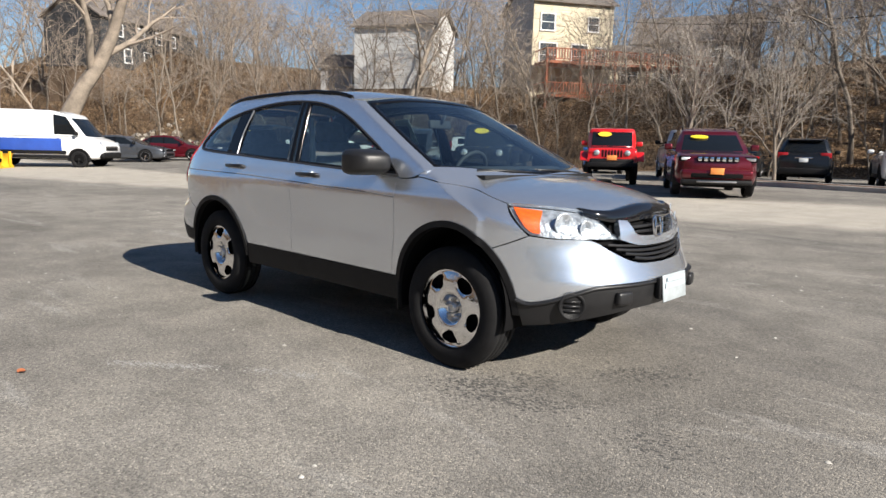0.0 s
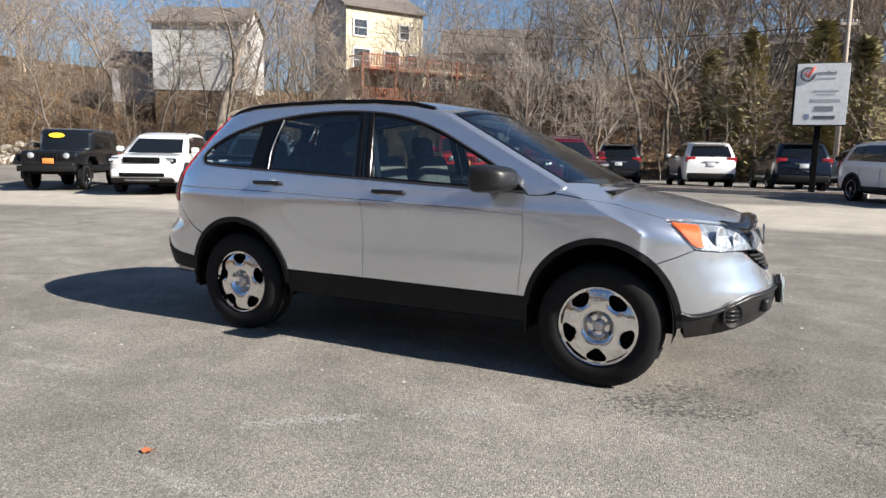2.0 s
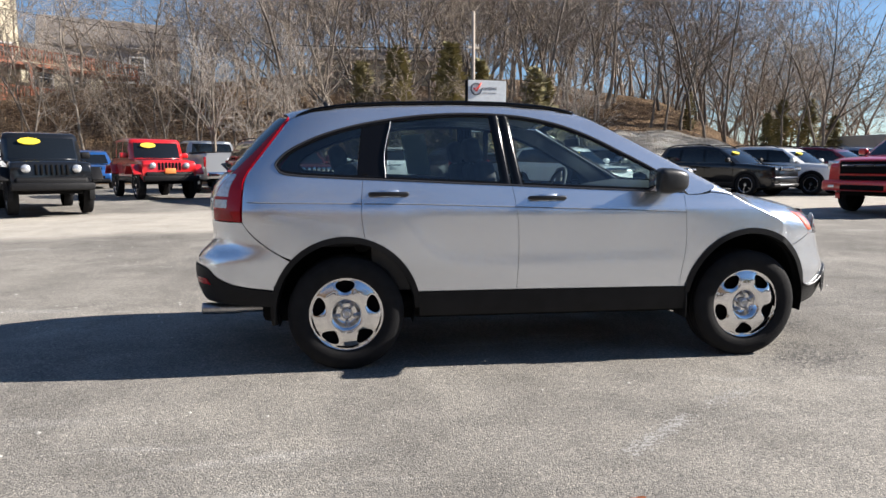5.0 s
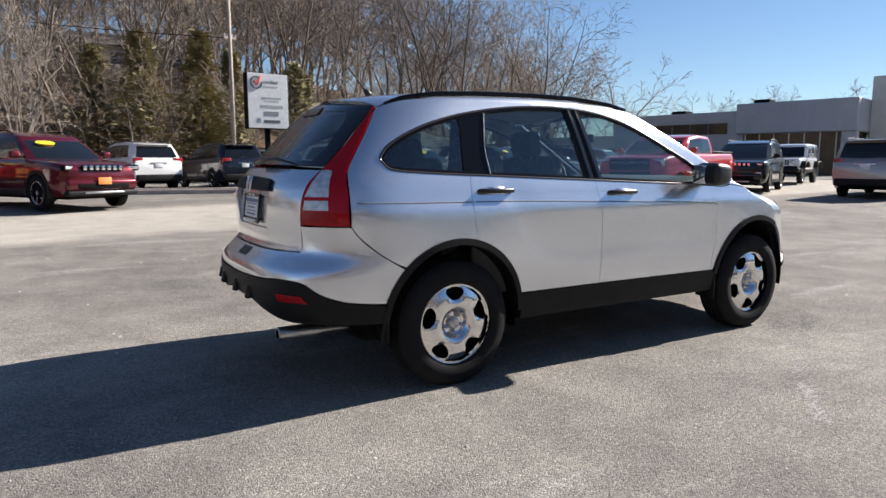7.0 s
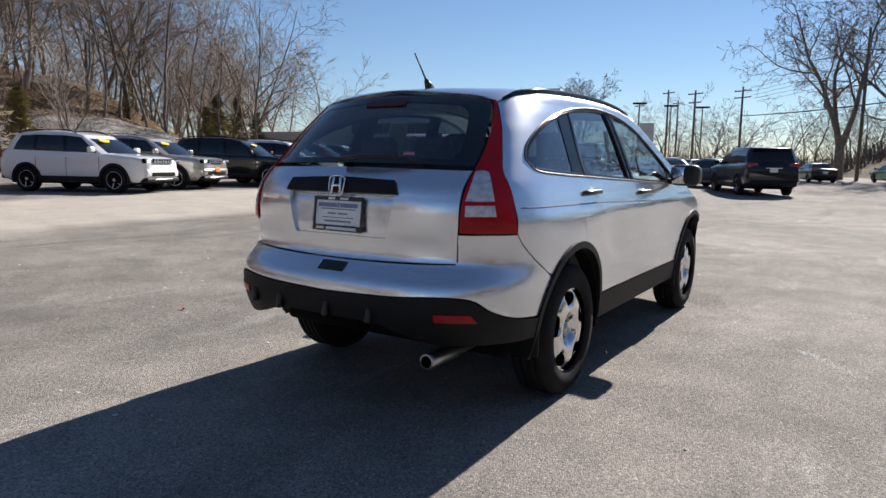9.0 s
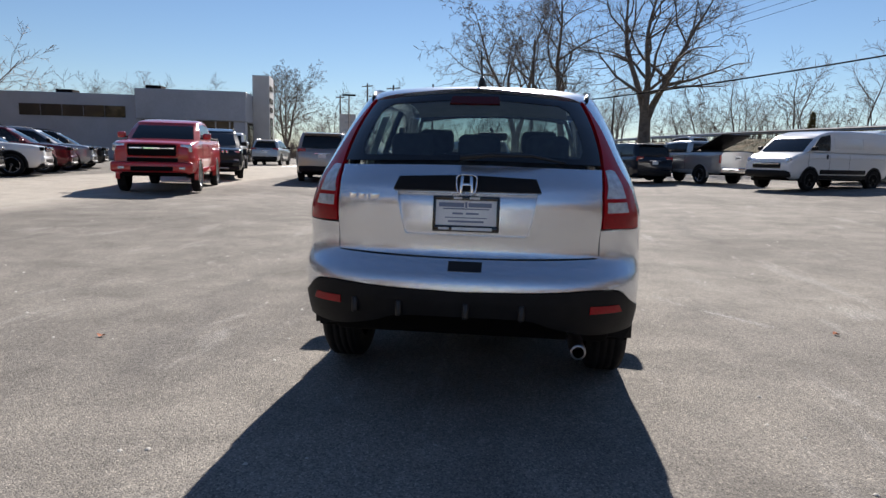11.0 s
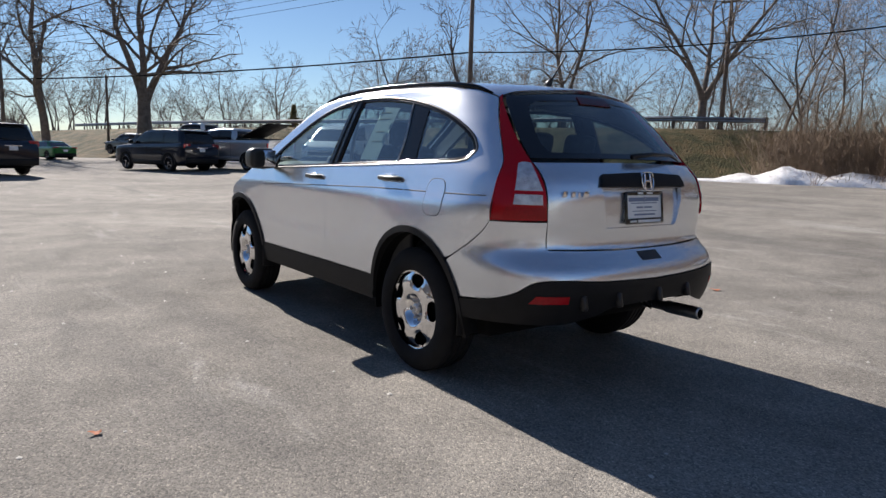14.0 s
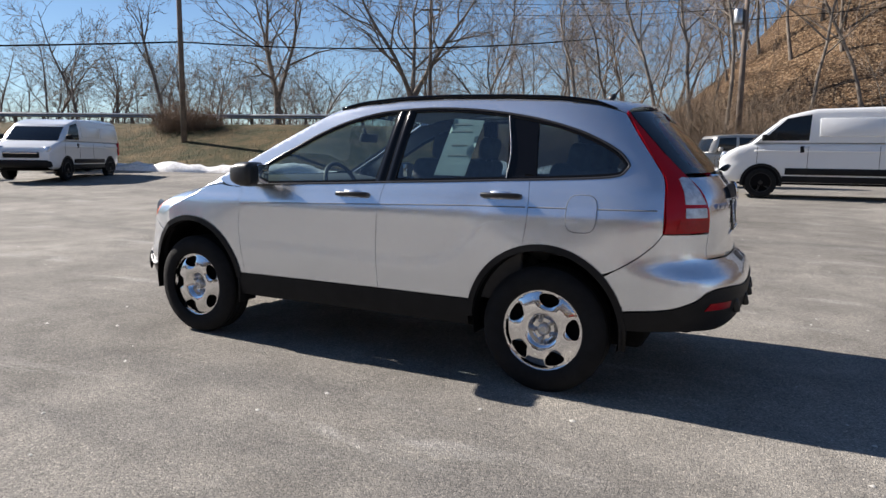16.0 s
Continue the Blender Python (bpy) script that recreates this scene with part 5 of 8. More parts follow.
def wheel(m, flip):
    w = thing("wheel", "", "")
    del_keys = [k for k in ("label", "category") if k in w]
    for k in del_keys:
        del w[k]
    R, half = 0.354, 0.108
    prof = [(0.225, -half * 0.85), (0.24, -half * 0.98), (0.28, -half), (0.318, -half * 0.97), (0.340, -half * 0.82), (0.349, -half * 0.72)]
    for k in range(4):
        y0 = -half * 0.66 + k * half * 0.36
        prof += [(R, y0), (R, y0 + half * 0.24), (R - 0.008, y0 + half * 0.255), (R - 0.008, y0 + half * 0.345)]
    prof += [(0.349, half * 0.80), (0.340, half * 0.86), (0.318, half * 0.97), (0.28, half), (0.24, half * 0.98), (0.225, half * 0.85)]
    v, f = lathe(prof, 72)
    raw("tyre", v, f, RUBBER, w, "worn black tyre")
    # bright full wheel cover with five openings
    def disc(u, q):
        r = np.hypot(u, q)
        d = sum(wt_ * np.interp(r + o_, [0, 0.066, 0.078, 0.092, 0.125, 0.165, 0.205, 0.222, 0.232, 0.243, 0.26], [-0.040, -0.040, -0.016, 0.004, 0.010, 0.006, -0.008, -0.018, -0.006, -0.008, -0.022]) for o_, wt_ in ((-0.010, 0.12), (-0.005, 0.22), (0.0, 0.32), (0.005, 0.22), (0.010, 0.12)))
        th = np.arctan2(q, u) - radians(90 + 36)
        d = d - 0.022 * np.exp(-((r - 0.168) / 0.040) ** 4) * (0.5 + 0.5 * np.cos(5 * th)) ** 3
        return np.stack([u, -half * 0.80 - d - 0.004, q], -1)
    ch = Chart(disc, lambda p: np.stack([p[:, 0] * 0, p[:, 1] * 0 - 1, p[:, 2] * 0], -1))
    out = np.array([(0.244 * math.cos(a), 0.244 * math.sin(a)) for a in np.linspace(0, 2 * math.pi, 91)[:-1]])
    hs = []
    for k in range(5):
        a0 = radians(90 + 36 + 72 * k)
        loop = []
        for a, r in ((-0.12, 0.137), (0.0, 0.133), (0.12, 0.137), (0.22, 0.148), (0.315, 0.176), (0.30, 0.195), (0.22, 0.204), (0.11, 0.207), (0, 0.208), (-0.11, 0.207), (-0.22, 0.204), (-0.30, 0.195), (-0.315, 0.176), (-0.22, 0.148), (-0.12, 0.137)):
            loop.append((r * math.cos(a0 + a), r * math.sin(a0 + a)))
        hs.append(curve(loop, step=0.012))
    cover = panel("wheel_cover", ch, out, COVER, w, holes=hs, step=0.0095, thick=0.03, label="chrome five-hole wheel cover")
    v, f = lathe([(0.0, -half * 0.30), (0.215, -half * 0.30), (0.234, -half * 0.8)], 40)
    raw("steel_rim", v, f, DARK, w)
    v, f = lathe([(0.0, -half * 0.80 + 0.010), (0.026, -half * 0.80 + 0.010), (0.033, -half * 0.80 + 0.015), (0.036, -half * 0.80 + 0.03)], 32)
    raw("hub_cap", v, f, STEEL, cover)
    ring = [(0.020 * math.cos(a), -half * 0.80 + 0.009, 0.020 * math.sin(a)) for a in np.linspace(0, 2 * math.pi, 17)[:-1]]
    v, f = tube(ring, 0.003, 5, closed=True)
    raw("cap_emblem", v, f, CHROME, cover)
    for k in range(5):
        a = radians(90 + 72 * k)
        v, f = lathe([(0.0, -0.016), (0.008, -0.015), (0.011, -0.006), (0.011, 0.012)], 10)
        raw("wheel_nut", [(x + 0.050 * math.cos(a), y - half * 0.80 + 0.026, z + 0.050 * math.sin(a)) for x, y, z in v], f, STEEL, cover)
    w.parent = car
    w.matrix_basis = m
    return w


first = wheel(pose(1.31, -0.775, 0.352), False)
for x, y, rz, spin in ((-1.31, -0.775, 0, 34), (1.31, 0.775, 180, 20), (-1.31, 0.775, 180, -25)):
    copy_thing(first, pose(x, y, 0.352, 0, spin, rz))

# ---- parked vehicles ----
CARGLASS = mat("car_window", (0.008, 0.010, 0.012), 0.04, 0, spec=0.5)
RIM = mat("alloy_rim", (0.42, 0.42, 0.43), 0.25, 0.9, 0.2, 12)
RIMDARK = mat("black_rim", (0.03, 0.03, 0.03), 0.3, 0.6)
LAMP = mat("headlamp_clear", (0.72, 0.74, 0.76), 0.12, 0.6, 0.3, 18, coat=1.0)
TAIL = mat("tail_lamp_red", (0.35, 0.01, 0.012), 0.15, 0, 0.2, 20, coat=1.0)
PAINTS = {}


def car_paint(kind):
    table = {"white": ((0.80, 0.81, 0.81), 0.0), "black": ((0.010, 0.011, 0.013), 0.1), "grey": ((0.085, 0.092, 0.105), 0.5), "maroon": ((0.10, 0.008, 0.014), 0.4), "red": ((0.52, 0.012, 0.014), 0.0), "silver": ((0.42, 0.44, 0.46), 0.6), "taupe": ((0.36, 0.33, 0.31), 0.5), "navy": ((0.007, 0.010, 0.020), 0.1), "blue": ((0.02, 0.10, 0.32), 0.3), "green": ((0.02, 0.17, 0.04), 0.3), "tan": ((0.42, 0.40, 0.36), 0.4), "paleblue": ((0.38, 0.46, 0.54), 0.4)}
    if kind not in PAINTS:
        c, fl = table[kind]
        PAINTS[kind] = paint(kind + "_car_paint", c, fl, 0.28)
    return PAINTS[kind]


def scaled(spec, sx, sz, w=None):
    """A vehicle outline stretched along and upwards."""
    o = dict(spec)
    for k in ("xf", "xr", "xc", "rf", "tb", "rr"):
        o[k] = spec[k] * sx
    o["top"] = [(x * sx, z * sz) for x, z in spec["top"]]
    o["roof"] = [(x * sx, z * sz) for x, z in spec["roof"]]
    o["pillars"] = [(p * sx, q * sx) for p, q in spec["pillars"]]
    o["zb"] = spec["zb"] * sz
    o["w"] = w or spec["w"]
    return o


def profile(pts, x):
    q = sorted(pts)
    return float(np.interp(x, [p[0] for p in q], [p[1] for p in q]))


def lower_body(sp):
    """Lofted lower body: hood, flanks and tail, rounded in plan at both ends."""
    xf, xr, w, zb = sp["xf"], sp["xr"], sp["w"], sp["zb"]
    ends = (0.0, 0.03, 0.08, 0.16, 0.28, 0.45)
    xs = [xf - d for d in ends] + list(np.linspace(xf - 0.75, xr + 0.75, 14)) + [xr + d for d in ends[::-1]]
    sec = ((0.82, 0.0), (0.945, 0.06), (0.985, 0.20), (1.0, 0.40), (0.997, 0.56), (0.984, 0.66), (0.990, 0.74), (0.982, 0.86), (0.960, 0.945), (0.925, 0.985), (0.80, 1.0), (0.48, 1.018), (0.0, 1.024))
    rows = []
    for x in xs:
        df, dr = xf - x, x - xr
        k = 1 - sp.get("nose", 0.20) * max(0, 1 - df / 0.50) ** 2.4 - 0.10 * max(0, 1 - dr / 0.40) ** 2.4
        lo = zb + 0.12 * max(0, 1 - df / 0.35) ** 2 + 0.10 * max(0, 1 - dr / 0.35) ** 2
        hi = profile(sp["top"], x)
        rows.append([(x, w * k * a, lo + (hi - lo) * b) for a, b in sec])
    return rows


def cabin(sp):
    """Rings of the glasshouse from the belt to the roof's middle, with a kind for every strip of faces."""
    w, xc, rf, tb, rr = sp["w"], sp["xc"], sp["rf"], sp["tb"], sp["rr"]
    wb, wr = w * sp.get("wb", 0.93), w * sp.get("wr", 0.75)
    wb2, wr2 = wb * sp.get("back", 0.985), wr * sp.get("back", 0.97)
    ring = [((xc + 0.14, 0), (rf + 0.06, 0), "f"), ((xc + 0.115, 0.5 * wb), (rf + 0.05, 0.5 * wr), "f"), ((xc + 0.03, 0.86 * wb), (rf + 0.01, 0.88 * wr), "f"), ((xc - 0.09, wb), (rf - 0.05, wr), "s"), ((xc - 0.20, wb), (rf - 0.13, wr), "s")]
    ring += [((p, wb), (q, wr), "s") for p, q in sp["pillars"]]
    ring += [((tb + 0.12, wb2), (rr + 0.09, wr2), "s"), ((tb + 0.03, 0.87 * wb2), (rr + 0.02, 0.88 * wr2), "r"), ((tb, 0.5 * wb2), (rr, 0.5 * wr2), "r"), ((tb, 0), (rr, 0), "r")]
    n = len(sp["pillars"])
    kinds = ["windscreen", "windscreen", "body", "body"]
    for i in range(n + 1):
        glass = i % 2 == 0 and i < n and not sp.get("blind", False) or i == 0
        kinds.append("side_window" if glass else "pillar" if i < n and sp.get("dark_pillars", True) and i % 2 else "body")
    kinds += ["body"] + (["body", "body"] if sp.get("blind_rear", False) else ["rear_window", "rear_window"])
    ts = (0.0, 0.07, 0.30, 0.55, 0.78, 0.90, 1.0)
    xm = (rf + rr) / 2
    levels = []
    for t in ts:
        bulge = 0.028 * math.sin(math.pi * t)
        row = []
        for (bx, by), (tx, ty), side in ring:
            zb_, zt_ = profile(sp["top"], bx) - 0.02, profile(sp["roof"], tx) - 0.055
            x, y, z = bx + (tx - bx) * t, by + (ty - by) * t, zb_ + (zt_ - zb_) * t
            if side == "s":
                y += bulge
            else:
                x += bulge if side == "f" else -bulge
            row.append((x, y, z))
        levels.append(row)
    for ins, yk, dz in ((0.02, 0.955, 0.036), (0.06, 0.86, 0.052), (0.14, 0.5, 0.062), (0.2, 0.0, 0.066)):
        levels.append([(x + (xm - x) * ins, y * yk, z + dz) for x, y, z in levels[6]])
    return levels, kinds


WHEELS = {}


def wheel_meshes(r, rim):
    """Shared meshes of one size of wheel: tyre, barrel, rim, spokes."""
    key = (round(r, 3), rim.name)
    if key not in WHEELS:
        out = []
        for nm, prof, material in (("tyre", [(r * 0.66, -0.095), (r * 0.72, -0.112), (r * 0.90, -0.112), (r * 0.97, -0.100), (r, -0.075), (r, 0.085), (r * 0.92, 0.10)], RUBBER), ("barrel", [(0.0, -0.04), (r * 0.62, -0.045), (r * 0.66, -0.09)], DARK), ("rim", [(r * 0.60, -0.085), (r * 0.62, -0.100), (r * 0.665, -0.104), (r * 0.69, -0.094)], rim)):
            pv, pf = lathe(prof, 28)
            me = bpy.data.meshes.new(nm)
            me.from_pydata(pv, [], pf)
            me.polygons.foreach_set("use_smooth", [True] * len(me.polygons))
            me.materials.append(material)
            out.append((nm, me))
        sp = [moved(box(r * 0.15, 0.03, r * 0.56, 0, -0.080, r * 0.34, 0.006, 1, taper=(0.72, 1)), Matrix.Rotation(2 * math.pi * k / 5 + 0.3, 4, "Y")) for k in range(5)]
        hub = moved(box(r * 0.30, 0.04, r * 0.30, 0, -0.082, 0, 0.012, 2), Matrix())
        bm = joined(*sp, hub)
        me = bpy.data.meshes.new("spokes")
        bm.to_mesh(me)
        bm.free()
        me.materials.append(rim)
        out.append(("spokes", me))
        WHEELS[key] = out
    return WHEELS[key]


def vehicle(name, label, category, colour, m, spec, wheels=((1.42, 0.36), (-1.42, 0.36)), grille=None, tail=None, rack=True, flare=0.0, tag=None, sticker=False, rim=None, plate=True, group="", clad=True):
    """A parked vehicle: lofted body, glasshouse with single windows, wheels, lamps and trim."""
    v = thing(name, label, category, m, group)
    pt = car_paint(colour)
    width, xf, xr = spec["w"], spec["xf"], spec["xr"]
    groups = {}

    def put_face(key, pts):
        groups.setdefault(key, []).append(pts)

    rows = lower_body(spec)
    for i in range(len(rows) - 1):
        for j in range(len(rows[0]) - 1):
            q = (rows[i][j], rows[i + 1][j], rows[i + 1][j + 1], rows[i][j + 1])
            put_face("body", q)
            put_face("body", tuple((x, -y, z) for x, y, z in q[::-1]))
    for row in (rows[0], rows[-1]):
        put_face("body", tuple(row) + tuple((x, -y, z) for x, y, z in row[-2::-1]))
    levels, kinds = cabin(spec)
    for i in range(len(levels) - 1):
        for j in range(len(kinds)):
            q = (levels[i][j], levels[i][j + 1], levels[i + 1][j + 1], levels[i + 1][j])
            for s in (1, -1):
                key = "body"
                if 1 <= i <= 4 and kinds[j] != "body":
                    key = (kinds[j], j, s) if kinds[j] in ("side_window", "pillar") else (kinds[j], 0, 0)
                put_face(key, tuple((x, s * y, z) for x, y, z in (q if s > 0 else q[::-1])))
    body = None
    for key, faces in groups.items():
        nm = key if key == "body" else key[0]
        bm = bmesh.new()
        for f in faces:
            try:
                bm.faces.new([bm.verts.new(p) for p in f])
            except ValueError:
                pass
        bmesh.ops.remove_doubles(bm, verts=bm.verts, dist=0.0008)
        bmesh.ops.dissolve_degenerate(bm, edges=bm.edges, dist=0.0005)
        bmesh.ops.recalc_face_normals(bm, faces=bm.faces)
        if key == "body":
            body = part("body", bm, pt, v)
            body.data.set_sharp_from_angle(angle=radians(48))
        else:
            part(nm, bm, PILLAR if nm == "pillar" else CARGLASS, body, "" if nm == "pillar" else "dark tinted glass")
    zmid = spec["zb"]
    st = [(xf, zmid + 0.10, width, profile(spec["top"], xf - 0.06), None, 0), (xr, zmid + 0.08, width, profile(spec["top"], xr + 0.10), None, 0)]
    # wheels in dark wells under black arch trim
    for x, r in wheels:
        for s in (1, -1):
            wh = thing("wheel", "", "")
            for k in ("label", "category"):
                if k in wh:
                    del wh[k]
            wh.parent = v
            wh.matrix_basis = pose(x, s * (width - 0.098), r, 0, 37 * s, 0 if s < 0 else 180)
            for nm, me in wheel_meshes(r, rim or RIM):
                o = new(nm, me)
                o.parent = wh
            for nm, r0, r1, y1, material in (("wheel_well", 0.0, r + 0.045, width * 1.0 + 0.003, DARK), ("wheel_arch", r + 0.045, r + (0.11 if clad else 0.065) + flare, width * 1.0 + 0.012, BLACKPL if clad else pt)):
                ro = [(x + r1 * math.cos(a), r + r1 * math.sin(a)) for a in np.linspace(math.pi * 1.06, -math.pi * 0.06, 25)]
                ri = [(x + r0 * math.cos(a), r + r0 * math.sin(a)) for a in np.linspace(-math.pi * 0.06, math.pi * 1.06, 25)] if r0 else []
                pts = ro + ri
                n = len(pts)
                rv = [(px, s * (y1 + flare * 0.5), pz) for px, pz in pts] + [(px, s * (y1 - 0.10), pz) for px, pz in pts]
                raw(nm, rv, [tuple(range(n)), tuple(range(2 * n - 1, n - 1, -1))] + [(k, (k + 1) % n, n + (k + 1) % n, n + k) for k in range(n)], material, v, smooth=False)
    x0, x1 = wheels[1][0] + wheels[1][1] + 0.10, wheels[0][0] - wheels[0][1] - 0.10
    bl = profile(spec["top"], 0)
    for s in (1, -1):
        part("side_sill", box(x1 - x0, 0.05, 0.15, (x0 + x1) / 2, s * (width * 0.975), zmid + 0.09, 0.016), BLACKPL if clad else pt, v)
        mx = spec["xc"] - 0.30
        mr_ = part("door_mirror", box(0.13, 0.21, 0.16, mx, s * (width + 0.10), profile(spec["top"], mx) + 0.10, 0.045, 3), BLACKPL if colour in ("silver", "black", "navy", "grey") or name == "cargo_van" else pt, v)
        part("mirror_arm", box(0.06, 0.16, 0.04, mx + 0.02, s * width * 0.97, profile(spec["top"], mx) + 0.05, 0.012), BLACKPL, mr_)
        for hx, _ in spec["pillars"][1::2][:2]:
            part("door_handle", box(0.18, 0.035, 0.035, hx + 0.22, s * (width * 0.985 + 0.010), bl - 0.15, 0.010), pt, v)
        for sx in [spec["pillars"][k][0] for k in range(0, len(spec["pillars"]), 2)][:2] + [spec["xc"] - 0.16]:
            part("door_seam", box(0.010, 0.004, bl - zmid - 0.26, sx, s * (width * 1.0 + 0.0005), (bl + zmid) / 2 + 0.02), DARK, body, smooth=False)
    zb = st[0][1]
    if name in ("suv", "sedan"):
        fb = part("front_bumper", box(0.20, width * 1.72, 0.24, xf - 0.06, 0, zb + 0.16, 0.07, 3), pt, v)
        part("lower_intake", box(0.10, width * 1.25, 0.12, xf + 0.003, 0, zb + 0.13, 0.03), DARK, fb)
        part("lower_valance", box(0.24, width * 1.70, 0.12, xf - 0.08, 0, zb - 0.02, 0.04, 3), BLACKPL, fb)
        part("skid_strip", box(0.10, width * 0.95, 0.05, xf + 0.01, 0, zb - 0.01, 0.015), STEEL, fb)
    else:
        part("front_bumper", box(0.16, width * 1.70, 0.22, xf - 0.02, 0, zb + 0.10, 0.06, 3), BLACKPL, v)
    part("rear_bumper", box(0.16, width * 1.74, 0.24, xr + 0.03, 0, st[1][1] + 0.10, 0.05, 3), CHROME if name == "pickup_truck" else BLACKPL, v)
    part("underbody", box((xf - xr) * 0.90, width * 1.5, 0.22, (xf + xr) / 2, 0, zmid + 0.06), DARK, v)
    if grille:
        grille(v, pt, xf, width, st)
    if tail:
        tail(v, pt, xr, width, st)
    wr = width * spec.get("wr", 0.75)
    if rack:
        xa, xb = spec["rf"] - 0.25, spec["rr"] + 0.15
        for s in (1, -1):
            pv, pf = tube([(x, s * wr * 0.93, profile(spec["roof"], x) + (0.035 if 0 < k < 9 else -0.02)) for k, x in enumerate(np.linspace(xa, xb, 10))], 0.017, 6)
            raw("roof_rail", pv, pf, STEEL if colour in ("silver", "grey", "tan") else BLACKPL, v)
    if name == "suv":
        part("roof_spoiler", moved(box(0.22, wr * 1.70, 0.035, 0, 0, 0, 0.014), pose(spec["rr"] - 0.04, 0, profile(spec["roof"], spec["rr"]) - 0.025, 0, -6, 0)), pt, v)
        part("rear_wiper", moved(box(0.02, 0.42, 0.02, 0, 0, 0, 0.006), pose(spec["tb"] - 0.035, 0.12, profile(spec["top"], spec["tb"]) + 0.05, 10, 0, 0)), BLACKPL, v)
    if tag and grille:
        part("dealer_tag", box(0.012, 0.30, 0.15, xf + 0.075, 0, zb + 0.24, 0.003), tag, v)
    if plate:
        part("number_plate", box(0.012, 0.30, 0.15, xr - 0.012, 0, st[1][3] - 0.26, 0.003), WHITEPL, v)
    if sticker:
        p0, p1 = Vector((spec["xc"] + 0.14, 0, profile(spec["top"], spec["xc"]))), Vector((spec["rf"] + 0.06, 0, profile(spec["roof"], spec["rf"]) - 0.05))
        d = (p1 - p0).normalized()
        nrm = Vector((d.z, 0, -d.x))
        c = p0 + d * (p1 - p0).length * 0.72 + nrm * 0.040 - Vector((0, 0.30 * width, 0))
        pts = [c + d * 0.085 * math.sin(a) + Vector((-0.03, 1, 0)) * (0.22 * math.cos(a)) for a in np.linspace(0, 2 * math.pi, 21)[:-1]]
        raw("price_sticker", [tuple(p) for p in pts] + [tuple(p - nrm * 0.03) for p in pts], [tuple(range(20)), tuple(range(39, 19, -1))] + [(i, (i + 1) % 20, 20 + (i + 1) % 20, 20 + i) for i in range(20)], YELLOW, v, "yellow oval price sticker", smooth=False)
    return v


def lamps(v, x, ys, z, w, h, material, name):
    for s in (1, -1):
        part(name, box(0.07, w, h, x, s * ys, z, 0.02), material, v)


def suv_front(slats=7, bright=True, y=0.62, gh=0.13, gw=1.0):
    def f(v, pt, xf, width, st):
        hz = st[0][3]
        g = part("grille", box(0.05, gw * width, gh, xf + 0.012, 0, hz - 0.05, 0.015), DARK, v)
        for k in range(slats):
            yy = (k - (slats - 1) / 2) * gw * width / slats
            part("grille_slot", box(0.03, gw * width / slats * 0.62, gh * 0.8, xf + 0.035, yy, hz - 0.05, 0.012), CHROME if bright else DARK, g)
        for s in (1, -1):
            hl_ = part("headlamp", moved(box(0.12, 0.40, 0.13, 0, 0, 0, 0.035, 3), pose(xf - 0.085, s * width * 0.73, hz - 0.05, 0, 0, -s * 24)), DARK, v)
            part("lamp_lens", moved(box(0.06, 0.32, 0.075, 0, 0, 0, 0.02, 2), pose(xf - 0.042, s * width * 0.73, hz - 0.05, 0, 0, -s * 24)), LAMP, hl_)
        lamps(v, xf - 0.03, width * 0.74, hz - 0.36, 0.18, 0.09, LAMP, "fog_lamp")
    return f


def suv_rear(h=0.20, w=0.36, z=0.92, badge=True):
    def f(v, pt, xr, width, st):
        lamps(v, xr + 0.055, width * 0.76, st[-1][3] + z - 1.0, w, h, TAIL, "tail_lamp")
        part("tailgate_trim", box(0.02, 0.60, 0.04, xr - 0.012, 0, st[-1][3] - 0.17, 0.008), CHROME, v)
    return f


def jeep_front(v, pt, xf, width, st):
    hz = st[0][3]
    for k in range(7):
        part("grille_slot", box(0.03, 0.055, 0.22, xf + 0.008, (k - 3) * 0.095, hz - 0.16, 0.02), DARK, v)
    for s in (1, -1):
        pv, pf = lathe([(0.0, -0.03), (0.07, -0.025), (0.09, 0.0)], 16)
        mm = pose(xf + 0.02, s * 0.47, hz - 0.14, 0, 0, 90)
        raw("headlamp", [mm @ Vector(q) for q in pv], pf, LAMP, v)
    bp = part("steel_bumper", box(0.16, 1.55, 0.16, xf + 0.16, 0, 0.62, 0.03), BLACKPL, v)
    for s in (1, -1):
        for fx in (1.38, -1.42):
            part("fender", joined(box(0.62, 0.24, 0.06, fx, s * 0.87, 1.0, 0.025), moved(box(0.42, 0.24, 0.06, 0, 0, 0, 0.025), pose(fx + 0.42, s * 0.87, 0.88, 0, 42, 0)), moved(box(0.42, 0.24, 0.06, 0, 0, 0, 0.025), pose(fx - 0.42, s * 0.87, 0.88, 0, -42, 0))), BLACKPL if not pt.name.startswith("red") else pt, v)
    part("spare_carrier", box(0.05, 0.4, 0.4, st[-1][0] - 0.03, 0, 0.98, 0.02), BLACKPL, v)


def jeep_rear(v, pt, xr, width, st):
    pv, pf = lathe([(0.0, -0.02), (0.22, -0.02), (0.25, -0.11), (0.36, -0.11), (0.40, -0.06), (0.40, 0.10)], 24)
    mm = pose(xr - 0.14, 0.0, 1.02, 0, 0, -90)
    raw("spare_tyre", [mm @ Vector(q) for q in pv], pf, RUBBER, v)
    lamps(v, xr - 0.02, 0.74, 0.98, 0.12, 0.22, TAIL, "tail_lamp")


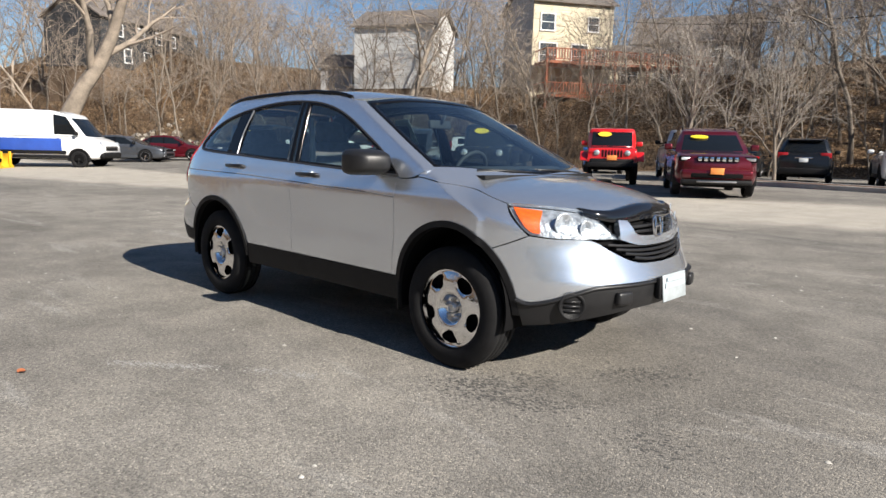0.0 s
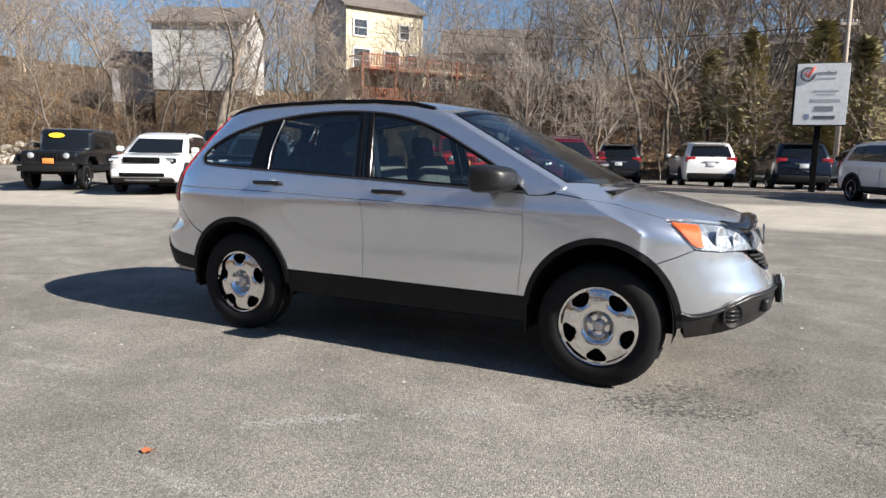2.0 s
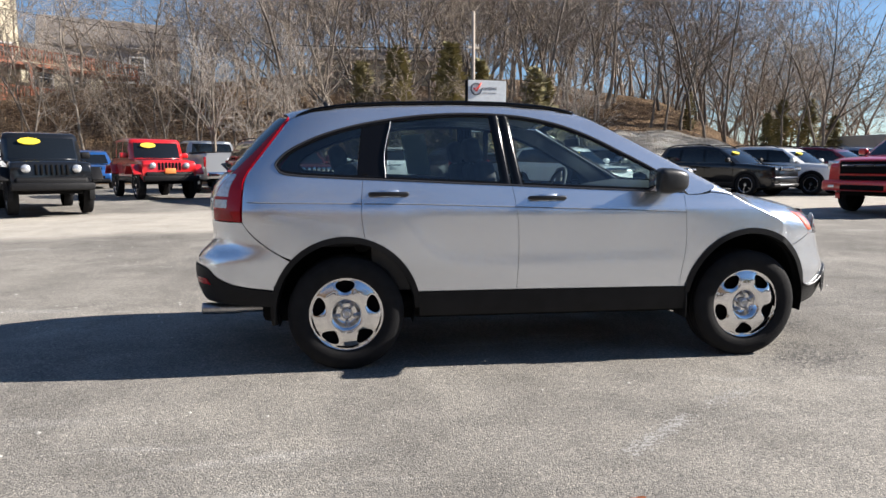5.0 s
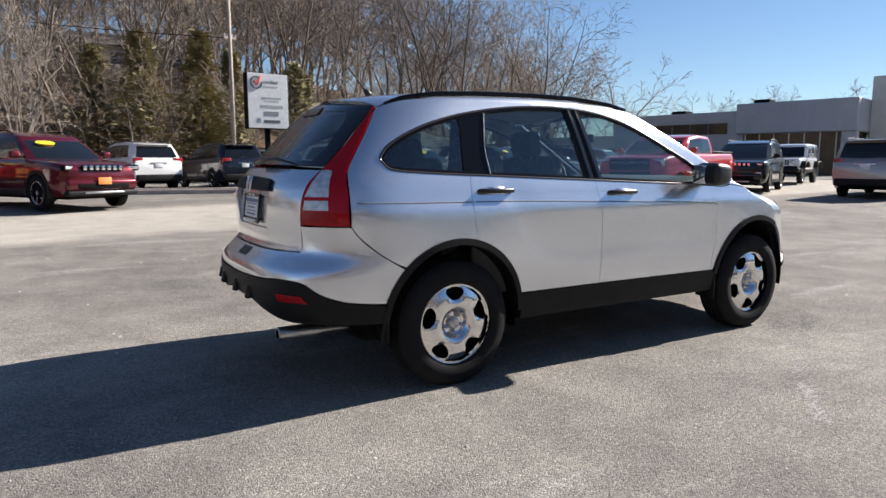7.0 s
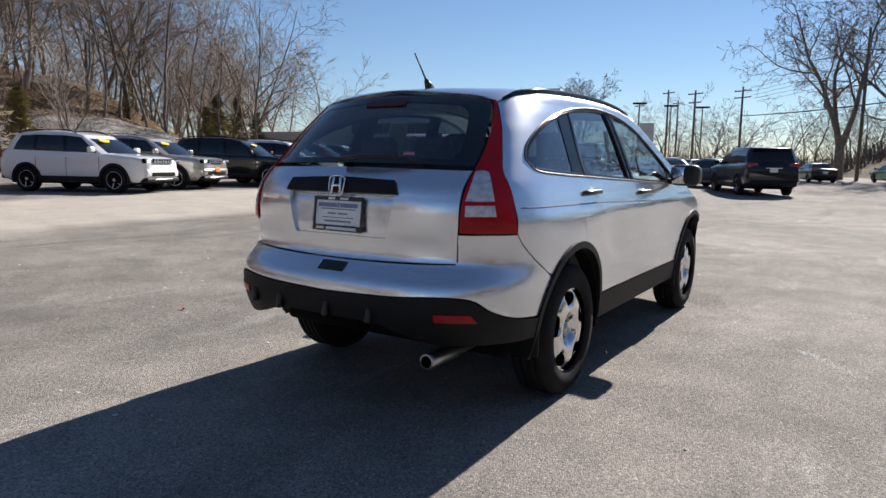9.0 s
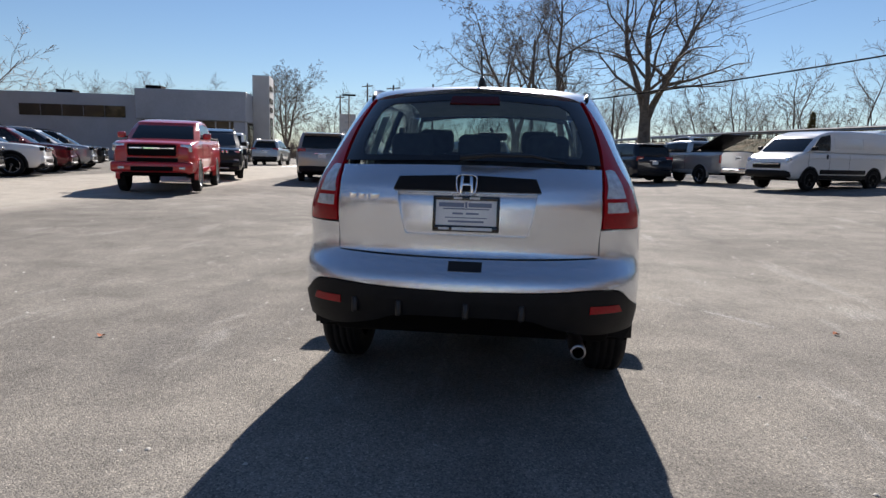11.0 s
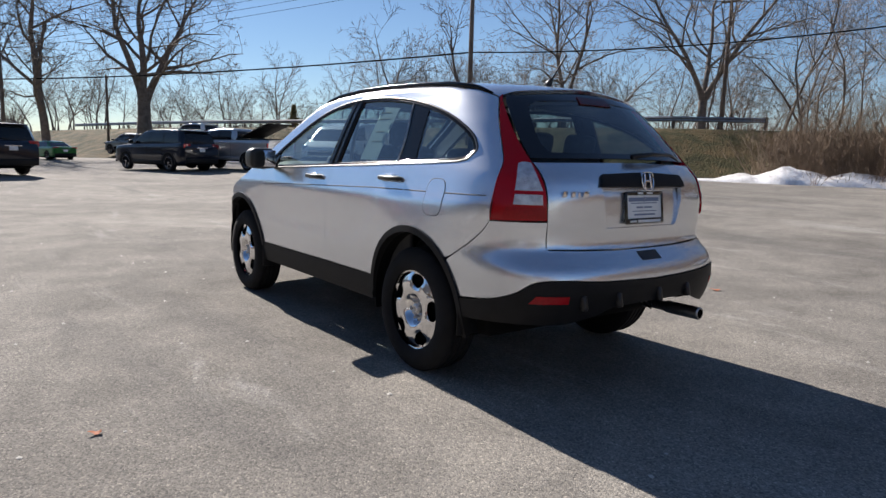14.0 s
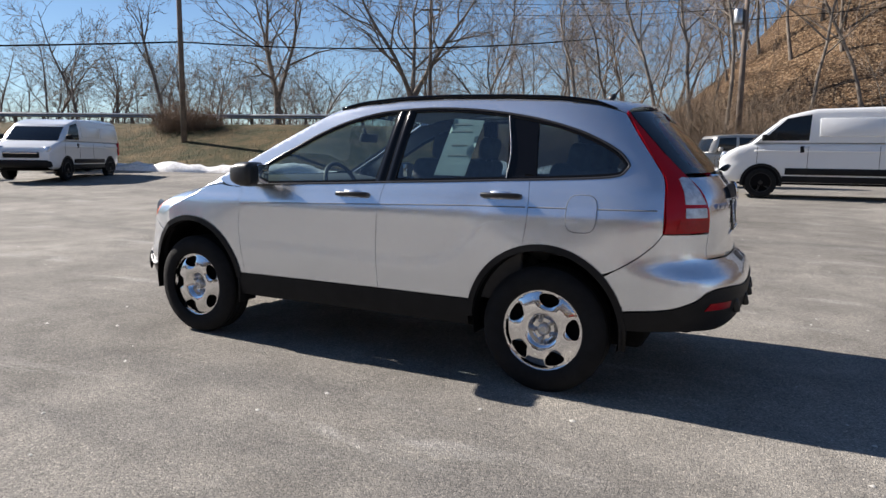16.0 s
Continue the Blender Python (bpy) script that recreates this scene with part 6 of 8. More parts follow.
def ram_front(v, pt, xf, width, st):
    hz = st[0][3]
    g = part("grille", box(0.06, 1.25, 0.34, xf + 0.015, 0, hz - 0.16, 0.04), CHROME if pt.name.startswith(("silver", "white")) else pt, v)
    part("grille_opening", box(0.03, 1.16, 0.29, xf + 0.04, 0, hz - 0.16, 0.03), DARK, g)
    part("grille_bar", box(0.03, 1.16, 0.075, xf + 0.052, 0, hz - 0.11, 0.012), BLACKPL, g)
    part("grille_lettering", box(0.02, 0.40, 0.045, xf + 0.066, 0, hz - 0.11, 0.004), CHROME, g, smooth=False)
    for s in (1, -1):
        part("grille_trim", box(0.02, 0.30, 0.03, xf + 0.066, s * 0.38, hz - 0.11, 0.006), CHROME, g, smooth=False)
    part("lower_grille", box(0.04, 1.2, 0.10, xf + 0.02, 0, hz - 0.40, 0.02), DARK, v)
    lamps(v, xf - 0.06, width * 0.80, hz - 0.10, 0.28, 0.20, LAMP, "headlamp")
    part("chrome_bumper", box(0.16, width * 1.95, 0.26, xf + 0.06, 0, 0.66, 0.06), pt if pt.name.startswith("red") else CHROME, v)
    part("bumper_opening", box(0.05, 1.0, 0.12, xf + 0.135, 0, 0.62, 0.02), DARK, v)
    lamps(v, xf + 0.11, width * 0.72, 0.64, 0.16, 0.08, LAMP, "fog_lamp")


def pick_rear(v, pt, xr, width, st):
    lamps(v, xr + 0.04, width * 0.90, 1.12, 0.14, 0.36, TAIL, "tail_lamp")
    part("tailgate_handle", box(0.02, 0.26, 0.06, xr - 0.012, 0, 1.18, 0.01), DARK, v)


def van_front(v, pt, xf, width, st):
    part("grille", box(0.06, 1.15, 0.20, xf + 0.004, 0, 0.86, 0.03), BLACKPL, v)
    part("grille_bar", box(0.03, 1.05, 0.05, xf + 0.045, 0, 0.92, 0.01), CHROME, v)
    part("bumper_cover", box(0.28, width * 1.80, 0.24, xf - 0.10, 0, 0.56, 0.08, 3), BLACKPL, v)
    for s in (1, -1):
        part("headlamp", moved(box(0.16, 0.30, 0.20, 0, 0, 0, 0.05, 3), pose(xf - 0.14, s * width * 0.74, 1.04, 0, -25, -s * 25)), LAMP, v)


def van_rear(v, pt, xr, width, st):
    lamps(v, xr + 0.03, width * 0.93, 1.15, 0.12, 0.55, TAIL, "tail_lamp")


# outlines: ends, upper line of the lower body, foot and head of the windscreen, roof line, pillars
SUV = dict(xf=2.36, xr=-2.36, w=0.94, zb=0.29, top=[(2.36, 0.88), (2.31, 0.96), (2.1, 1.02), (1.2, 1.10), (0, 1.12), (-1.5, 1.16), (-2.15, 1.18), (-2.28, 1.14), (-2.36, 1.04)], xc=1.14, rf=0.36, roof=[(0.36, 1.63), (0.0, 1.705), (-0.6, 1.74), (-1.4, 1.725), (-2.0, 1.665)], tb=-2.25, rr=-2.0, pillars=[(-0.10, -0.20), (-0.20, -0.28), (-1.10, -1.10), (-1.22, -1.20), (-1.90, -1.66)])
BIG = scaled(SUV, 1.07, 1.05, 0.98)
SMALL = scaled(SUV, 0.93, 0.965, 0.91)
SUBURB = dict(scaled(SUV, 1.14, 1.09, 1.0), wr=0.80, roof=[(0.41, 1.79), (0.0, 1.875), (-0.6, 1.905), (-1.6, 1.90), (-2.36, 1.86)], rr=-2.36, pillars=[(-0.05, -0.16), (-0.16, -0.25), (-1.12, -1.14), (-1.26, -1.26), (-2.26, -2.10)])
JEEP = dict(xf=1.98, xr=-2.08, w=0.80, zb=0.50, nose=0.06, wb=0.97, wr=0.90, dark_pillars=False, top=[(1.98, 1.04), (1.94, 1.13), (1.4, 1.17), (0.7, 1.20), (-2.0, 1.20), (-2.08, 1.16)], xc=0.66, rf=0.46, roof=[(0.46, 1.79), (0.1, 1.84), (-1.5, 1.84), (-2.0, 1.82)], tb=-2.04, rr=-2.0, pillars=[(-0.22, -0.22), (-0.32, -0.32), (-1.10, -1.10), (-1.20, -1.20), (-1.84, -1.84)])
PICKUP = dict(xf=2.95, xr=-2.96, w=1.0, zb=0.47, nose=0.13, wr=0.80, back=1.0, top=[(2.95, 1.12), (2.90, 1.24), (2.6, 1.31), (1.6, 1.38), (-0.95, 1.40), (-1.0, 1.42), (-2.9, 1.44), (-2.96, 1.42)], xc=1.58, rf=0.92, roof=[(0.92, 1.86), (0.5, 1.95), (-0.3, 1.965), (-0.88, 1.93)], tb=-0.98, rr=-0.90, pillars=[(0.16, 0.10), (0.04, 0.0), (-0.72, -0.68)])
SEDAN = dict(xf=2.36, xr=-2.34, w=0.90, zb=0.22, wr=0.72, top=[(2.36, 0.64), (2.30, 0.72), (1.9, 0.83), (1.2, 0.93), (0, 0.95), (-1.5, 1.0), (-2.2, 1.0), (-2.34, 0.90)], xc=1.15, rf=0.30, roof=[(0.30, 1.37), (0.0, 1.43), (-0.6, 1.435), (-1.02, 1.38)], tb=-1.80, rr=-1.02, pillars=[(-0.15, -0.20), (-0.24, -0.28), (-0.95, -0.82), (-1.03, -0.90), (-1.42, -1.00)])


def van_outline(L, H):
    f, r = L / 2, -L / 2
    return dict(xf=f, xr=r, w=1.02, zb=0.38, nose=0.14, wb=0.985, wr=0.88, back=1.0, blind=True, blind_rear=True, dark_pillars=False, top=[(f, 0.92), (f - 0.06, 1.06), (f - 0.40, 1.26), (f - 0.85, 1.38), (r + 0.1, 1.38), (r, 1.36)], xc=f - 0.70, rf=f - 1.42, roof=[(f - 1.42, H - 0.20), (f - 1.8, H - 0.05), (f - 2.6, H), (r + 0.05, H)], tb=r + 0.03, rr=r + 0.05, pillars=[(f - 1.98, f - 2.02), (f - 2.12, f - 2.14), (-0.3, -0.3), (r + 1.2, r + 1.2)])


def put(x, y, heading):
    return pose(x, y, gz1(x, y) + 0.0, 0, 0, heading)


def suv(label, colour, x, y, heading, outline=SUV, front=None, rear=None, **kw):
    wb = kw.pop("wb", 0.605 * outline["xf"] + 0.03)
    r = kw.pop("r", 0.375)
    kw.pop("width", None)
    return vehicle(kw.pop("name", "suv"), label, kw.pop("category", "suv"), colour, put(x, y, heading), outline, ((wb, r), (-wb, r)), grille=front or suv_front(), tail=rear or suv_rear(), **kw)


def jeep(label, colour, x, y, heading, **kw):
    v = vehicle("off_roader", label, "off-roader", colour, put(x, y, heading), JEEP, ((1.36, 0.41), (-1.42, 0.41)), grille=jeep_front, tail=jeep_rear, rack=False, rim=kw.pop("rim", RIM), **kw)
    return v


def pickup(label, colour, x, y, heading, **kw):
    v = vehicle("pickup_truck", label, "pickup truck", colour, put(x, y, heading), PICKUP, ((1.95, 0.42), (-1.75, 0.42)), grille=ram_front, tail=pick_rear, rack=False, clad=False, **kw)
    part("bed_floor", box(1.80, 1.50, 0.03, -1.95, 0, 1.475, 0.005), BLACKPL, v)
    for s in (1, -1):
        part("bed_rail", box(1.90, 0.10, 0.05, -1.95, s * 0.86, 1.465, 0.012), BLACKPL, v)
    return v


def sedan(label, colour, x, y, heading, **kw):
    return vehicle("sedan", label, "car", colour, put(x, y, heading), SEDAN, ((1.40, 0.34), (-1.38, 0.34)), grille=suv_front(5, False, gh=0.10), tail=suv_rear(0.13, 0.4, 0.95), rack=False, clad=False, **kw)


def van(label, colour, x, y, heading, L=5.98, H=2.50, **kw):
    v = vehicle("cargo_van", label, "van", colour, put(x, y, heading), van_outline(L, H), ((L / 2 - 0.98, 0.37), (-L / 2 + 1.02, 0.37)), grille=van_front, tail=van_rear, rack=False, rim=RIMDARK, **kw)
    pt = car_paint(colour)
    for s in (1, -1):
        part("side_moulding", box(L - 3.05, 0.035, 0.16, 0.02, s * 1.022, 0.66, 0.012), BLACKPL, v)
        x0, x1 = L / 2 - 2.20, -L / 2 + 0.25
        for k, (a, b) in enumerate(((x0, (x0 + x1) / 2 + 0.06), ((x0 + x1) / 2 - 0.06, x1))):
            tilt = -math.degrees(math.atan2(0.105 * 1.02, H - 1.38))
            cz = 1.48 + (H - 1.72) / 2
            cy = 1.005 - 0.107 * (cz - 1.36) / (H - 1.435) + 0.028 * math.sin(math.pi * (cz - 1.36) / (H - 1.435))
            part("side_panel", moved(box(abs(a - b), 0.022, H - 1.78, 0, 0, 0, 0.010, 2), pose((a + b) / 2, s * cy, cz, s * -tilt * 0.9, 0, 0)), pt, v)
        part("body_ledge", box(L - 1.0, 0.03, 0.05, -0.30, s * 1.008, 1.16, 0.012), pt, v)
        part("door_latch", box(0.09, 0.03, 0.16, L / 2 - 1.85, s * 1.018, 1.20, 0.012), BLACKPL, v)
    return v

# the rows of parked vehicles
jeep("black hard-top off-roader with a yellow price sticker", "black", -17.6, 9.4, -54, sticker=True, tag=ORANGE)
suv("white three-row suv with a dark grille", "white", -14.2, 10.0, -57, front=suv_front(2, False, gh=0.16))
suv("dark grey three-row suv with a cross-bar grille", "grey", -11.3, 11.0, -57, front=suv_front(2, False, gh=0.16))
pickup("white crew-cab pickup truck parked tail out", "white", -13.2, 17.4, 118)
pickup("black pickup truck parked tail out", "black", -17.4, 16.2, 118)
jeep("black hard-top off-roader with a steel bumper", "black", -8.6, 11.8, -60, sticker=True)
jeep("bright red hard-top off-roader", "red", -7.6, 17.0, -60, sticker=True, tag=ORANGE)
pickup("silver pickup truck behind the red off-roader", "silver", -7.2, 22.5, 120)
suv("maroon mid-size suv with an orange dealer tag", "maroon", -3.3, 14.4, -62, sticker=True, tag=ORANGE)
suv("black three-row suv parked tail out", "black", -3.8, 26.0, 102, tag=ORANGE)
suv("white three-row suv with roof rails parked tail out", "white", -0.3, 25.2, 105, outline=BIG)
suv("navy blue three-row suv parked tail out", "navy", 3.0, 25.0, 101, outline=BIG)
suv("pale blue compact suv parked tail out", "paleblue", 5.8, 27.6, 106, outline=SMALL, width=0.90, wb=1.33, r=0.34)
suv("white compact suv with a yellow price sticker", "white", 5.8, 16.6, -66, outline=SMALL, width=0.91, wb=1.33, r=0.35, sticker=True)
suv("tan-grey compact suv with a yellow price sticker", "tan", 8.3, 17.5, -66, outline=SMALL, width=0.91, wb=1.33, r=0.35, sticker=True, tag=ORANGE)
suv("black mid-size suv with a yellow price sticker", "black", 11.9, 17.6, -62, sticker=True)
suv("white mid-size suv in the parked row", "white", 14.6, 18.0, -62, sticker=True)
suv("maroon mid-size suv in the parked row", "maroon", 17.3, 19.0, -62)
suv("silver mid-size suv in the parked row", "silver", 20.0, 20.0, -62)
suv("black compact suv in the parked row", "black", 22.6, 21.0, -62, outline=SMALL, width=0.9, wb=1.33)
sedan("dark sedan behind the parked row", "grey", 12.4, 26.0, -62)
sedan("dark sedan parked under the bank", "black", -7.8, 31.0, 100)
suv("blue compact suv parked under the bank", "blue", -13.0, 26.5, -70, outline=SMALL, width=0.9, wb=1.33)
GRAPHB, GRAPHG = mat("blue_wrap", (0.03, 0.08, 0.36), 0.4, 0, 0.15, 2), mat("green_wrap", (0.18, 0.42, 0.08), 0.4, 0, 0.15, 2)
dv = van("white delivery van with blue and green graphics", "white", -29.9, 6.0, 46)
part("blue_graphic", box(3.6, 0.012, 0.62, -0.5, -1.03, 0.95, 0.004), GRAPHB, dv)
part("green_graphic", box(1.2, 0.012, 0.9, -2.1, -1.036, 1.6, 0.004), GRAPHG, dv)
dv = van("white van with green graphics behind a snow plough", "white", -31.0, 1.3, 46)
part("green_graphic", box(1.6, 0.012, 0.9, 0.9, -1.036, 1.1, 0.004), GRAPHG, dv)
sedan("dark grey sedan beside the vans", "grey", -33.6, 11.0, 46)
sedan("maroon sedan beside the vans", "maroon", -34.4, 14.0, 46)


def plough(label, m, blade=None):
    p = thing("snow_plough", label, "snow plough", m)
    vs, fs = [], []
    for k in range(9):
        a = radians(-50 + 100 * k / 8)
        for y in (-1.2, 1.2):
            vs.append((0.16 - 0.42 * math.cos(a), y, 0.33 + 0.40 * math.sin(a)))
    fs = [(2 * k, 2 * k + 1, 2 * k + 3, 2 * k + 2) for k in range(8)]
    vs += [(x - 0.03, y, z) for x, y, z in vs]
    fs += [tuple(q + 18 for q in f[::-1]) for f in fs]
    raw("blade", vs, fs, blade or PLOUGHY, p)
    for y in (-0.9, -0.3, 0.3, 0.9):
        part("rib", box(0.10, 0.05, 0.62, -0.12, y, 0.40, 0.01), blade or PLOUGHY, p)
    part("push_frame", box(0.9, 0.7, 0.14, -0.55, 0, 0.35, 0.02), DARK, p)
    for y in (-0.5, 0.5):
        part("lamp_post", box(0.06, 0.06, 0.8, -0.75, y, 0.85, 0.01), DARK, p)
        part("plough_lamp", box(0.12, 0.18, 0.14, -0.72, y, 1.28, 0.03), LAMP, p)
    return p


PLOUGHY = mat("plough_yellow", (0.75, 0.42, 0.02), 0.5, 0, 0.2, 3)
plough("yellow snow plough in front of a van", pose(-28.3, 3.9, gz1(-28.3, 3.9), 0, 0, 46))

# towards the showroom
pickup("bright red crew-cab pickup truck with a mesh grille", "red", 13.2, 9.95, -161)
suv("black full-size suv behind the red pickup", "black", 19.8, 11.9, -154, outline=SUBURB, width=1.0, wb=1.60, r=0.39)
jeep("small white off-roader facing out", "white", 27.0, 14.6, -160)
suv("taupe full-size suv parked tail out", "taupe", 21.6, 7.8, 12, outline=SUBURB, width=1.0, wb=1.55, r=0.39, rear=suv_rear(0.14, 0.30, 0.95))
suv("silver suv on the raised display by the showroom", "silver", 39.5, 17.2, 10)
suv("dark blue suv parked by the display", "navy", 33.0, 11.0, 20)
sedan("dark sedan parked tail out", "grey", 31.5, 7.2, 30)
sedan("black sedan on the raised kerb", "black", 46.0, 9.0, -20)
suv("dark slate full-size suv parked tail out", "navy", 25.9, 2.2, 26, outline=SUBURB, width=1.0, wb=1.6, r=0.39)
sedan("small dark sedan beside the suv", "grey", 30.5, 4.6, 50)
suv("black full-size suv with a roof rack", "navy", 28.8, -5.4, 21, outline=SUBURB, width=1.0, wb=1.6, r=0.39)
ram = pickup("silver pickup truck with its bed cover raised", "silver", 27.6, -8.3, 26)
lid = part("bed_cover", moved(box(1.9, 1.55, 0.05, -0.95, 0, 0, 0.012), pose(-1.00, 0, 1.50, 0, 21, 0)), BLACKPL, ram, "raised black bed cover")
van("white low-roof cargo van with a black bumper", "white", 21.35, -11.4, 122, L=5.6, H=2.16)
van("white box van behind the cargo van", "white", 26.6, -15.6, 128, L=5.4, H=2.3)
van("tall white cargo van parked broadside", "white", -4.2, -15.3, 4, L=6.36, H=2.22)
jeep("tan off-roader with black hard top carrying a snow plough", "tan", -0.60, -21.4, 25)
plough("yellow and black snow plough on a work truck", pose(1.85, -20.3, gz1(1.85, -20.3), 0, 0, 25) @ Matrix.Diagonal((1, 1, 0.82, 1)), mat("plough_white", (0.62, 0.64, 0.66), 0.5, 0, 0.3, 3))
part("marker_lamp", box(0.2, 0.5, 0.14, -0.7, 0.0, 1.12, 0.03), PLOUGHY, bpy.data.objects["snow_plough.001"], "yellow plough lamp bar")
# cars up on the road
for lab, col, x, y, h in (("black car passing on the raised road", "black", 52, 1.5, 20), ("green car on the raised road", "green", 55, -3.5, 20), ("dark suv on the raised road", "grey", 56, -9.5, 22), ("white suv on the raised road", "white", 52, -13.5, 24)):
    (sedan if "car" in lab else suv)(lab, col, x, y, h)

# ---- trees ----
BARK = mat("grey_bark", (0.215, 0.180, 0.145), 0.9, 0, 0.4, 3, 0.6, 12)
BARKD = mat("dark_bark", (0.185, 0.155, 0.128), 0.9, 0, 0.4, 3, 0.6, 12)
TWIG = mat("winter_twigs", (0.33, 0.27, 0.215), 0.9, 0, 0.35, 1.5)
TWIGD = mat("dark_twigs", (0.17, 0.138, 0.115), 0.9, 0, 0.3, 1.5)
PALETWIG = mat("pale_twigs", (0.34, 0.30, 0.26), 0.9, 0, 0.3, 1.5)
NEEDLE = mat("evergreen_needles", (0.25, 0.215, 0.098), 0.8, 0, 0.5, 1.2, dark=(0.175, 0.155, 0.076))
STRAW = mat("straw", (0.085, 0.066, 0.030), 0.9, 0, 0.5, 0.5, dark=(0.036, 0.036, 0.015))
BRUSHM = mat("brown_brush", (0.185, 0.135, 0.092), 0.9, 0, 0.5, 0.8)
RUSSET = mat("russet_brush", (0.205, 0.138, 0.088), 0.9, 0, 0.4, 1.2)


def grow(seed, height, radius, levels, spread=0.75, lean=0.0, first=0.30, kids=(9, 5, 4, 3), crown=0.55, droop=0.0, twist=0.20, fork=False, tw=0.011, segs=(9, 6, 4, 2, 1), sides=(8, 5, 4, 3, 3)):
    """Skeleton of a bare broadleaf tree; returns the wood and the fine twigs as two meshes' worth of data."""
    rnd = random.Random(seed)
    out = [([], []), ([], [])]

    def tube_in(which, pts, rads, n):
        vs, fs = out[which]
        base = len(vs)
        for i, p in enumerate(pts):
            d = (pts[min(i + 1, len(pts) - 1)] - pts[max(i - 1, 0)]).normalized()
            s = d.cross(Vector((0.31, 0.77, 0.2))).normalized()
            o = s.cross(d)
            for k in range(n):
                a = 2 * math.pi * k / n
                vs.append(p + rads[i] * (math.cos(a) * s + math.sin(a) * o))
        for i in range(len(pts) - 1):
            for k in range(n):
                fs.append((base + i * n + k, base + i * n + (k + 1) % n, base + (i + 1) * n + (k + 1) % n, base + (i + 1) * n + k))

    def branch(p, d, length, r, lev):
        seg = segs[lev]
        pts, rads = [p.copy()], [r * (1.35 if lev == 0 else 1)]
        q, dd = p.copy(), d.copy()
        for i in range(seg):
            w = twist * (0.5 if lev == 0 else 1.0)
            dd = (dd + Vector((rnd.gauss(0, w), rnd.gauss(0, w), rnd.gauss(0.05 - droop * lev, w * 0.7)))).normalized()
            q = q + dd * (length / seg)
            t = (i + 1) / seg
            pts.append(q.copy())
            rads.append(max(r * (1 - 0.82 * t), tw * 0.55))
        tube_in(0 if lev < 2 else 1, pts, rads, sides[lev])
        if lev >= levels:
            return
        nk = kids[lev]
        for k in range(nk):
            t = (first if lev == 0 else 0.22) + (1 - (first if lev == 0 else 0.22)) * (k + rnd.random()) / nk
            t = min(t, 0.985)
            i = min(int(t * seg), seg - 1)
            f = t * seg - i
            pos = pts[i].lerp(pts[i + 1], f)
            axis = (pts[i + 1] - pts[i]).normalized()
            a = 2.4 * k + rnd.uniform(-0.7, 0.7)
            s = axis.cross(Vector((0.3, 0.2, 0.9))).normalized()
            o = axis.cross(s)
            sp = spread * rnd.uniform(0.75, 1.25) * (1.15 - 0.5 * t if lev == 0 else 1)
            cd = (axis * math.cos(sp) + (s * math.cos(a) + o * math.sin(a)) * math.sin(sp)).normalized()
            cl = length * (crown if lev == 0 else 0.52) * rnd.uniform(0.7, 1.2) * (1.15 - 0.55 * t)
            branch(pos, cd, cl, max(r * (1 - 0.82 * t) * 0.62, tw), lev + 1)

    if fork:
        base = Vector((0, 0, -0.3))
        up = Vector((lean, 0, 1)).normalized()
        tube_in(0, [base, base + up * height * 0.13, base + up * height * 0.22], [radius * 1.4, radius * 1.05, radius], 9)
        for k in range(3):
            a = 2.1 * k + rnd.uniform(-0.4, 0.4)
            d = (up + Vector((math.cos(a), math.sin(a), 0)) * rnd.uniform(0.28, 0.5)).normalized()
            branch(base + up * height * 0.20, d, height * 0.80, radius * 0.70, 0)
    else:
        branch(Vector((0, 0, -0.4)), Vector((lean, 0.02, 1)).normalized(), height, radius, 0)
    return out


def tree_thing(label, data, wood, twig, group="", name="tree"):
    t = thing(name, label, "tree", None, group)
    raw("trunk", data[0][0], data[0][1], wood, t)
    raw("crown", data[1][0], data[1][1], twig, t)
    return t


# hillside wood: a few grown kinds, set out over the slopes
KINDS = []
for k in range(5):
    KINDS.append(tree_thing("tall bare grey tree on the leaf-strewn slope", grow(11 + k, 13 + k % 3, 0.115, 3, 0.74, 0.02 * (k - 2), 0.26, (12, 7, 4, 4), 0.42, 0, 0.24, tw=0.0145, sides=(6, 4, 3, 3, 3), segs=(9, 4, 2, 1, 1)), (BARK, BARKD, BARK, BARKD, BARK)[k], (TWIG, TWIGD, TWIG, TWIG, PALETWIG)[k], "hillside trees"))
for k in range(3):
    KINDS.append(tree_thing("slim bare sapling on the leaf-strewn slope", grow(31 + k, 7.5, 0.055, 3, 0.65, 0.05, 0.2, (10, 6, 4), 0.42, 0, 0.24, tw=0.010, sides=(5, 3, 3, 3, 3), segs=(7, 3, 2, 1, 1)), BARK, TWIG, "hillside trees"))
for k in range(4):
    KINDS.append(tree_thing("bare broad-crowned tree in the far wood", grow(71 + k, 12.5, 0.17, 3, 0.78, 0.03 * (k - 1.5), 0.22, (9, 5, 4, 0), 0.52, 0, 0.28, tw=0.024, segs=(6, 3, 1, 1, 1), sides=(5, 3, 3, 3, 3)), BARKD, TWIGD, "hillside trees"))
FARK = (8, 9, 10, 11)
rnd = random.Random(5)
spots = []


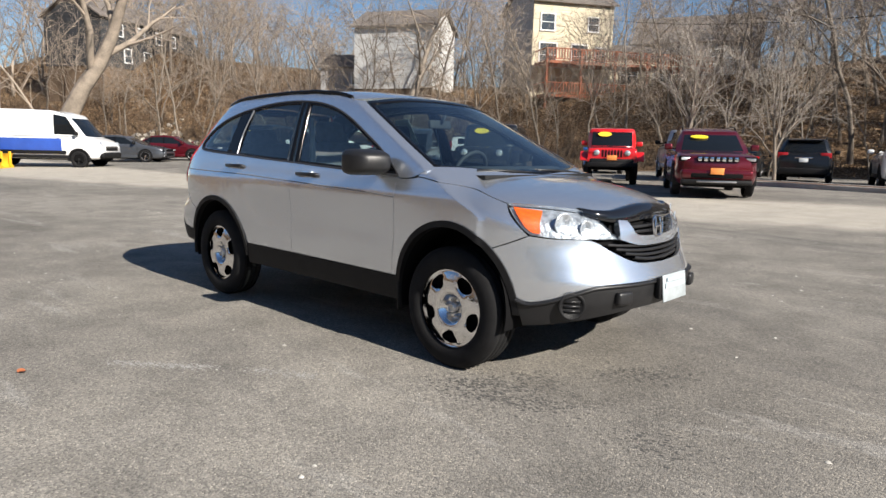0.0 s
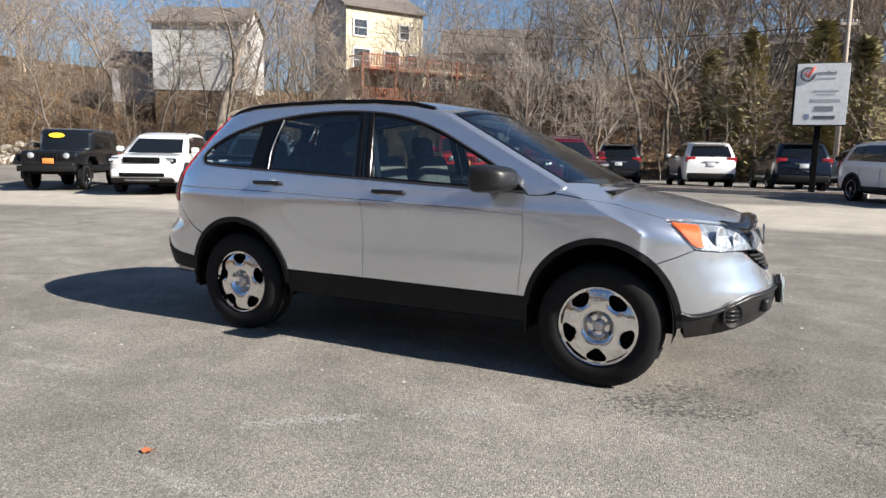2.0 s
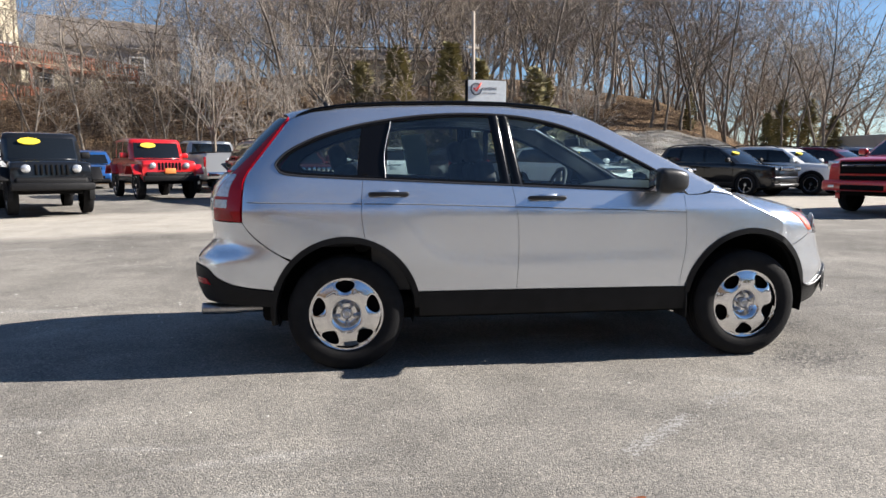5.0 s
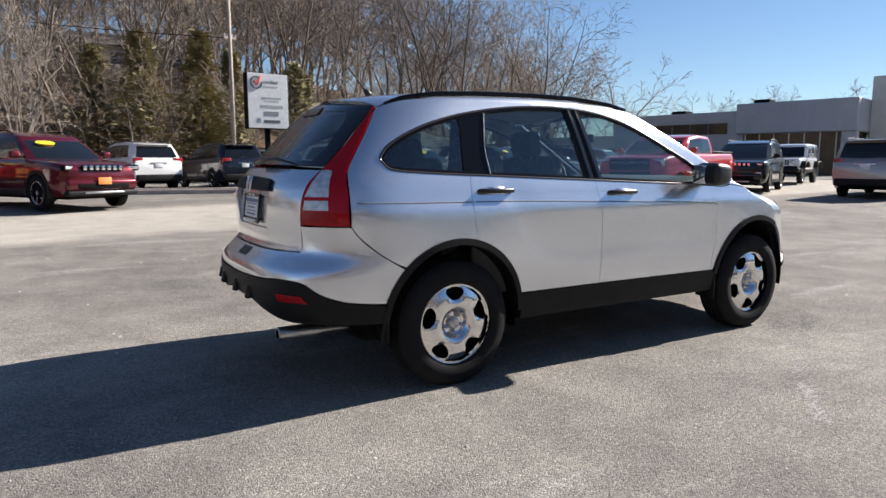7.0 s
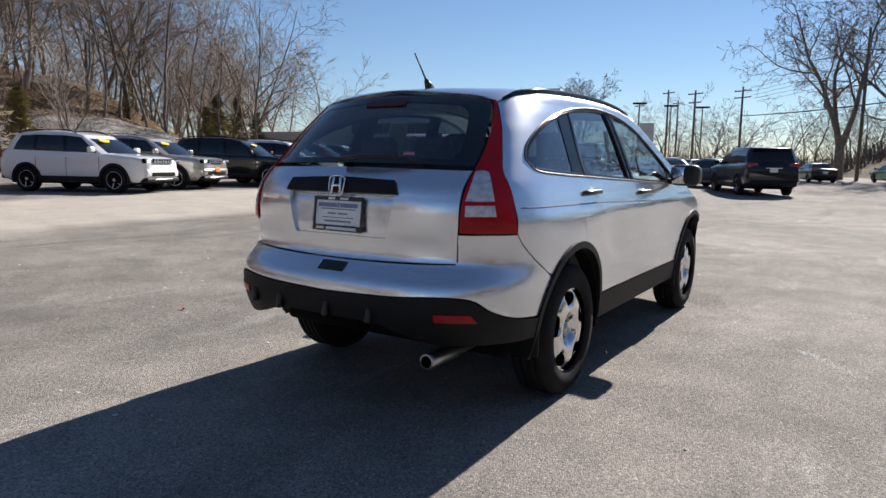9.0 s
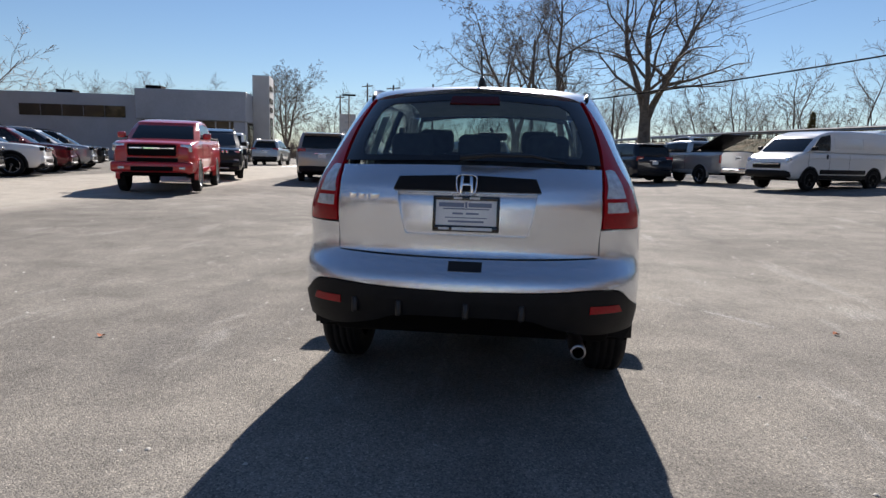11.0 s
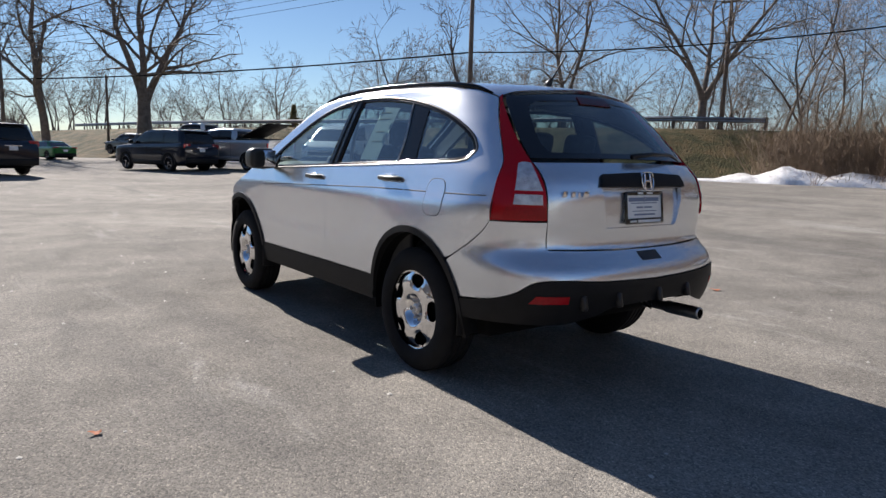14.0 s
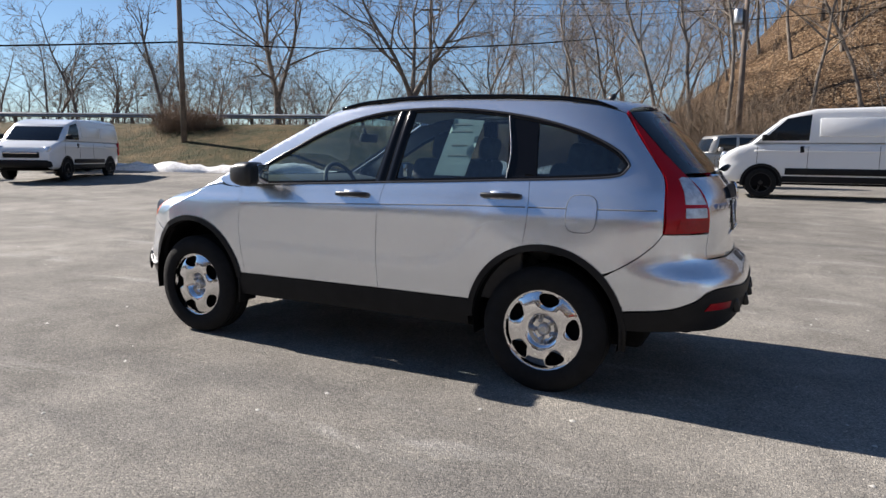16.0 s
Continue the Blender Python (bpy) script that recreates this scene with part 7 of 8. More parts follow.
def scatter(n, xr_, yf_, kinds, size=(0.8, 1.25), gap=1.5, merged=None):
    """Sets out n trees; those past what one could count go into the lists of a joined wood."""
    done = 0
    for _ in range(n * 40):
        if done >= n:
            return
        x = rnd.uniform(*xr_)
        y = yf_(x)
        if y is None or any((x - a) ** 2 + (y - b) ** 2 < gap**2 for a, b in spots):
            continue
        spots.append((x, y))
        src = KINDS[rnd.choice(kinds)]
        m = pose(x, y, gz1(x, y) - 0.05, rnd.uniform(-3, 3), rnd.uniform(-3, 3), rnd.uniform(0, 360)) @ Matrix.Scale(rnd.uniform(*size), 4)
        if merged is None:
            copy_thing(src, m)
        else:
            merged.append((src, m))
        done += 1


def joined_wood(name, label, items, material):
    vs, fs, base = [], [], 0
    cache = {}
    for src, m in items:
        for ch in src.children:
            if ch.name not in cache:
                me = ch.data
                co = np.empty(len(me.vertices) * 3)
                me.vertices.foreach_get("co", co)
                ix = np.empty(len(me.loops), int)
                me.loops.foreach_get("vertex_index", ix)
                cache[ch.name] = (co.reshape(-1, 3), ix.reshape(-1, 4))
            co, ix = cache[ch.name]
            mm = np.array(m)
            vs.append(co @ mm[:3, :3].T + mm[:3, 3])
            fs.append(ix + base)
            base += len(co)
    me = bpy.data.meshes.new(name)
    me.from_pydata(np.vstack(vs).tolist(), [], np.vstack(fs).tolist())
    return tagged(link(name, me, material), label, "woods", kind="stuff")


HOUSES = [(-31.3, 48.6, 7.5), (-27, 44, 4), (-40.4, 38.4, 6.0), (-72, 26.5, 9), (-46.6, 37.2, 4), (-27.6, 55.6, 5), (-24, 62, 7)]


def north(lo, hi):
    def f(x):
        y = np.interp(x, NFX, NFY) + rnd.uniform(lo, hi)
        if any((x - a) ** 2 + (y - b) ** 2 < c**2 for a, b, c in HOUSES):
            return None
        if ((x - 24) / 12) ** 2 + ((y - 43) / 5.5) ** 2 < 0.8:
            return None
        return y
    return f


west = lambda lo, hi: (lambda x: float(np.interp(x, SFX, SFY)) - rnd.uniform(lo, hi))
BIGS, SLIM = (0, 1, 2, 3, 4), (5, 6, 7)
scatter(78, (-6, 40), north(4, 22), BIGS, (0.85, 1.25), 1.4)
scatter(62, (-72, -6), north(0.6, 20), BIGS, (0.55, 0.95), 1.6)
scatter(62, (-66, 36), north(0.5, 12), SLIM, (0.6, 1.2), 0.9)
scatter(14, (-7, 10), north(-3.5, 0.5), SLIM, (0.75, 1.1), 1.0)
scatter(36, (-40, 10), west(6, 34), BIGS, (0.8, 1.2), 1.8)
scatter(24, (-30, 8), west(4, 24), SLIM, (0.7, 1.1), 1.2)
scatter(30, (-2, 20), west(15, 38), BIGS, (0.7, 1.05), 1.6)
back = []
scatter(100, (-8, 46), north(16, 52), FARK, (0.9, 1.3), 1.5, back)
scatter(72, (-95, -4), north(14, 46), FARK, (0.6, 1.0), 2.0, back)
scatter(50, (-60, 8), west(24, 60), FARK, (0.7, 1.1), 2.0, back)
scatter(40, (-112, -60), lambda x: rnd.uniform(-12, 48), FARK, (0.7, 1.0), 2.2, back)
scatter(20, (50, 68), lambda x: rnd.uniform(62, 84), FARK, (1.0, 1.35), 2.0, back)
scatter(14, (38, 50), lambda x: rnd.uniform(58, 74), FARK, (0.9, 1.2), 2.0, back)
joined_wood("hill_wood", "bare grey wood along the top of the slopes", back, TWIG)
far = []
scatter(75, (12, 60), west(26, 60), FARK, (0.45, 0.80), 2.2, far)
scatter(85, (50, 150), west(30, 90), FARK, (0.55, 0.95), 3.0, far)
scatter(105, (95, 170), lambda x: rnd.uniform(-20, 95), FARK, (0.6, 0.95), 3.0, far)
scatter(24, (70, 95), lambda x: rnd.uniform(48, 80), FARK, (0.5, 0.8), 3.0, far)
joined_wood("far_woods", "distant bare winter woods beyond the road", far, TWIGD)
for k in KINDS:
    i = KINDS.index(k)
    k.matrix_basis = pose(-66 - 3 * i, 36, gz1(-66 - 3 * i, 36))

# single large trees
def hero(label, seed, h, r, x, y, rz, wood=BARKD, twig=TWIGD, **kw):
    t = tree_thing(label, grow(seed, h, r, 4, **kw), wood, twig)
    t.matrix_basis = pose(x, y, gz1(x, y), 0, 0, rz)
    return t


hero("great spreading bare shade tree beside the raised road", 3, 16, 0.55, 62.0, -12.0, 30, spread=1.0, first=0.10, kids=(9, 6, 5, 4), crown=0.72, fork=True, tw=0.020)
hero("tall bare tree beside the raised road", 8, 17, 0.40, 64.0, -4.2, 100, spread=0.8, first=0.25, kids=(12, 7, 6, 4), crown=0.55, tw=0.020)
hero("tall bare tree beside the raised road", 9, 16, 0.38, 66.0, 0.6, 10, spread=0.85, first=0.25, kids=(9, 7, 5, 4), crown=0.55, fork=True, tw=0.022)
hero("many-stemmed bare tree behind the guard rail", 21, 13, 0.26, 33.0, -37.0, 0, spread=0.85, first=0.15, kids=(9, 6, 5, 3), crown=0.68, fork=True, tw=0.016)
hero("many-stemmed bare tree behind the guard rail", 22, 13, 0.28, 22.0, -39.0, 70, spread=0.8, first=0.15, kids=(9, 6, 5, 3), crown=0.65, fork=True, tw=0.016)
hero("bare tree behind the guard rail", 23, 11, 0.22, 44.0, -36.0, 70, spread=0.6, first=0.25, kids=(8, 5, 4, 3), crown=0.5, tw=0.018)
hero("pale-barked leaning tree at the foot of the bank", 24, 15, 0.60, -39.3, 9.4, 43, wood=mat("pale_bark", (0.29, 0.24, 0.19), 0.9, 0, 0.4, 2, 0.5, 8), twig=TWIG, spread=0.6, lean=0.30, first=0.34, kids=(7, 5, 4, 3), crown=0.48, tw=0.016)
hero("crooked pale tree in front of the white house", 25, 13, 0.40, -29.4, 28.6, 40, wood=BARK, twig=TWIG, spread=1.0, lean=0.06, first=0.30, kids=(8, 6, 4, 3), crown=0.55, twist=0.3, tw=0.016)
hero("bare tree by the showroom", 26, 9, 0.22, 67.0, 26.2, 0, spread=0.85, first=0.18, kids=(10, 6, 5, 4), crown=0.62, fork=True, tw=0.018)
# small ornamental trees in the lot
for x, y, sd in ((-6.3, 20.4, 41), (-3.9, 22.4, 42), (9.0, 24.0, 43)):
    hero("small twiggy ornamental tree in the planted strip", sd, 4.6, 0.085, x, y, sd * 40, BARK, PALETWIG, spread=0.55, first=0.22, kids=(11, 7, 5, 3), crown=0.62, tw=0.008)


# evergreens
def conifer(seed, h, w):
    rnd2 = random.Random(seed)
    vs, fs = [], []
    for k in range(int(340 * h / 6)):
        t = (k + rnd2.random()) / (340 * h / 6)
        z = h * (0.04 + 0.96 * t)
        reach = w * min(1, 0.55 + 2.2 * t) * (1 - t) ** 0.75 * rnd2.uniform(0.45, 1.15) * (1 + 0.25 * math.sin(z * 2.3 + seed)) + 0.10
        a = rnd2.uniform(0, 2 * math.pi)
        reach *= 0.85 + 0.75 * noise.noise((math.cos(a) * 1.6, math.sin(a) * 1.6, z * 0.75 + seed))
        d = Vector((math.cos(a), math.sin(a), 0.25 - 0.3 * rnd2.random()))
        side = Vector((-math.sin(a), math.cos(a), 0))
        n = 6
        for i in range(n):
            s0 = reach * (0.25 + 0.75 * i / n)
            c = Vector((0, 0, z)) + d * s0 + side * rnd2.gauss(0, 0.12) + Vector((0, 0, rnd2.gauss(0, 0.08)))
            l = rnd2.uniform(0.22, 0.46)
            ax = (d + side * rnd2.uniform(-1, 1) + Vector((0, 0, rnd2.uniform(-0.3, 0.5)))).normalized()
            p = ax.cross(Vector((rnd2.random(), rnd2.random(), 1))).normalized() * l * 0.36
            b = len(vs)
            vs += [c - p, c + p, c + ax * l]
            fs.append((b, b + 1, b + 2))
    return vs, fs


CON = []
for k in range(3):
    c = thing("evergreen_tree", "dark olive-green cedar with dense ragged foliage", "tree", None, "evergreens")
    v_, f_ = tube([(0, 0, -0.3), (0.05, 0, 3), (0, 0.03, 6.6)], [0.16, 0.10, 0.02], 6)
    raw("trunk", v_, f_, BARKD, c)
    v_, f_ = conifer(50 + k, 6.6, 2.3)
    raw("foliage", v_, f_, NEEDLE, c, smooth=False)
    CON.append(c)
spots_c = [(1.2, 34, 1.15), (4.6, 36, 1.25), (-0.8, 36.5, 1.05), (9.2, 33.5, 1.0), (10.8, 36.5, 0.95), (13.5, 37.5, 0.7), (35, 48, 0.8), (39, 50, 0.9), (43, 52, 0.8), (6.8, 38.5, 1.1), (78, -34, 0.62), (33, 47, 0.6), (27.5, 50, 0.5)]
for k, (x, y, s) in enumerate(spots_c):
    c = CON[k % 3] if k < 3 else copy_thing(CON[k % 3], Matrix())
    c.matrix_basis = pose(x, y, gz1(x, y), 0, 0, 70 * k) @ Matrix.Scale(s, 4)


# undergrowth: thin stems over the slopes, and russet brush on the bank
def brush(name, label, n, place, hmin, hmax, material, seed, lean=0.35, r=0.010, branchy=3):
    rnd2 = random.Random(seed)
    vs, fs = [], []
    made = 0
    while made < n:
        x, y = place(rnd2)
        z = gz1(x, y)
        made += 1
        for q in range(branchy):
            h = rnd2.uniform(hmin, hmax)
            d = Vector((rnd2.gauss(0, lean), rnd2.gauss(0, lean), 1)).normalized()
            p0 = Vector((x + rnd2.gauss(0, 0.15), y + rnd2.gauss(0, 0.15), z - 0.05))
            pts = [p0, p0 + d * h * 0.5, p0 + (d + Vector((rnd2.gauss(0, 0.4), rnd2.gauss(0, 0.4), 0))).normalized() * h]
            b = len(vs)
            for i, p in enumerate(pts):
                rr = r * (1.3 - 0.5 * i)
                vs += [p + Vector((rr, 0, 0)), p + Vector((-rr * 0.5, rr * 0.87, 0)), p + Vector((-rr * 0.5, -rr * 0.87, 0))]
            for i in range(2):
                for k in range(3):
                    fs.append((b + 3 * i + k, b + 3 * i + (k + 1) % 3, b + 3 * i + 3 + (k + 1) % 3, b + 3 * i + 3 + k))
    return tagged(raw(name, vs, fs, material, smooth=False), label, "undergrowth", kind="stuff")


def pl_north(r):
    x = r.uniform(-75, 60)
    return x, float(np.interp(x, NFX, NFY)) + abs(r.gauss(0, 1)) * 9 + 0.3


def pl_nw(r):
    x = r.uniform(-85, -12)
    return x, float(np.interp(x, NFX, NFY)) + r.uniform(0.2, 20)


def pl_ridge(r):
    x = r.uniform(-105, -14)
    y = float(np.interp(x, NFX, NFY)) + r.uniform(8, 42)
    return (x, y) if not (-80 < x < -60 and y < 36) else (x, y + 24)


def pl_bank(r):
    x = r.uniform(4, 62)
    return x, float(np.interp(x, SFX, SFY)) - 0.8 - r.uniform(0, 12.5)


def pl_east(r):
    return r.uniform(92, 135), r.uniform(-6, 95)


def pl_hill(r):
    x = r.uniform(-50, 8)
    return x, float(np.interp(x, SFX, SFY)) - 2 - r.uniform(0, 34)


MOUNDS = [(3.0 + 1.06 * k + 0.5 * math.sin(5 * k), -30.2 - 1.2 * (k % 3) + 0.22 * k, 1.0 + 0.5 * math.sin(2.3 * k)) for k in range(9)] + [(31.0, -25.5, 1.1), (32.6, -26.2, 1.0), (29.6, -26.0, 0.8)]


def pl_brush(r):
    x, y, s_ = MOUNDS[r.randrange(len(MOUNDS))]
    return x + r.gauss(0, 0.55 * s_), y + r.gauss(0, 0.55 * s_)


def pl_tangle(r):
    x = r.uniform(-4, 11.8)
    return x, float(np.interp(x, SFX, SFY)) - 1.8 - abs(r.gauss(0, 3.2))


def pl_far(r):
    x = r.uniform(10, 120)
    return x, float(np.interp(x, SFX, SFY)) - 26 - r.uniform(0, 25)


brush("undergrowth", "bare brown stems and saplings on the slope", 2600, pl_north, 0.5, 2.4, BRUSHM, 61)
brush("undergrowth", "dense brown thicket below the houses", 2500, pl_nw, 0.6, 2.8, BRUSHM, 66, 0.40, 0.012)
brush("undergrowth", "tall bare saplings along the ridge", 900, pl_ridge, 2.2, 5.5, BRUSHM, 67, 0.25, 0.020, 3)
brush("dry_grass", "dry straw grass on the road bank", 3000, pl_bank, 0.10, 0.32, STRAW, 68, 0.6, 0.010, 2)
brush("undergrowth", "bare brown stems on the steep hill", 1300, pl_hill, 0.4, 1.8, BRUSHM, 62)
brush("thicket", "russet winter brush at the end of the embankment", 1700, pl_brush, 0.5, 2.5, RUSSET, 63, 0.95, 0.009, 6)
brush("thicket", "tall tangled brown brush below the hill", 880, pl_tangle, 1.2, 4.6, BRUSHM, 65, 0.55, 0.013, 5)
brush("far_brush", "far brown scrub along the horizon", 1100, pl_east, 1.5, 5.0, TWIGD, 69, 0.4, 0.05, 4)
brush("far_brush", "far thicket beyond the road", 1300, pl_far, 0.8, 2.8, TWIGD, 64, 0.5, 0.032, 4)

# ---- buildings, sign, poles, snow ----
GREYWALL = mat("showroom_panels", (0.40, 0.425, 0.475), 0.55, 0.1, 0.12, 0.5)
DKGLASS = mat("shop_glass", (0.03, 0.028, 0.025), 0.06, 0, coat=0.3, spec=0.8)
BRONZE = mat("bronze_glazing", (0.10, 0.075, 0.05), 0.12, 0, 0.3, 0.6)
SIDEW = mat("white_siding", (0.54, 0.54, 0.53), 0.7, 0, 0.08, 1.5)
SIDEY = mat("cream_siding", (0.62, 0.55, 0.40), 0.75, 0, 0.10, 1.5)
SIDEG = mat("charcoal_siding", (0.042, 0.044, 0.048), 0.75, 0, 0.15, 1.5)
SIDED = mat("shaded_grey_siding", (0.33, 0.33, 0.34), 0.75, 0, 0.12, 1.5)
ROOFM = mat("asphalt_shingles", (0.16, 0.14, 0.125), 0.9, 0, 0.3, 3, 0.4, 20)
FOUND = mat("block_foundation", (0.150, 0.104, 0.068), 0.9, 0, 0.2, 2)
DECKW = mat("red_cedar_deck", (0.34, 0.115, 0.062), 0.8, 0, 0.3, 4, 0.3, 20)
WINF = mat("window_trim_white", (0.78, 0.78, 0.77), 0.5, 0, 0.06, 5)
WINGL = mat("house_window", (0.05, 0.06, 0.07), 0.08, 0, spec=0.8)


def clapboard(w, h, m, name, parent, material, boards=True):
    """A wall of lapped boards in its own plane: x across, z up, facing -y."""
    if not boards:
        return part(name, moved(box(w, 0.2, h, 0, 0.1, h / 2), m), material, parent, smooth=False)
    n = max(4, int(h / 0.22))
    vs, fs = [], []
    for k in range(n):
        for z, y in ((h * k / n, -0.03), (h * (k + 1) / n, 0.0)):
            vs += [m @ Vector((-w / 2, y, z)), m @ Vector((w / 2, y, z))]
    for k in range(2 * n - 1):
        fs.append((2 * k, 2 * k + 1, 2 * k + 3, 2 * k + 2))
    return raw(name, vs, fs, material, parent, smooth=False)


def window(m, w, h, parent, sash=True):
    """A framed house window facing -y."""
    wd = part("window", moved(joined(box(w + 0.2, 0.08, 0.11, 0, -0.05, h / 2 + 0.05), box(w + 0.2, 0.10, 0.11, 0, -0.06, -h / 2 - 0.05), box(0.11, 0.08, h, -w / 2 - 0.04, -0.05, 0), box(0.11, 0.08, h, w / 2 + 0.04, -0.05, 0)), m), WINF, parent, "white window frame", smooth=False)
    part("pane", moved(box(w, 0.03, h, 0, -0.02, 0), m), WINGL, wd, smooth=False)
    if sash:
        part("sash_bar", moved(box(w, 0.05, 0.05, 0, -0.05, 0), m), WINF, wd, smooth=False)


def house(label, x, y, z, rz, w, d, h, siding, roof_h, gable_side, wins, rise="x", side=None):
    """A gabled house: front wall faces -y before turning."""
    hs = thing("house", label, "house", pose(x, y, z, 0, 0, rz))
    clapboard(w, h, pose(0, -d / 2, 0), "wall", hs, siding)
    clapboard(w, h, pose(0, d / 2, 0, 0, 0, 180), "wall", hs, siding)
    clapboard(d, h, pose(-w / 2, 0, 0, 0, 0, -90), "wall", hs, side or siding)
    clapboard(d, h, pose(w / 2, 0, 0, 0, 0, 90), "wall", hs, side or siding)
    part("foundation", box(w - 0.1, d - 0.1, 3.6, 0, 0, -1.8), FOUND, hs, smooth=False)
    ov = 0.35
    if rise == "x":
        ridge = [(-w / 2 - ov, 0), (w / 2 + ov, 0)]
        pv = []
        for s in (-1, 1):
            sl = [(-w / 2 - ov, s * (d / 2 + ov), h - 0.1), (w / 2 + ov, s * (d / 2 + ov), h - 0.1), (w / 2 + ov, 0, h + roof_h), (-w / 2 - ov, 0, h + roof_h)]
            up = [(a, b, c + 0.16) for a, b, c in sl]
            raw("roof", sl + up, [(0, 1, 2, 3), (7, 6, 5, 4), (0, 4, 5, 1), (1, 5, 6, 2), (2, 6, 7, 3), (3, 7, 4, 0)], ROOFM, hs, smooth=False)
        for s in (-1, 1):
            raw("gable", [(s * w / 2, -d / 2, h), (s * w / 2, d / 2, h), (s * w / 2, 0, h + roof_h * 0.97)], [(0, 1, 2)], side or siding, hs, smooth=False)
    else:
        for s in (-1, 1):
            sl = [(s * (w / 2 + ov), -d / 2 - ov, h - 0.1), (s * (w / 2 + ov), d / 2 + ov, h - 0.1), (0, d / 2 + ov, h + roof_h), (0, -d / 2 - ov, h + roof_h)]
            up = [(a, b, c + 0.16) for a, b, c in sl]
            raw("roof", sl + up, [(0, 1, 2, 3), (7, 6, 5, 4), (0, 4, 5, 1), (1, 5, 6, 2), (2, 6, 7, 3), (3, 7, 4, 0)], ROOFM, hs, smooth=False)
        for s in (-1, 1):
            raw("gable", [(-w / 2, s * d / 2, h), (w / 2, s * d / 2, h), (0, s * d / 2, h + roof_h * 0.97)], [(0, 1, 2)], siding, hs, smooth=False)
    for wx, wz, ww, wh in wins:
        window(pose(wx, -d / 2 - 0.02, wz), ww, wh, hs)
    return hs


# cream house with a two-storey cedar deck
hz = 5.2
# side walls of the cream siding are coloured grey for the shade on them
hy = house("tall cream house with a red cedar two-storey deck", -31.3, 48.6, hz, 57, 7.4, 7.4, 8.6, SIDEY, 2.0, 0, [(-2.4, 6.9, 1.2, 1.3), (1.8, 6.9, 0.9, 1.1), (-2.3, 4.2, 1.5, 1.9), (0.6, 4.2, 1.4, 1.9), (2.6, 4.4, 0.9, 1.2)], side=SIDED)
dk = thing("deck", "two-storey red cedar deck with railings", "deck", pose(-31.3, 48.6, hz, 0, 0, 57))
for lev, z in enumerate((0.6, 3.3)):
    part("deck_floor", box(15.5, 2.8, 0.22, 4.2, -5.2, z), DECKW, dk, smooth=False)
    rl_ = part("railing", joined(box(15.5, 0.10, 0.10, 4.2, -6.55, z + 1.05), box(15.5, 0.06, 0.08, 4.2, -6.55, z + 0.25), box(0.10, 2.7, 0.10, -3.5, -5.2, z + 1.05), box(0.10, 2.7, 0.10, 11.9, -5.2, z + 1.05)), DECKW, dk, smooth=False)
    for k in range(62):
        part("baluster", box(0.09, 0.04, 0.80, -3.45 + 15.2 * k / 61, -6.55, z + 0.64), DECKW, rl_, smooth=False)
for k in range(6):
    part("deck_post", box(0.18, 0.18, 7.8, -3.45 + 15.2 * k / 5, -6.45, 0.4), DECKW, dk, smooth=False)
wing = house("low cream wing behind the deck", -27.6, 55.6, hz, 57, 7.5, 6.5, 4.6, SIDEY, 1.4, 0, [(-1.8, 3.0, 1.6, 1.6), (1.5, 3.0, 1.6, 1.6)])
house("white gabled house with a dark lower storey", -40.4, 38.4, 6.3, 115, 6.0, 7.2, 5.2, SIDEW, 1.7, 0, [(-1.3, 3.6, 0.9, 1.2)], rise="y", side=SIDEW)
house("low grey shed beside the white house", -46.6, 37.2, 5.4, 44, 5.0, 4.6, 3.0, SIDED, 1.3, 0, [(0.8, 2.0, 0.9, 1.0)])
house("charcoal two-storey house with white windows", -72.2, 26.6, 8.6, 116, 14.0, 7.0, 4.7, SIDEG, 2.2, 0, [(-4.6, 3.7, 0.8, 1.1), (-1.6, 3.7, 0.8, 1.1), (1.0, 3.7, 0.8, 1.1), (3.2, 3.7, 0.8, 1.1), (3.2, 1.3, 0.9, 1.5), (5.6, 1.2, 0.9, 1.5), (-3.6, 1.3, 0.9, 1.3), (-0.8, 1.3, 0.9, 1.3)])
house("grey-roofed house half hidden by trees", -24.0, 62.5, 8.6, 20, 11.0, 8.0, 3.0, SIDED, 3.0, 0, [(-3, 1.7, 1.1, 1.2), (2, 1.7, 1.1, 1.2)])
house("tan house at the top of the wooded slope", 3.0, 70.0, 9.6, 0, 16.0, 8.0, 2.6, SIDEY, 1.6, 0, [(-5, 1.5, 1.2, 1.1), (0, 1.5, 1.2, 1.1), (5, 1.5, 1.2, 1.1)])

# showroom
sr = thing("showroom", "low grey car showroom with bronze glazing", "building", pose(49.8, 28.0, gz1(47, 23), 0, 0, 14))
part("wall", box(18.0, 13.0, 5.4, 8.0, 10.0, 2.7, 0.05, 1), GREYWALL, sr, smooth=False)
part("wing_wall", box(16.0, 11.0, 3.7, 7.6, 22.0, 1.85, 0.05, 1), SIDEW, sr, smooth=False)
part("wing_door", box(0.08, 1.1, 2.1, -0.44, 18.0, 1.05), DKGLASS, sr, smooth=False)
part("fascia", box(13.5, 9.0, 2.5, 5.0, 0.0, 4.65, 0.06, 1), GREYWALL, sr, smooth=False)
part("glazed_front", box(12.5, 8.2, 3.4, 5.2, 0.0, 1.7), BRONZE, sr, smooth=False)
part("corner_column", box(1.0, 1.0, 3.4, -1.0, -3.9, 1.7, 0.04, 1), GREYWALL, sr, smooth=False)
for k in range(7):
    part("mullion", box(0.09, 0.09, 3.4, -1.08, -3.0 + 1.15 * k, 1.7), STEEL, sr, smooth=False)
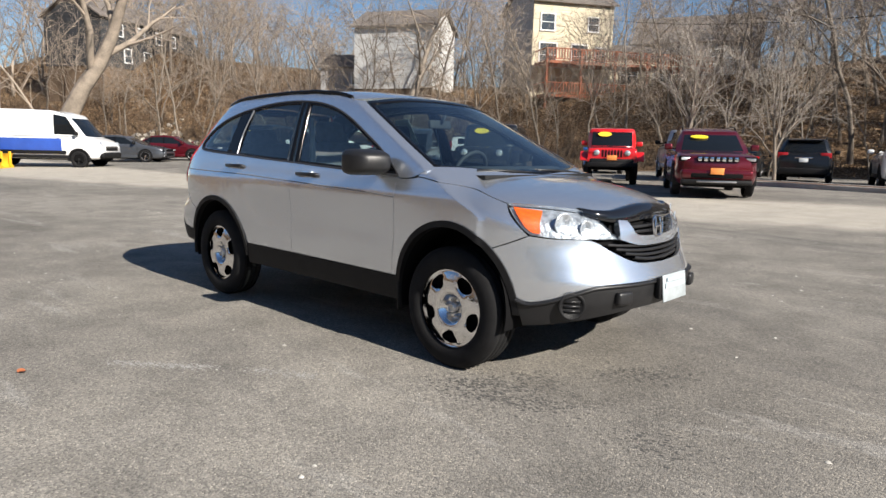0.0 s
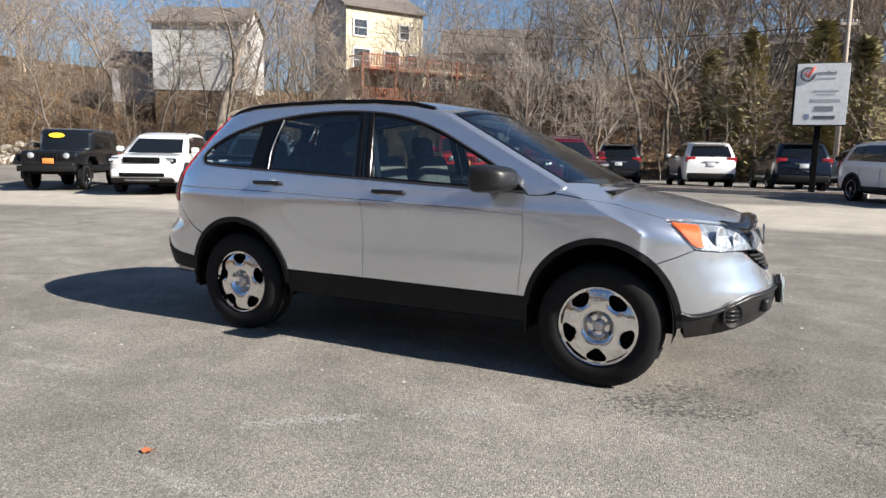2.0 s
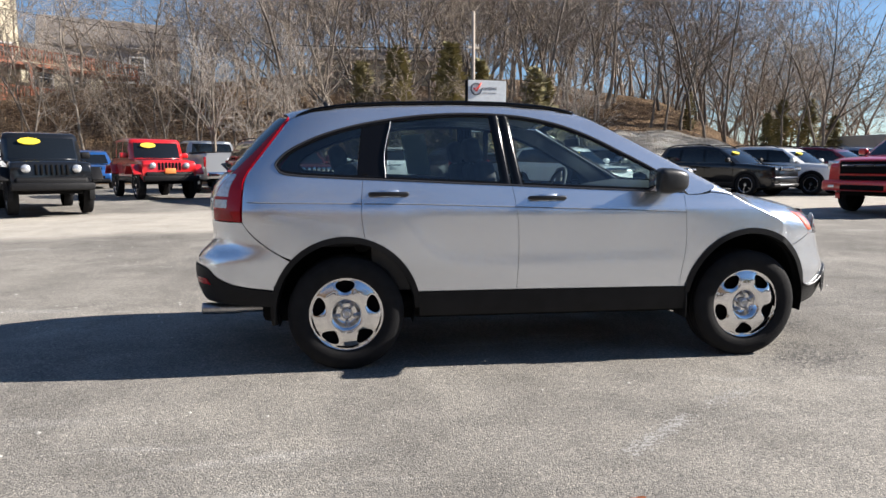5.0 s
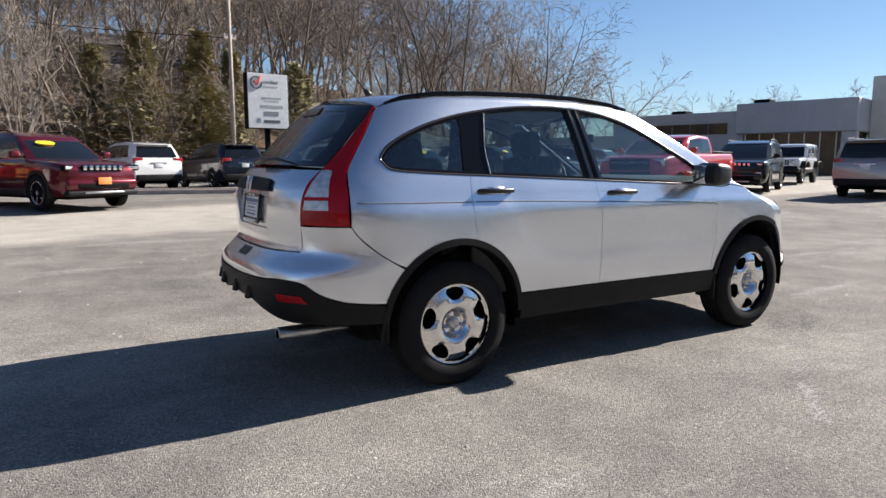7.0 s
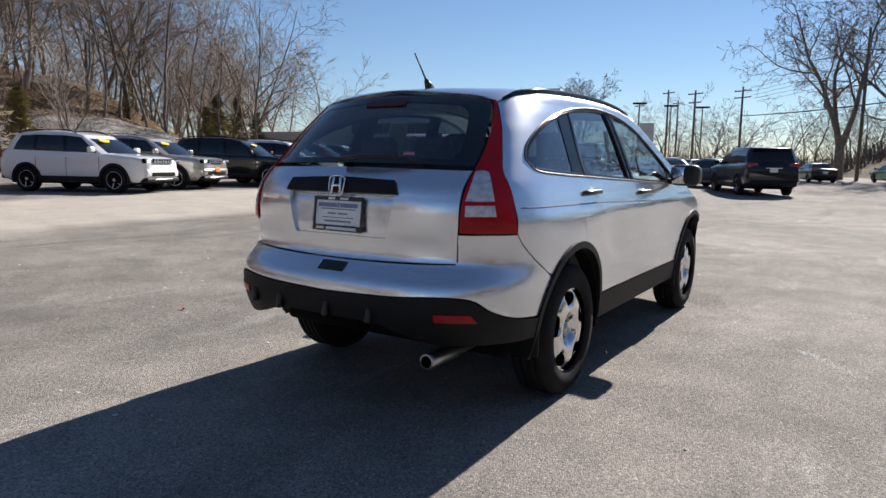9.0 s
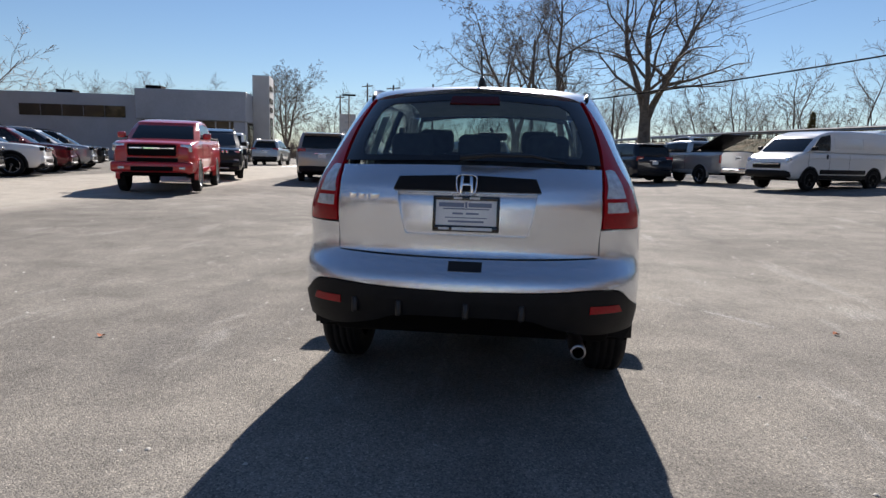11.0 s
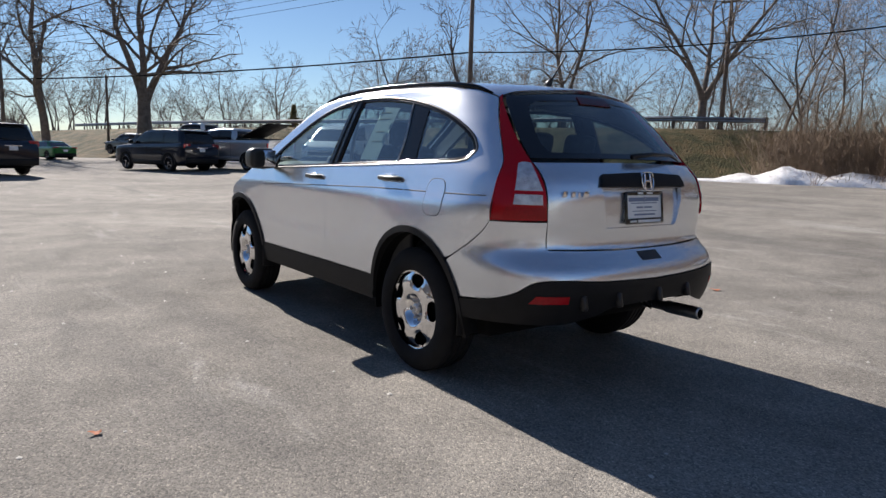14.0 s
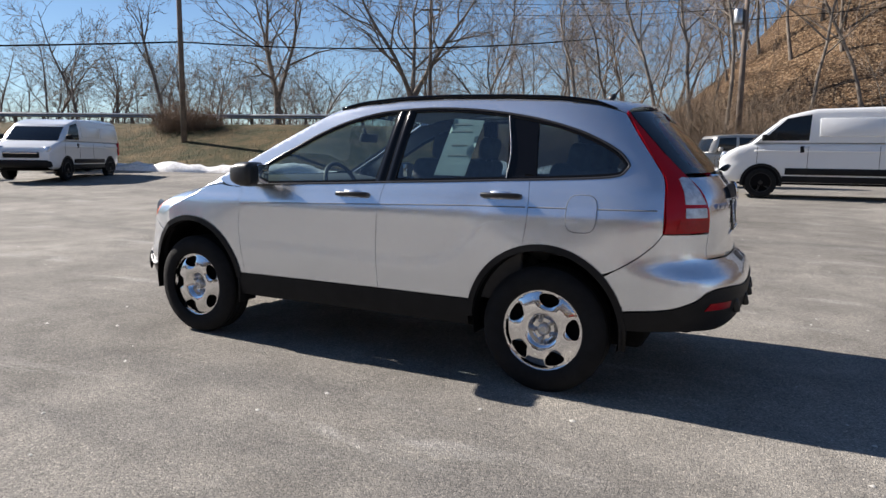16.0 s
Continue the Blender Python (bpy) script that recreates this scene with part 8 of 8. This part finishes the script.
for k in range(9):
    part("mullion", box(0.09, 0.09, 3.4, -0.2 + 1.3 * k, -3.88, 1.7), STEEL, sr, smooth=False)
for k in range(5):
    part("window", box(0.08, 1.62, 0.95, -1.02, 6.3 + 1.68 * k, 3.95), DKGLASS, sr, smooth=False)
for k in range(3):
    part("window", box(0.08, 0.95, 0.95, -0.42, 22.6 + 1.02 * k, 2.1), DKGLASS, sr, smooth=False)
for ux, uy in ((4, 12), (6, 5), (7, 20)):
    part("roof_unit", box(1.6, 1.4, 0.8, ux, uy, 5.6 + (0.8 if uy < 8 else 0), 0.04, 1), DARK, sr, smooth=False)
part("logo_panel", box(2.2, 0.06, 0.7, 3.2, -4.58, 4.9, 0.02, 1), CHROME, sr, smooth=False)
py = thing("entrance_tower", "tall pale entrance tower with dark lettering bars", "sign tower", pose(53.8, 23.6, gz1(47, 20), 0, 0, 14))
part("tower_wall", box(2.9, 1.5, 7.7, 0.5, 0, 3.85, 0.05, 1), SIDEW, py, smooth=False)
part("tower_door", box(1.6, 0.1, 4.0, 0.2, -0.76, 2.0, 0.02, 1), DKGLASS, py, smooth=False)
for z, w_ in ((6.6, 1.8), (5.5, 2.2), (4.7, 1.6)):
    part("lettering_bar", box(w_, 0.06, 0.45, 0.1, -0.78, z, 0.02, 1), DARK, py, smooth=False)

# dealer sign
sg = thing("dealer_sign", "white two-sided dealer sign on a dark post", "sign", pose(3.6, 19.75, gz1(3.6, 19.75) - 0.17, 0, 0, 6))
part("post", box(0.16, 0.16, 2.5, 0.0, 0, 1.2, 0.01, 1), DARK, sg, smooth=False)
cab = part("cabinet", box(1.52, 0.34, 1.92, 0.0, 0, 3.36, 0.02, 1), DARK, sg, "dark metal sign cabinet", smooth=False)
face = part("sign_face", box(1.47, 0.02, 1.88, 0.0, -0.172, 3.36, 0.005, 1), WHITEPL, cab, "white sign face", smooth=False)
GREYINK, REDINK, LIGHTINK = mat("sign_grey", (0.10, 0.11, 0.13), 0.5), mat("sign_red", (0.55, 0.05, 0.03), 0.5), mat("sign_pale", (0.42, 0.44, 0.46), 0.5)
MIDINK = mat("sign_mid_grey", (0.22, 0.26, 0.28), 0.5)


def lettering(body, size, m, material, parent):
    cu = bpy.data.curves.new("lettering", "FONT")
    cu.body, cu.size, cu.extrude = body, size, 0.002
    cu.align_x = "LEFT"
    ob = new("lettering", cu)
    dg = bpy.context.evaluated_depsgraph_get()
    me = bpy.data.meshes.new_from_object(ob.evaluated_get(dg))
    bpy.data.objects.remove(ob)
    o = link("lettering", me, material, parent, smooth=False)
    o.matrix_basis = m
    return o


lettering("certified", 0.17, pose(-0.20, -0.187, 3.36 + 0.60, 90, 0, 0), GREYINK, face)
lettering("pre-owned", 0.12, pose(-0.18, -0.187, 3.36 + 0.46, 90, 0, 0), LIGHTINK, face)
ring_ = [(-0.42 + 0.20 * math.cos(a), -0.188, 3.36 + 0.62 + 0.20 * math.sin(a)) for a in np.linspace(0.9, 6.4, 30)]
v_, f_ = tube(ring_, 0.028, 6)
raw("tick_ring", v_, f_, GREYINK, face)
v_, f_ = tube([(-0.52, -0.195, 4.02), (-0.43, -0.195, 3.90), (-0.24, -0.195, 4.20)], [0.035, 0.04, 0.03], 6)
raw("tick", v_, f_, REDINK, face)
for zz, ww, hh, mt in ((0.10, 0.70, 0.06, LIGHTINK), (0.0, 0.50, 0.02, LIGHTINK), (-0.19, 0.82, 0.09, LIGHTINK), (-0.44, 0.52, 0.15, MIDINK), (-0.71, 0.60, 0.10, GREYINK)):
    part("brand_bar", box(ww, 0.006, hh, 0.12 if hh < 0.12 else 0.1, -0.186, 3.36 + zz), mt, face, smooth=False)
part("brand_shield", box(0.13, 0.006, 0.15, -0.36, -0.186, 3.36 - 0.68, 0.002, 1), INKB, face, smooth=False)

# planted strip under the small trees
ks = thing("planted_strip", "narrow kerbed strip of mulch and dead leaves", "planting", pose(-1.2, 20.4, gz1(-1.2, 20.4), 0, 0, -12))
part("kerb", joined(box(12.6, 0.15, 0.30, 0, -0.8, 0.0, 0.02), box(12.6, 0.15, 0.30, 0, 0.8, 0.0, 0.02), box(0.15, 1.75, 0.30, -6.3, 0, 0, 0.02), box(0.15, 1.75, 0.30, 6.3, 0, 0, 0.02)), mat("kerb_concrete", (0.38, 0.36, 0.33), 0.85, 0, 0.2, 3, 0.3, 40), ks, smooth=False)
part("mulch", box(12.4, 1.5, 0.26, 0, 0, 0.0), mat("mulch", (0.13, 0.075, 0.045), 0.95, 0, 0.5, 4, 0.8, 30), ks, smooth=False)

# utility poles and wires
POLE = mat("weathered_pole", (0.16, 0.125, 0.10), 0.9, 0, 0.3, 2, 0.4, 15)
PALEPOLE = mat("pale_pole", (0.40, 0.34, 0.28), 0.9, 0, 0.2, 2, 0.4, 15)


def pole(label, x, y, h, r=0.15, arms=(), material=POLE, lean=0.0, z=None):
    z0 = gz1(x, y) if z is None else z
    p = thing("utility_pole", label, "utility pole", pose(x, y, z0, lean, 0, 0))
    v, f = tube([(0, 0, -0.5), (0, 0, h * 0.5), (0, 0, h)], [r, r * 0.85, r * 0.65], 10)
    raw("mast", v, f, material, p)
    for za, w, rz in arms:
        a = part("crossarm", moved(box(w, 0.10, 0.12, 0, 0, 0), pose(0, 0, za, 0, 0, rz)), material, p, smooth=False)
        for k in (-1, -0.5, 0.5, 1):
            v, f = lathe([(0.0, 0.14), (0.035, 0.12), (0.045, 0.06), (0.03, 0.0)], 8, "z")
            m = pose(0, 0, za + 0.06, 0, 0, rz) @ pose(k * w * 0.46, 0, 0)
            raw("insulator", [m @ Vector(q) for q in v], f, STEEL, a)
    return p


P1 = (28.4, -23.5)
P2 = (20.5, -39.0)
p1 = pole("tall weathered wooden utility pole on the embankment", *P1, 13.0, 0.17)
p2 = pole("leaning wooden utility pole with crossarms", *P2, 10.2, 0.15, ((9.4, 1.6, 20), (8.6, 1.3, 20)))
p3 = pole("wooden utility pole with a transformer", -0.5, -33.5, 9.5, 0.17, ((8.6, 1.5, 80),))
v, f = lathe([(0, 0), (0.22, 0.02), (0.24, 0.1), (0.24, 0.7), (0.2, 0.78), (0, 0.8)], 14, "z")
raw("transformer", [(a + 0.35, b, c + 7.2) for a, b, c in v], f, STEEL, p3)
pole("pale wooden pole behind the dealer sign", 5.2, 31.5, 9.3, 0.13, ((7.4, 0.7, 20),), PALEPOLE)
pole("wooden utility pole with crossarms down the road", 84.0, 12.0, 10.5, 0.17, ((10.0, 2.4, 60), (9.2, 2.4, 60)))
pole("far wooden utility pole", 110.0, 26.0, 11.5, 0.17, ((11.0, 2.4, 60),))
pole("slender wooden pole by the big trees", 61.0, -1.0, 12.5, 0.16)
pole("short dark pole by the road", 62.5, -9.0, 6.5, 0.12)


pole("wooden utility pole with a transformer by the road", 78.0, 16.2, 9.6, 0.17, ((9.2, 2.2, 60), (8.2, 1.8, 60)))
pole("wooden utility pole behind the display", 87.5, 21.8, 10.8, 0.16, ((10.4, 2.0, 60),))
pole("wooden utility pole behind the display", 92.0, 27.0, 9.6, 0.16, ((9.2, 1.8, 60),))
for lx, ly in ((58.3, 13.9), (60.5, 11.6), (55.0, 15.8)):
    lp = thing("lot_lamp", "pale parking lot lamp post with a box head", "lamp post", pose(lx, ly, gz1(lx, ly), 0, 0, 20))
    v, f = tube([(0, 0, 0), (0, 0, 3), (0, 0, 6.2)], [0.08, 0.07, 0.06], 8)
    raw("post", v, f, PALEPOLE, lp)
    part("lamp_head", box(0.4, 1.2, 0.15, 0, 0, 6.25, 0.03), DARK, lp)
py2 = thing("pylon_sign", "tall white roadside pylon sign with faded bars", "sign", pose(88.0, 24.8, gz1(88, 24.8), 0, 0, 14))
part("pylon", box(0.5, 2.3, 4.1, 0, 0, 4.5, 0.06), SIDEW, py2, smooth=False)
for z_, w_ in ((5.4, 1.2), (4.3, 1.4), (3.5, 1.5)):
    part("lettering_bar", box(0.06, w_, 0.28, -0.27, -0.2, z_, 0.02), LIGHTINK, py2, smooth=False)
part("post", box(0.3, 0.5, 2.6, 0, 0, 1.25, 0.03), SIDEW, py2, smooth=False)
# pale rubble tipped along the foot of the slope
rnd = random.Random(77)
vs, fs = [], []
for k in range(420):
    x = rnd.uniform(-57, -36)
    y = float(np.interp(x, NFX, NFY)) + abs(rnd.gauss(0, 2.6)) + 0.2
    s_ = rnd.uniform(0.12, 0.50)
    c_ = Vector((x, y, gz1(x, y) + s_ * 0.25))
    b_ = len(vs)
    bm = bmesh.new()
    bmesh.ops.create_icosphere(bm, subdivisions=1, radius=s_)
    bm.verts.ensure_lookup_table()
    for q in bm.verts:
        q.co = Vector((q.co.x * rnd.uniform(0.7, 1.4), q.co.y * rnd.uniform(0.6, 1.2), q.co.z * rnd.uniform(0.5, 0.9)))
        vs.append(q.co + c_)
    fs += [tuple(b_ + q.index for q in f_.verts) for f_ in bm.faces]
    bm.free()
tagged(raw("rubble", vs, fs, mat("pale_rubble", (0.56, 0.51, 0.43), 0.9, 0, 0.4, 0.7, 0.4, 6), smooth=False), "pale broken rocks tipped along the foot of the slope", "rubble", kind="stuff")


def wire(a, b, sag, r=0.012):
    a, b = Vector(a), Vector(b)
    pts = []
    for k in range(21):
        t = k / 20
        p = a.lerp(b, t)
        p.z -= sag * 4 * t * (1 - t)
        pts.append(p)
    v, f = tube(pts, r, 5)
    return tagged(raw("overhead_wire", v, f, DARK), "thin black overhead line strung between poles", "overhead line")


zp1, zp2, zp3 = gz1(*P1), gz1(*P2), gz1(-0.5, -33.5)
far_p = (84.0, 12.0, gz1(84, 12))
wire((far_p[0], far_p[1], far_p[2] + 7.0), (P1[0], P1[1], zp1 + 5.6), 0.9, 0.05)
wire((P1[0], P1[1], zp1 + 5.6), (P2[0] - 12, P2[1] - 1, zp2 + 6.0), 0.5, 0.04)
for k in range(5):
    wire((far_p[0], far_p[1] - 0.4 * k, far_p[2] + 10.1 - 0.35 * k), (P1[0] - 0.3 * k, P1[1], zp1 + 12.3 - 0.55 * k), 1.0, 0.014)
    wire((P1[0] - 0.3 * k, P1[1], zp1 + 12.3 - 0.55 * k), (P2[0], P2[1], zp2 + 9.4 - 0.2 * k), 0.4, 0.013)
for k in range(2):
    wire((P2[0], P2[1], zp2 + 9.3 - 0.7 * k), (-0.5, -33.5, zp3 + 8.6 - 0.6 * k), 0.4, 0.013)
wire((5.2, 31.5, gz1(5.2, 31.5) + 7.4), (-32, 50, 14.0), 1.2, 0.018)
wire((-0.5, -33.5, zp3 + 7.4), (-40, -40, zp3 + 12), 0.8, 0.02)


# guard rail along the road
def guard_rail():
    xs = np.arange(16, 92, 2.0)
    line = [(float(x), float(np.interp(x, SFX, SFY)) - 14.2) for x in xs]
    g = thing("guard_rail", "weathered steel guard rail on wooden posts", "guard rail")
    for a, b in zip(line[:-1], line[1:]):
        za, zb = gz1(*a), gz1(*b)
        vs = []
        for (x, y), z in ((a, za), (b, zb)):
            for dy, dz in ((0.0, 0.50), (0.06, 0.58), (0.0, 0.66), (0.06, 0.74), (0.0, 0.82)):
                vs.append((x, y + dy, z + dz))
        raw("rail", vs, [(k, k + 1, k + 6, k + 5) for k in range(4)], STEEL, g, smooth=False)
        part("post", box(0.15, 0.15, 1.0, a[0], a[1] - 0.12, za + 0.35), POLE, g, smooth=False)


guard_rail()

# old snow ploughed against the foot of the bank
SNOW = mat("old_snow", (0.90, 0.90, 0.91), 0.7, 0, 0.15, 0.8, 0.8, 6, dark=(0.55, 0.53, 0.50))


def snow_bank(label, pts, width, height, seed):
    rnd2 = random.Random(seed)
    noise_off = rnd2.uniform(0, 50)
    rows, cols = 14, max(12, int(sum((Vector(a) - Vector(b)).length for a, b in zip(pts[:-1], pts[1:])) / 0.3))
    q = np.array(pts, float)
    lens = np.r_[0, np.cumsum(np.hypot(*np.diff(q, axis=0).T))]
    vs, fs = [], []
    for i in range(cols + 1):
        s = lens[-1] * i / cols
        c = np.array([np.interp(s, lens, q[:, k]) for k in (0, 1)])
        t = np.array([np.interp(min(s + 0.2, lens[-1]), lens, q[:, k]) for k in (0, 1)]) - np.array([np.interp(max(s - 0.2, 0), lens, q[:, k]) for k in (0, 1)])
        t = t / (np.linalg.norm(t) + 1e-9)
        n = np.array([-t[1], t[0]])
        end = min(1, 3 * min(s, lens[-1] - s) / lens[-1] + 0.05)
        for j in range(rows + 1):
            u = j / rows * 2 - 1
            p = c + n * u * width * (0.6 + 0.6 * noise.noise((s * 0.35 + noise_off, 1.3, 0)) + 0.25) * end
            h = height * (1 - u * u) * (0.45 + 1.1 * abs(noise.noise((p[0] * 0.45, p[1] * 0.45, noise_off)))) * end
            h += 0.10 * noise.noise((p[0] * 2.2, p[1] * 2.2, noise_off)) * (1 - u * u)
            vs.append((p[0], p[1], gz1(p[0], p[1]) + (h if abs(u) < 0.99 else -0.1)))
    for i in range(cols):
        for j in range(rows):
            a = i * (rows + 1) + j
            fs.append((a, a + rows + 1, a + rows + 2, a + 1))
    return tagged(raw("snow_bank", vs, fs, SNOW), label, "snow")


snow_bank("ridge of old ploughed snow at the foot of the bank", [(33, -17.0), (26, -17.6), (20, -19.0), (16, -22.5), (13.8, -24.5)], 1.1, 0.55, 1)
snow_bank("high heap of old ploughed snow at the lot's edge", [(14.0, -25.0), (10, -27.2), (6, -29.0), (1.5, -29.8)], 1.7, 0.72, 2)
snow_bank("thin remnant of snow by the road bank", [(46, -10.8), (39, -13.5), (34, -15.8)], 0.7, 0.30, 3)
snow_bank("thin remnant of snow near the display", [(50, 12.0), (40, 13.5), (34, 14.5)], 1.0, 0.25, 4)

# small litter on the asphalt
LEAF = mat("dead_leaf", (0.42, 0.13, 0.05), 0.8, 0, 0.3, 40)
for k, (x, y, s) in enumerate(((-0.212, -2.631, 0.030), (-0.91, -2.98, 0.046), (-1.32, 2.50, 0.026))):
    vs = [(math.cos(a) * s * (1 + 0.35 * math.cos(3 * a)), math.sin(a) * s * 0.7, 0.004 + 0.016 * abs(math.cos(a))) for a in np.linspace(0, 2 * math.pi, 15)[:-1]] + [(0, 0, 0.006)]
    lf = raw("dead_leaf", vs, [(i, (i + 1) % 14, 14) for i in range(14)], LEAF)
    lf.matrix_basis = pose(x, y, 0.0, 0, 0, 40 * k)
    tagged(lf, "curled orange-brown dead leaf on the asphalt", "leaf")
rnd = random.Random(9)
vs, fs = [], []
for k in range(420):
    x, y = rnd.uniform(-9, 8), rnd.uniform(-7, 7)
    if abs(x) < 2.4 and abs(y) < 1.0:
        continue
    s = rnd.uniform(0.006, 0.018)
    b = len(vs)
    for q in range(5):
        a = 2 * math.pi * q / 5
        vs.append((x + s * math.cos(a) * rnd.uniform(0.6, 1.2), y + s * math.sin(a) * rnd.uniform(0.6, 1.2), 0.001 + gz1(x, y)))
    vs.append((x, y, s * 0.7 + gz1(x, y)))
    fs += [(b + q, b + (q + 1) % 5, b + 5) for q in range(5)]
tagged(raw("loose_chips", vs, fs, mat("pale_chip", (0.50, 0.48, 0.44), 0.8, 0, 0.3, 30)), "scattered pale stone chips on the asphalt", "gravel", kind="stuff")


# chalky drag marks and dark tyre scrub worn into the asphalt
def marks(name, label, lines, n, width, size, material, seed):
    rnd2 = random.Random(seed)
    vs, fs = [], []
    for pts, share in lines:
        q = np.array(pts, float)
        lens = np.r_[0, np.cumsum(np.hypot(*np.diff(q, axis=0).T))]
        for _ in range(int(n * share)):
            d = rnd2.uniform(0, lens[-1])
            if noise.noise((d * 2.3 + seed, 0.7, 0.2)) < -0.12:
                continue
            x = float(np.interp(d, lens, q[:, 0])) + rnd2.gauss(0, width)
            y = float(np.interp(d, lens, q[:, 1])) + rnd2.gauss(0, width)
            r, b = rnd2.uniform(0.35, 1.0) * size, len(vs)
            for k in range(6):
                a = 2 * math.pi * k / 6
                vs.append((x + 1.6 * r * math.cos(a) * rnd2.uniform(0.5, 1.2), y + r * math.sin(a) * rnd2.uniform(0.5, 1.2), gz1(x, y) + 0.0012 + 0.0004 * rnd2.random()))
            fs.append(tuple(range(b, b + 6)))
    return tagged(raw(name, vs, fs, material, smooth=False), label, "marks", kind="stuff")


marks("drag_marks", "pale chalky drag marks scraped across the asphalt", [([(-0.24, -2.36), (-0.18, -2.32), (0.15, -2.05), (0.40, -1.85)], 1.0), ([(0.40, -1.84), (0.65, -1.68), (0.91, -1.53)], 0.5)], 620, 0.028, 0.0070, mat("chalk_scrape", (0.35, 0.34, 0.32), 0.9, 0, 0.3, 30), 4)
marks("tyre_scrub", "dark tyre scrub marks worn into the asphalt", [([(1.45, -1.05), (1.75, -0.80), (2.0, -0.30), (2.35, 0.05)], 1.0), ([(1.55, -1.12), (2.05, -0.92), (2.7, -0.95)], 0.8)], 750, 0.085, 0.009, mat("scrub_dark", (0.085, 0.082, 0.078), 0.9, 0, 0.3, 30), 6)
